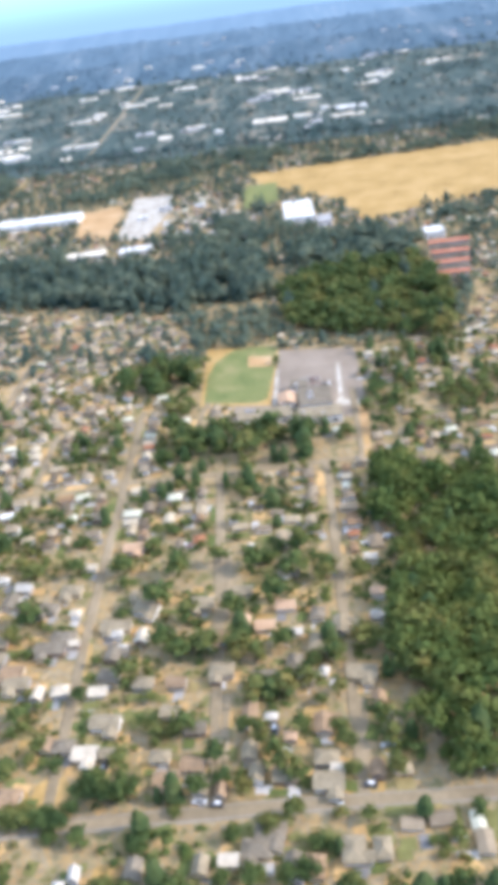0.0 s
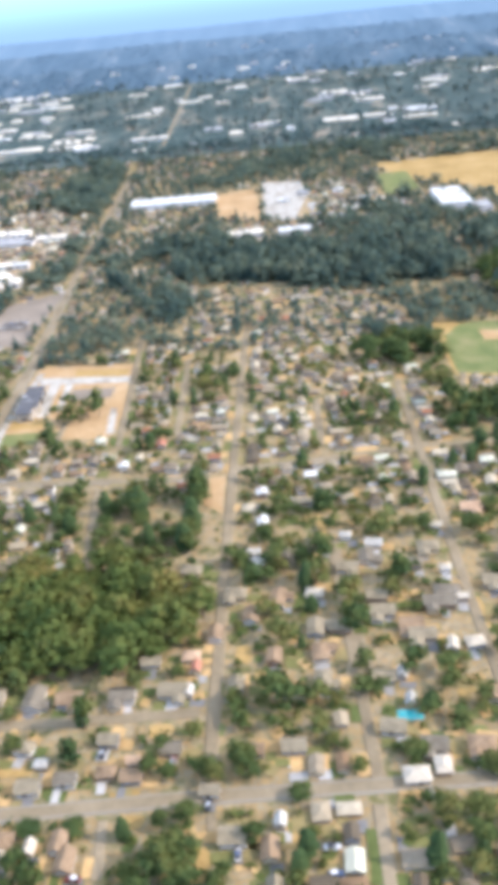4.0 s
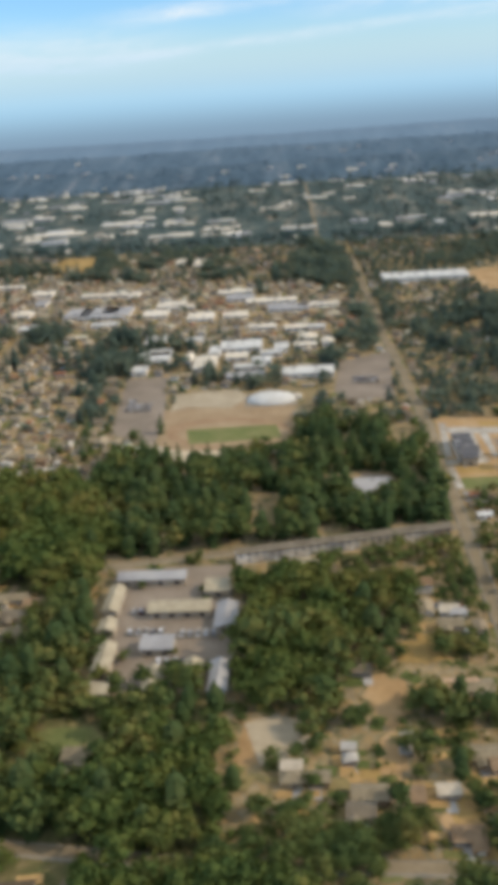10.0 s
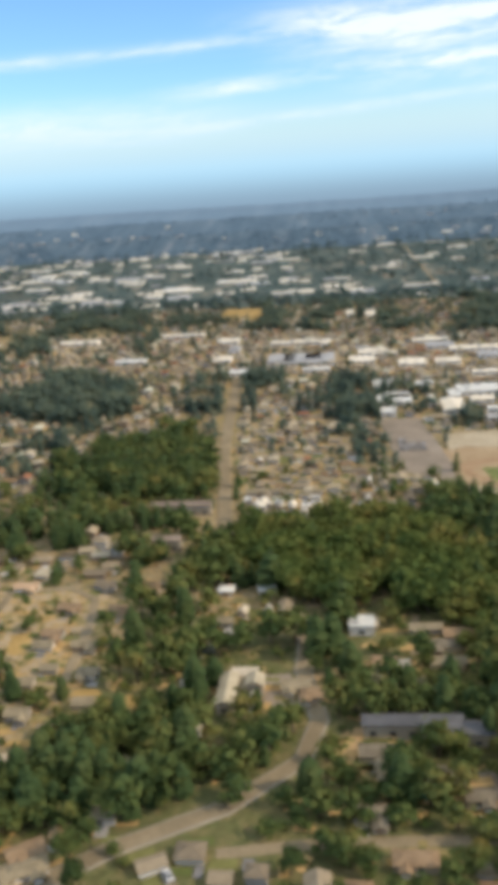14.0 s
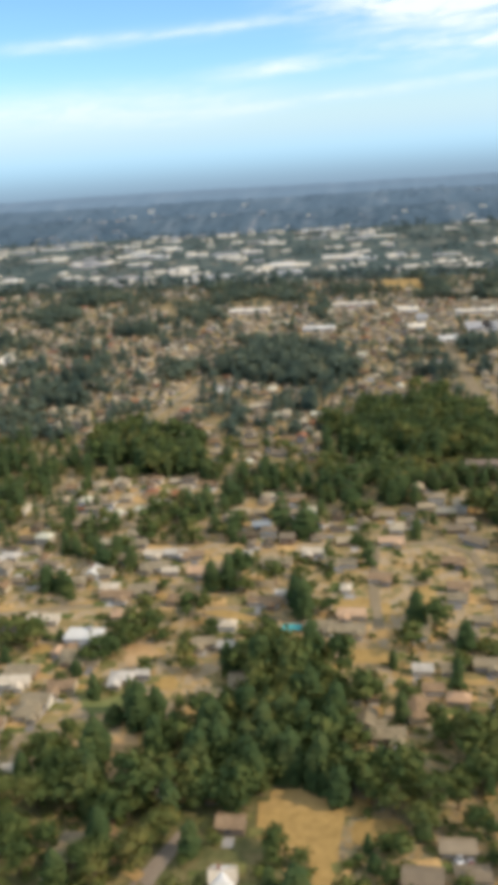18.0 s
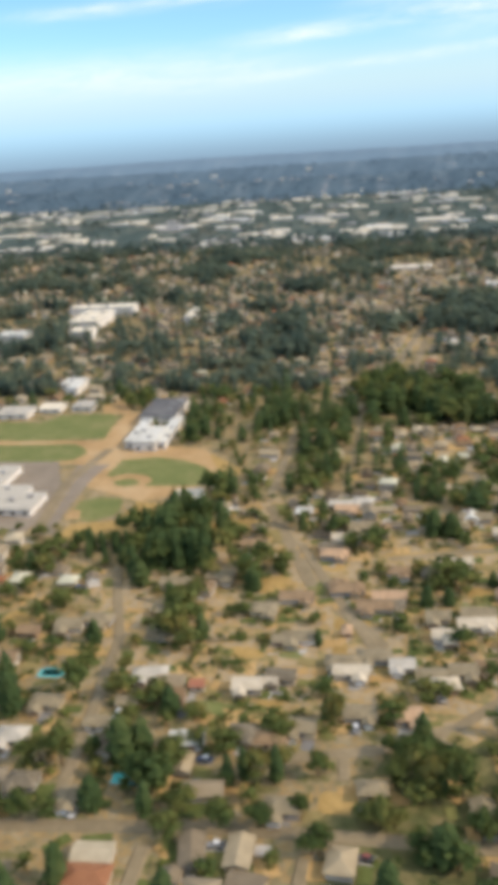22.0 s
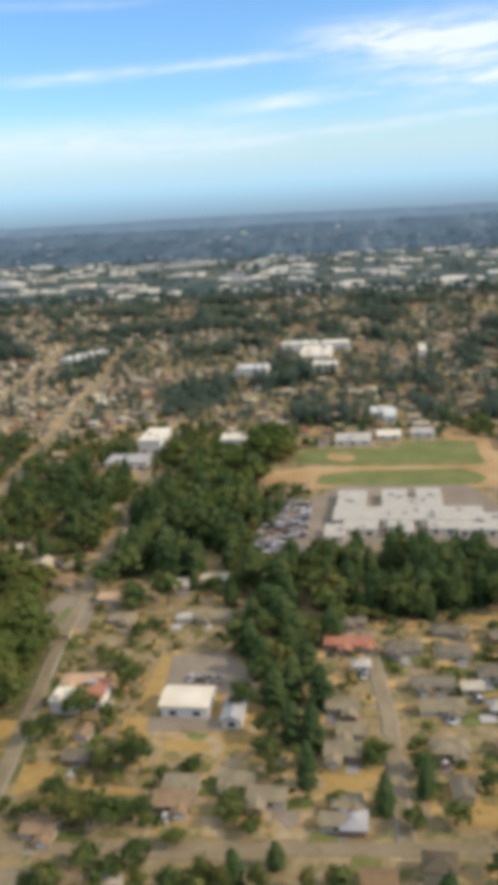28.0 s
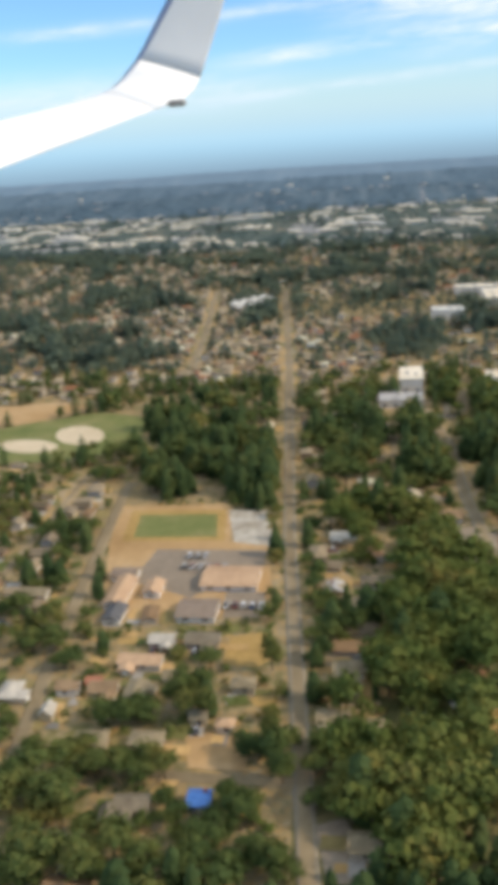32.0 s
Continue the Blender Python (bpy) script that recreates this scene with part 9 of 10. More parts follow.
# ---- large flat-roofed buildings ----
def build_block(kind, colour, x0, y0, x1, y1, h):
    cx, cy = (x0 + x1) / 2, (y0 + y1) / 2
    L, W = x1 - x0, y1 - y0
    root = thing(kind, cx, cy, float(land(cy)), label=f"{kind.replace('_', ' ')} with a {colour.replace('_roof', ' grey').replace('shingle_', 'shingled ')} roof and pale walls", category=kind.split("_")[-1])
    part("wall", box(-L / 2, -W / 2, -0.5, L / 2, W / 2, h - 0.6), "siding" if kind in ("apartment_house", "town_house") else "plaster", root)
    if kind in ("apartment_house", "town_house", "villa", "school_wing", "church_hall") and min(L, W) < 22 and colour in ("red", "brown", "tan", "grey", "cream", "beige", "dark"):
        if L >= W:
            part("roof", gable(L, W, h - 0.6, 1.4), colour, root)
        else:
            bm = gable(W, L, h - 0.6, 1.4)
            bmesh.ops.rotate(bm, verts=bm.verts, matrix=Matrix.Rotation(math.pi / 2, 3, "Z"))
            part("roof", bm, colour, root)
    else:
        bm = box(-L / 2 - 0.3, -W / 2 - 0.3, h - 0.6, L / 2 + 0.3, W / 2 + 0.3, h - 0.1)
        part("roof", bm, colour, root)
        rnd = random.Random(int(abs(x0 * 7 + y0)))
        for _ in range(int(min(10, 1 + L * W / 220))):
            a, b, s = rnd.uniform(-0.4, 0.4) * L, rnd.uniform(-0.4, 0.4) * W, rnd.uniform(0.8, 1.6)
            part("roof_unit", box(a - s, b - s * 0.7, h - 0.12, a + s, b + s * 0.7, h + 0.9), "grey", root, "grey rooftop ventilation unit")
    for i in range(int(min(8, L / 6))):
        u = -L / 2 + (i + 0.5) * L / int(min(8, L / 6))
        part("window", box(u - 1.1, -W / 2 - 0.06, 1.0, u + 1.1, -W / 2 + 0.05, min(2.6, h - 1.2)), "glass", root)


# ---- valley: warehouses and woods far below ----
def build_valley():
    rng = np.random.default_rng(21)
    n = 0
    rows = []
    while n < 560:
        y = rng.uniform(1690, 2980); x = rng.uniform(-3600, 1100)
        dense = 1.0 if x < -450 - 0.25 * (y - 1700) else 0.2
        if rng.uniform() > dense or noise.noise(Vector((x * 0.004, y * 0.006, 5.0))) > 0.25:
            continue
        n += 1
        rows.append((x, y, rng.choice((0, 0, 0.04, -0.05)), rng.uniform(14, 74), rng.uniform(16, 42), rng.uniform(2.4, 4.2)))
    for i, (x, y, t, L, W, h) in enumerate(rows):
        if i < 180:
            root = thing("warehouse", x, y, -70, math.degrees(t), label="pale flat-roofed warehouse on the valley floor", category="warehouse", group="valley warehouses")
            part("wall", box(-L / 2, -W / 2, -1, L / 2, W / 2, h), "plaster", root)
            part("roof", box(-L / 2 - 0.3, -W / 2 - 0.3, h, L / 2 + 0.3, W / 2 + 0.3, h + 0.6), ("cream", "cream", "white", "cream", "grey")[i % 5], root)
    batches = []
    for i, (x, y, t, L, W, h) in enumerate(rows[180:]):
        bm = box(-L / 2, -W / 2, -1, L / 2, W / 2, h)
        bmesh.ops.triangulate(bm, faces=bm.faces); bm.verts.index_update()
        v = np.array([w.co[:] for w in bm.verts]); f = np.array([[w.index for w in q.verts] for q in bm.faces]); bm.free()
        batches.append(scatter((v, f, np.full(len(f), i % 3)), [(x, y, -70, t, 1, 1)]))
    stuff("warehouse_rows", batches, ["cream", "cream", "grey"], "pale warehouses crowding the far valley", "warehouses")
    m = 12000
    y = 1200 + 1850 * rng.uniform(size=m) ** 1.25; x = rng.uniform(-3300, 1400, m)
    dens = np.array([noise.noise(Vector((a * 0.005, b * 0.009, 9.0))) for a, b in zip(x, y)])
    keep = (rng.uniform(size=m) < np.where(y < 1690, 0.75 + dens, np.where(x < -450 - 0.25 * (y - 1700), 0.25, 0.6) + 1.2 * dens)) & (x > -1300 - 0.56 * y - 75) & (x < 80 + 0.42 * y) & (np.abs(x + 345) > 12)
    x, y = x[keep], y[keep]
    batches = []
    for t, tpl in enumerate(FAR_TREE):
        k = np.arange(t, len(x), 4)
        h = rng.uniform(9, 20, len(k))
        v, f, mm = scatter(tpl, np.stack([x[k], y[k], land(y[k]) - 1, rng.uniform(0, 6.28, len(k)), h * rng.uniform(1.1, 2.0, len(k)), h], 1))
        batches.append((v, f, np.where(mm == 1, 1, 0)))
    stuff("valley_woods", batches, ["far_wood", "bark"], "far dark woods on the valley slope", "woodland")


def scrub():
    """Bushes, hedges and weedy patches between the houses."""
    rng = np.random.default_rng(77)
    n = 60000
    x, y = rng.uniform(-1560, 210, n), 50 + 300 * rng.uniform(size=n)
    use = use_at(x, y)
    thick = np.array([noise.noise(Vector((a * 0.03, c * 0.03, 12.0))) for a, c in zip(x, y)])
    ok = ((use == 0) | (use == 5)) & (x > -1375 - 0.5 * y) & (x < 80 + 0.4 * y) & (rng.uniform(size=n) < 0.30 + 0.6 * thick)
    x, y = x[ok], y[ok]
    bushes = [broadleaf(200 + s, 1, 7, 2.4) for s in range(5)]
    batches = []
    for t, tpl in enumerate(bushes):
        k = np.arange(t, len(x), 5)
        h = rng.uniform(0.9, 2.6, len(k))
        v, f, m = scatter(tpl, np.stack([x[k], y[k], -0.35 * h, rng.uniform(0, 6.28, len(k)), h * rng.uniform(1.0, 2.2, len(k)), h * 1.2], 1))
        batches.append((v, f, np.where(m == 1, 2, t % 2)))
    stuff("shrubs", batches, ["broad", "meadow_leaf", "bark"], "scattered garden bushes, hedges and tall weeds", "shrubs")
    k = rng.permutation(len(x))[:3600]
    rows = np.stack([x[k], y[k], rng.uniform(0, 3.1, len(k)), rng.uniform(2, 8, len(k)), rng.uniform(1.5, 5, len(k))], 1)
    stuff("weedy_patches", [slabs(rows, YARD_Z + 0.057, 0.0003)], ["yard"], "weedy and bare patches of yard", "lawn")


def build_sites():
    """The homes laid out one by one: shingle roofs with eaves, gables or hips, and a lower garage wing; the farther ones in rows."""
    rnd = random.Random(29)
    words = {"white": "pale grey-white", "cream": "cream-coloured", "tan": "tan", "red": "orange-red", "grey": "weathered grey", "dark": "dark slate-grey", "brown": "grey-brown"}
    order = ["wall_far"] + sorted(set(SHINGLE.values()))
    batches = []
    for n, (colour, x, y, turn, L) in enumerate(sorted(SITES, key=lambda q: q[2])):
        L *= 0.84 if x > -340 else 0.95
        W, h, rise = min(L * 0.70, rnd.uniform(5.2, 6.8)), rnd.uniform(2.4, 2.9), rnd.uniform(0.9, 1.5)
        gabled = rnd.random() < 0.72
        turn += rnd.gauss(0, 3)
        s, p = rnd.choice((-1, 1)), rnd.uniform(2.6, 3.6)
        pieces = [("wall", walls(L, W, h, rise, gabled), "wall", ""), ("roof", gable(L, W, h, rise, over=0.5) if gabled else hip(L, W, h, rise, over=0.5), SHINGLE[colour], "")]
        if L > 7.6:
            bm = gable(p * 1.5, p * 1.25, h - 0.35, 0.8, over=0.35)
            bmesh.ops.rotate(bm, verts=bm.verts, matrix=Matrix.Rotation(math.pi / 2, 3, "Z"))
            bmesh.ops.translate(bm, verts=bm.verts, vec=(s * L * 0.24, -W / 2 - p * 0.25, 0))
            pieces.append(("wing_roof", bm, SHINGLE[colour], "lower roof over the garage wing"))
            pieces.append(("wing_wall", box(s * L * 0.24 - p * 0.6, -W / 2 - p * 0.9, -0.3, s * L * 0.24 + p * 0.6, -W / 2 + 0.1, h - 0.4), "wall", ""))
        if n < NEAR_HOMES:
            root = thing("house", x, y, 0, turn, label=f"{'gabled' if gabled else 'hip-roofed'} suburban house with a {words[colour]} roof", category="house", group="houses of the suburb")
            for name, bm, material, label in pieces:
                part(name, bm, material, root, label)
            if L > 7.6:
                part("garage_door", box(s * L * 0.24 - 1.2, -W / 2 - p * 0.9 - 0.06, 0, s * L * 0.24 + 1.2, -W / 2 - p * 0.9 + 0.02, 2.1), "door", root)
            window(-L * 0.1 * s, -W / 2, 1.0, 1.4, 1.2, "x", root)
            window(L / 2, 0.5, 1.0, 1.4, 1.2, "y", root)
        else:
            for name, bm, material, label in pieces:
                bmesh.ops.remove_doubles(bm, verts=bm.verts, dist=0.001)
                bmesh.ops.triangulate(bm, faces=bm.faces)
                bm.verts.index_update()
                v = np.array([q.co[:] for q in bm.verts]); f = np.array([[w.index for w in q.verts] for q in bm.faces]); bm.free()
                batches.append(scatter((v, f, np.full(len(f), order.index("wall_far" if material == "wall" else material))), [(x, y, 0, math.radians(turn), 1, 1)]))
        DRIVES.append((x + rnd.uniform(-3, 3), y - W / 2 - 2.5, math.radians(turn), rnd.uniform(2.4, 4.2), rnd.uniform(3.5, 5.5)))
        for a, c in ((-0.35, -1), (0.35, 1), (-0.9, 0.3), (0.9, -0.2)):
            YARDS.append((x + a * L, y + c * (W / 2 + 2.4), math.radians(turn) + rnd.gauss(0, 0.1), L * rnd.uniform(0.5, 1.1), rnd.uniform(2.4, 4.6)))
    stuff("house_rows", batches, order, "rows of gabled suburban houses with mixed shingle roofs", "houses")


NEAR_HOMES = 225
settle()
SHINGLE = {"grey": "shingle_grey", "dark": "shingle_dark", "brown": "shingle_brown", "tan": "tan", "red": "red", "white": "pale_roof", "cream": "cream_roof"}
build_sites()
for b in BLOCKS:
    build_block(*b)
plant_woods()
garden_trees()
build_valley()
build_houses()
scrub()


def build_far_side():
    """Clumps of trees and scattered pale buildings on the slopes beyond the valley."""
    rng = np.random.default_rng(33)
    # the clumps take over the painted haze of their ridge
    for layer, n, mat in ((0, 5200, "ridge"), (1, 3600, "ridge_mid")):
        y0, y1 = ((2850, 3350), (3350, 3950))[layer]
        x, y = rng.uniform(-4300, 1700, n), rng.uniform(y0 + 20, y1 - 20, n)
        dens = np.array([noise.noise(Vector((a * 0.006, b * 0.004, 3.0 + layer))) for a, b in zip(x, y)])
        keep = rng.uniform(size=n) < 0.5 + 1.3 * dens
        x, y = x[keep], y[keep]
        z = np.array([ridge_z(a, b, layer) for a, b in zip(x, y)])
        batches = []
        for t, tpl in enumerate(FAR_TREE):
            k = np.arange(t, len(x), 4)
            h = rng.uniform(8, 15, len(k))
            v, f, m = scatter(tpl, np.stack([x[k], y[k], z[k] - 2, rng.uniform(0, 6.28, len(k)), h * rng.uniform(1.6, 3.4, len(k)), h], 1))
            batches.append((v, f, np.zeros(len(f), int)))
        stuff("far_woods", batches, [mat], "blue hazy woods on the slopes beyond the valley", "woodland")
    batches = []
    for i in range(150):
        layer = 0 if rng.uniform() < 0.72 else 1
        x, y = rng.uniform(-4200, 1600), rng.uniform(*((2870, 3330), (3370, 3800))[layer])
        L, W = rng.uniform(8, 36), rng.uniform(14, 34)
        bm = box(-L / 2, -W / 2, -3, L / 2, W / 2, rng.uniform(2.5, 4.5))
        bmesh.ops.triangulate(bm, faces=bm.faces); bm.verts.index_update()
        v = np.array([w.co[:] for w in bm.verts]); f = np.array([[w.index for w in q.verts] for q in bm.faces]); bm.free()
        batches.append(scatter((v, f, np.full(len(f), i % 3)), [(x, y, ridge_z(x, y, layer), rng.uniform(-0.2, 0.2), 1, 1)]))
    stuff("far_buildings", batches, ["grey", "grey", "cream"], "scattered pale buildings far beyond the valley", "buildings")


build_far_side()


# ---- houses with roofs that stand out ----
def build_coloured():
    rnd = random.Random(17)
    words = {"white": "bright white", "cream": "cream-coloured", "tan": "tan", "red": "orange-red", "grey": "weathered grey", "dark": "dark slate-grey", "brown": "brown", "tarp": "bright blue tarpaulin-covered"}
    for colour, x, y in COLOURED:
        L, W, h, rise = rnd.uniform(7.5, 10.5), rnd.uniform(5.8, 7), 2.6, rnd.uniform(0.9, 1.4)
        if colour == "tarp":
            L, W = L * 0.6, W * 0.75
        elif x > -340:
            L, W, rise = L * 0.58, W * 0.62, rise * 0.7
        else:
            L, W = L * 0.9, W * 0.9
        root = thing("house", x, y, 0, rnd.choice((0, 0, 0, 90)) + rnd.gauss(0, 4), label=f"small suburban house with a {words[colour]} roof", category="house", group="houses of the suburb")
        gabled = rnd.random() < 0.6
        part("wall", walls(L, W, h, rise, gabled), "wall", root)
        part("roof", gable(L, W, h, rise) if gabled else hip(L, W, h, rise), colour, root)
        part("front_door", box(-0.5, -W / 2 - 0.07, 0, 0.5, -W / 2 + 0.02, 2.1), "door", root)
        part("garage_door", box(L / 2 - 2.6, -W / 2 - 0.06, 0, L / 2 - 0.5, -W / 2 + 0.02, 2.2), "door", root)
        for u in (-0.36, -0.2):
            window(L * u, -W / 2, 1.0, 1.5, 1.2, "x", root)
        part("chimney", box(L * 0.2, 0.6, h, L * 0.2 + 0.8, 1.5, h + rise + 0.8), "brick", root, "brick chimney")


# ---- garden pools ----
def build_pools():
    for x, y in POOLS:
        root = thing("swimming_pool", x, y, 0, label="turquoise garden swimming pool with a pale rim", category="pool", group="garden pools")
        part("rim", box(-4.4, -2.6, -0.2, 4.4, 2.6, 0.30), "concrete", root)
        part("water", box(-3.9, -2.1, 0.0, 3.9, 2.1, 0.34), "pool", root)


# ---- domed field house ----
def build_dome():
    root = thing("domed_hall", -409, 571, 0, label="white air-supported domed sports hall", category="dome")
    bm = bmesh.new()
    bmesh.ops.create_uvsphere(bm, u_segments=32, v_segments=16, radius=1)
    bmesh.ops.delete(bm, geom=[v for v in bm.verts if v.co.z < -0.02], context="VERTS")
    bmesh.ops.scale(bm, verts=bm.verts, vec=(17, 12, 5.5))
    for f in bm.faces:
        f.smooth = True
    part("shell", bm, "white", root)
    part("kerb_ring", box(-18, -13, -0.3, 18, 13, 0.35), "concrete", root)
    part("entrance", box(16, -2, 0, 21, 2, 3), "cream", root)


# ---- a row of narrow town houses beside the road ----
def build_row():
    for i in range(14):
        u = i / 13
        x, y = -416 + 90 * u, 346 + 17 * u
        root = thing("town_house", x, y, 0, 12, label="narrow town house with a dark pitched roof in a row", category="house", group="town houses in a row")
        part("wall", walls(8, 5.2, 5.4, 1.6, True), "wall", root)
        bm = gable(8, 5.2, 5.4, 1.6, over=0.3)
        part("roof", bm, "shingle_dark", root)
        part("front_door", box(-1, -2.66, 0, 0, -2.55, 2.1), "door", root)
        for a, z in ((1.6, 1.0), (-2, 3.6), (1.6, 3.6)):
            window(a, -2.6, z, 1.3, 1.2, "x", root)


# ---- cars ----
def make_car():
    root = thing("car", 0, 0, label="parked car with painted body and dark windows", category="car", group="parked cars")
    bm = box(-2.2, -0.9, 0.35, 2.2, 0.9, 0.85)
    bmesh.ops.bevel(bm, geom=bm.edges[:], offset=0.12, segments=1, affect="EDGES")
    part("body", bm, "car", root)
    bm = box(-1.5, -0.78, 0.85, 0.9, 0.78, 1.45)
    for v in bm.verts:
        if v.co.z > 1.2:
            v.co.x = v.co.x * 0.72 - 0.1; v.co.y *= 0.86
    part("cabin", bm, "glass", root, "dark glazed cabin")
    part("car_roof", box(-1.2, -0.66, 1.45, 0.55, 0.66, 1.5), "car", root)
    for x in (-1.35, 1.35):
        for y in (-0.86, 0.86):
            bm = bmesh.new()
            bmesh.ops.create_cone(bm, cap_ends=True, segments=10, radius1=0.34, radius2=0.34, depth=0.22)
            bmesh.ops.rotate(bm, verts=bm.verts, matrix=Matrix.Rotation(math.pi / 2, 3, "X"))
            part("wheel", bm, "rubber", root).location = (x, y, 0.34)
    return root


LOT = ((-1149, 302), (-1151, 372), (-1126, 302))


def build_cars():
    rnd = random.Random(8)
    spots = []
    # school car park, in rows along its length
    for r in range(6):
        for c in range(20):
            u, v = (r + 0.5) / 6, (c + 0.5) / 20
            if rnd.random() < 0.62:
                spots.append((LOT[0][0] + (LOT[1][0] - LOT[0][0]) * v + (LOT[2][0] - LOT[0][0]) * u, LOT[0][1] + (LOT[1][1] - LOT[0][1]) * v + (LOT[2][1] - LOT[0][1]) * u, rnd.choice((0, 180))))
    # other lots
    for x, y, n in ((-508, 560, 14), (-350, 600, 12), (5, 470, 10), (-460, 305, 5), (-445, 270, 4), (-459, 290, 5), (-438, 288, 5), (-1325, 224, 9), (-1304, 195, 6), (-1246, 470, 6), (-1155, 200, 4)):
        for i in range(n):
            spots.append((x + (i % 6) * 3.1, y + (i // 6) * 9, 90))
    for x, y, t, w, d in DRIVES:
        if y < 330 and rnd.random() < 0.24:
            spots.append((x, y, math.degrees(t) + 90))
    for points, width in STREETS:
        for (ax, ay), (bx, by) in zip(points, points[1:]):
            L = math.hypot(bx - ax, by - ay)
            s = rnd.uniform(5, 50)
            while s < L and min(ay, by) < 420:
                side = rnd.choice((-1, 1)); u = s / L
                off = side * width * 0.27
                spots.append((ax + (bx - ax) * u + (by - ay) / L * off, ay + (by - ay) * u - (bx - ax) / L * off, math.degrees(math.atan2(by - ay, bx - ax))))
                s += rnd.uniform(25, 90)
    first = make_car()
    x, y, t = spots[0]
    first.matrix_basis = pose(x, y, LEVEL[0] + 0.05, 0, 0, t)
    for x, y, t in spots[1:380]:
        copy_thing(first, pose(x, y, LEVEL[0] + 0.05, 0, 0, t + rnd.gauss(0, 2)))


# ---- trailers and containers in the works yard ----
def build_yard():
    rnd = random.Random(31)
    for i in range(46):
        x, y = rnd.uniform(-112, -18), rnd.uniform(800, 900)
        L = rnd.uniform(5, 12)
        root = thing("container", x, y, 0, rnd.choice((0, 90)) + rnd.gauss(0, 3), label="white shipping container standing in the works yard", category="container", group="containers in the yard")
        part("shell", box(-L / 2, -1.3, 0, L / 2, 1.3, 2.8), rnd.choice(("white", "cream", "grey")), root)
        part("door", box(L / 2, -1.2, 0.1, L / 2 + 0.08, 1.2, 2.7), "grey", root)


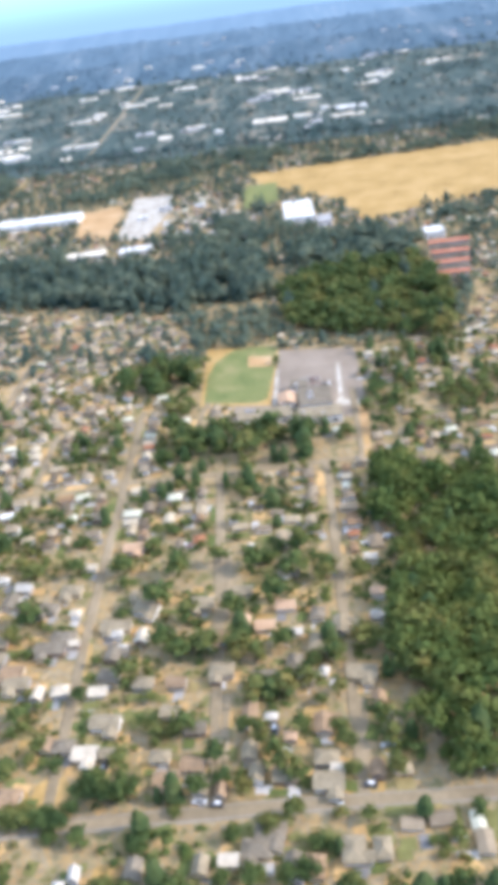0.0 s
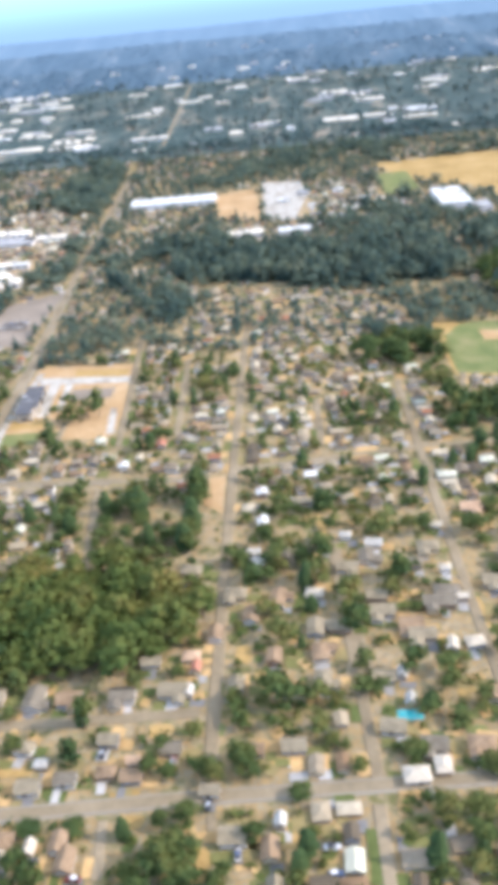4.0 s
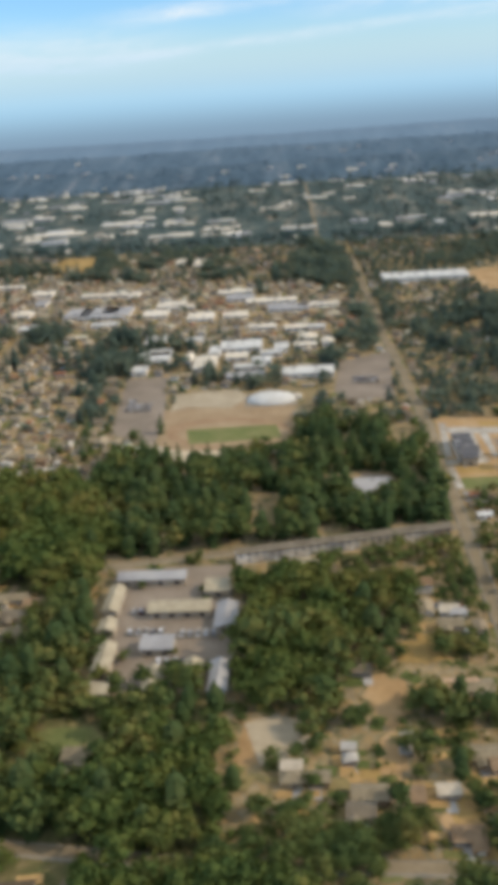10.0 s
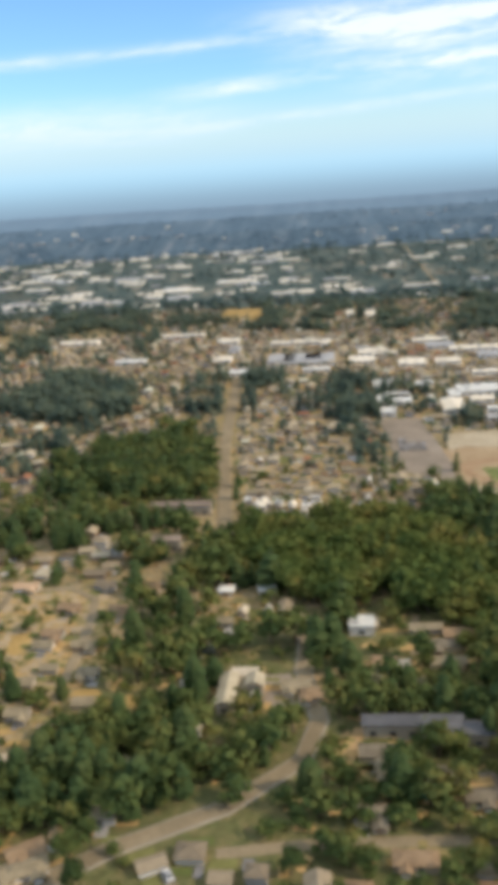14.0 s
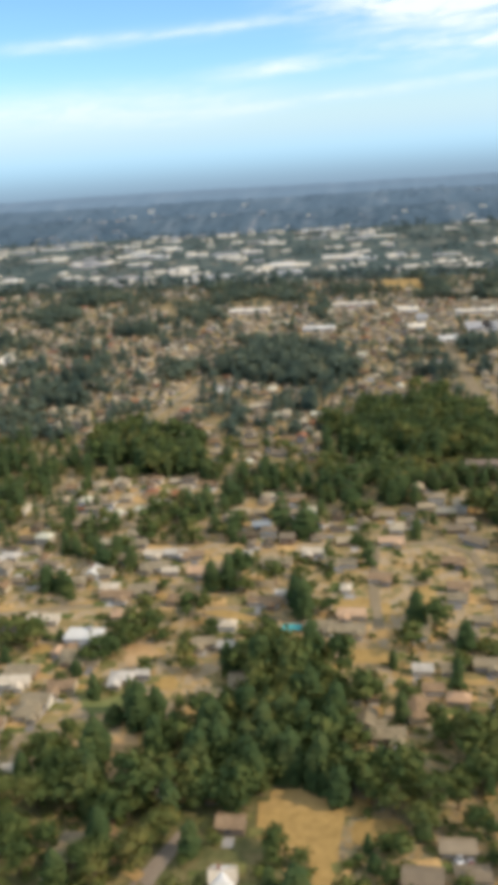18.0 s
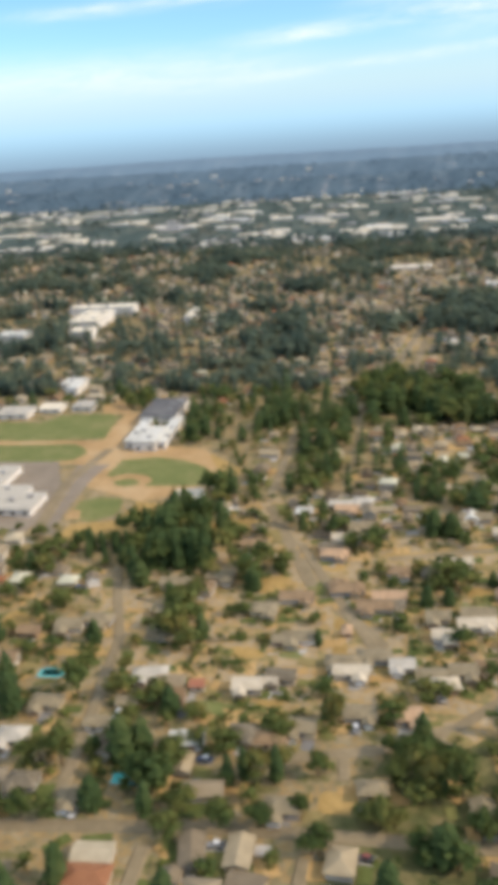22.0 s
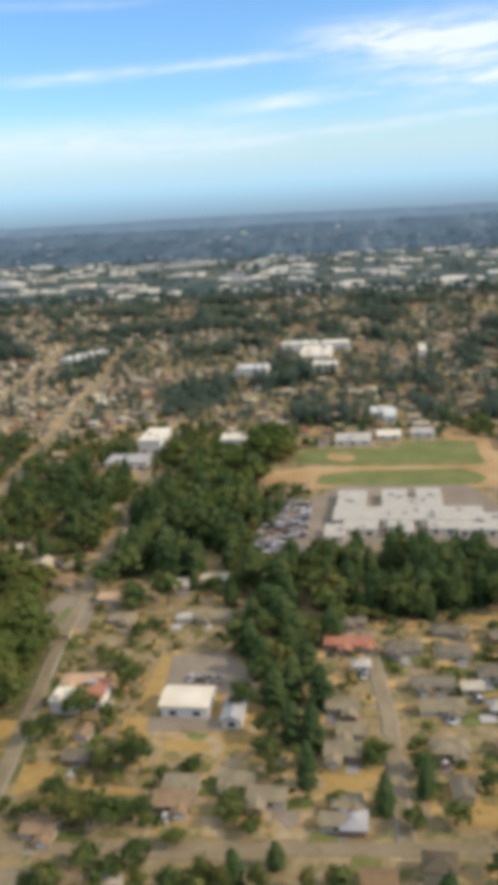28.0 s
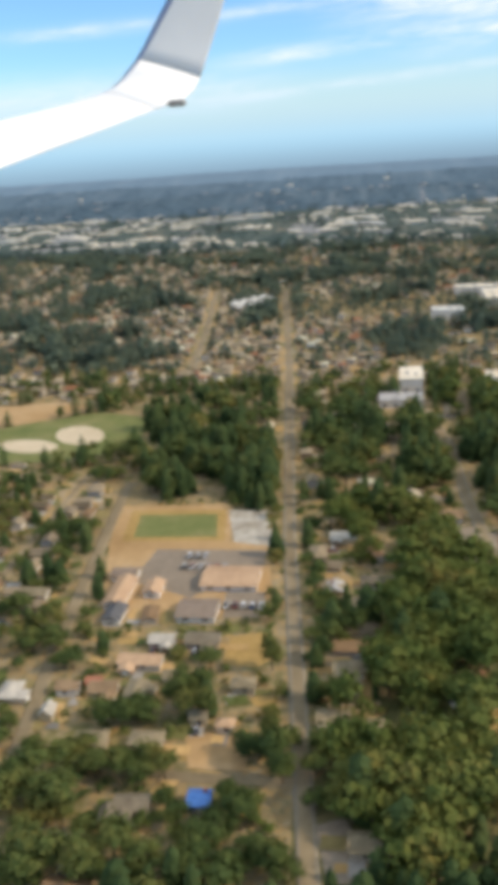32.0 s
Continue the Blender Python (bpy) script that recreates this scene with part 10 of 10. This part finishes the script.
# ---- wing of the airliner that carries the camera ----
def build_wing():
    """Outer wing and blended winglet, lofted from stations: trailing edge, leading edge, depth of the section."""
    m = pose(-1244.98, -70.39, 150.92)
    root = tagged(new("aircraft_wing"), "white airliner wing with an upswept blended winglet", "aircraft wing")
    root.matrix_basis = m
    wing = [((-3.4, 7.0, -0.14), (-3.62, 7.6, 0.27), 0.15), ((-3.64, 9.6, 0.07), (-4.09, 10.4, 0.49), 0.14), ((-3.77, 12.4, 0.34), (-4.57, 13.2, 0.72), 0.12), ((-3.71, 14.6, 0.6), (-4.73, 15.0, 0.91), 0.11)]
    tip = [((-3.71, 14.6, 0.6), (-4.73, 15.0, 0.91), 0.11), ((-3.49, 14.95, 0.68), (-4.57, 15.25, 1.01), 0.1), ((-3.34, 15.15, 0.75), (-4.45, 15.42, 1.13), 0.1), ((-3.23, 15.35, 0.88), (-4.34, 15.55, 1.27), 0.09), ((-3.14, 15.5, 1.07), (-4.21, 15.66, 1.43), 0.08)]
    tip += [((-3.05, 15.68, 1.34), (-4.07, 15.78, 1.65), 0.07), ((-2.89, 15.85, 1.79), (-3.87, 15.95, 2.01), 0.06), ((-2.74, 16.05, 2.27), (-3.67, 16.12, 2.36), 0.05), ((-2.49, 16.45, 3.24), (-3.21, 16.5, 3.23), 0.04)]

    def loft(stations, before=None, after=None):
        bm, rings = bmesh.new(), []
        up = Vector((0, -0.35, 0.94))
        for i, (te, le, depth) in enumerate(stations):
            te, le = Vector(te), Vector(le)
            a = stations[i - 1] if i else before or stations[0]; c = stations[i + 1] if i + 1 < len(stations) else after or stations[-1]
            along = (Vector(c[0]) - Vector(a[0])).normalized()
            nrm = along.cross(te - le).normalized()
            ring = []
            for k in range(16):
                ang = k * math.pi / 8
                u = 0.5 + 0.5 * math.cos(ang)
                t = depth * 1.6 * math.sqrt(max(u, 0)) * (1 - u) ** 0.9 * (1.25 if math.sin(ang) > 0 else -0.75) if 0 < k < 16 and k != 8 else 0.0
                ring.append(bm.verts.new(te.lerp(le, 1 - u) + nrm * t))
            rings.append(ring)
        for r, s in zip(rings, rings[1:]):
            for k in range(16):
                bm.faces.new((r[k], r[(k + 1) % 16], s[(k + 1) % 16], s[k])).smooth = True
        for ring in (rings[0], rings[-1]):
            bm.faces.new(ring)
        bmesh.ops.recalc_face_normals(bm, faces=bm.faces)
        return bm

    def seam(stations, u):
        """A narrow gap line along the span, just proud of the upper skin."""
        bm, last = bmesh.new(), None
        for te, le, depth in stations:
            te, le = Vector(te), Vector(le)
            along = (Vector(stations[-1][0]) - Vector(stations[0][0])).normalized()
            nrm = along.cross(te - le).normalized()
            lift = depth * 1.6 * math.sqrt(1 - u) * u ** 0.9 * 1.25 + 0.006
            row = [bm.verts.new(te.lerp(le, u + w) + nrm * (lift + h)) for w, h in ((-0.006, 0), (0.006, 0), (0.006, 0.004), (-0.006, 0.004))]
            if last:
                for k in range(4):
                    bm.faces.new((last[k], last[(k + 1) % 4], row[(k + 1) % 4], row[k]))
            last = row
        return bm

    part("wing_panel", loft(wing, after=tip[1]), "paint", root)
    part("slat_seam", seam(wing[:3], 0.72), "grey", root, "thin grey slat joint")
    part("aileron_seam", seam(wing[:3], 0.30), "grey", root, "thin grey aileron joint")
    part("wing_tip", loft(tip[:5], before=wing[-2], after=tip[5]), "paint", root, "white blend that sweeps up into the winglet")
    # shaded face of the winglet, painted grey
    part("winglet", loft(tip[4:], before=tip[3]), "wing_grey", root, "upswept light grey winglet")
    # strip added along the leading edge to draw its shading
    bm, last = bmesh.new(), None
    for k, (te, le, depth) in enumerate(tip[1:]):
        le, inward = Vector(le), (Vector(te) - Vector(le)).normalized()
        size = 0.02 + 0.008 * k
        row = [bm.verts.new(le + inward * size * 0.9 * math.cos(a * math.pi / 4) + Vector((0, 0.8, 0.35)) * size * 0.8 * math.sin(a * math.pi / 4)) for a in range(8)]
        if last:
            for a in range(8):
                bm.faces.new((last[a], last[(a + 1) % 8], row[(a + 1) % 8], row[a])).smooth = True
        last = row
    bmesh.ops.recalc_face_normals(bm, faces=bm.faces)
    part("leading_edge", bm, "edge_shade", root, "blue-grey leading edge of the winglet")
    bm = box(-0.16, -0.10, -0.05, 0.16, 0.10, 0.05)
    bmesh.ops.bevel(bm, geom=bm.edges[:], offset=0.04, segments=2, affect="EDGES")
    part("tip_light", bm, "grey", root, "grey wingtip light fairing").location = (-3.43, 14.9, 0.68)


build_wing()
build_coloured()
build_pools()
build_dome()
build_row()
build_cars()
build_yard()
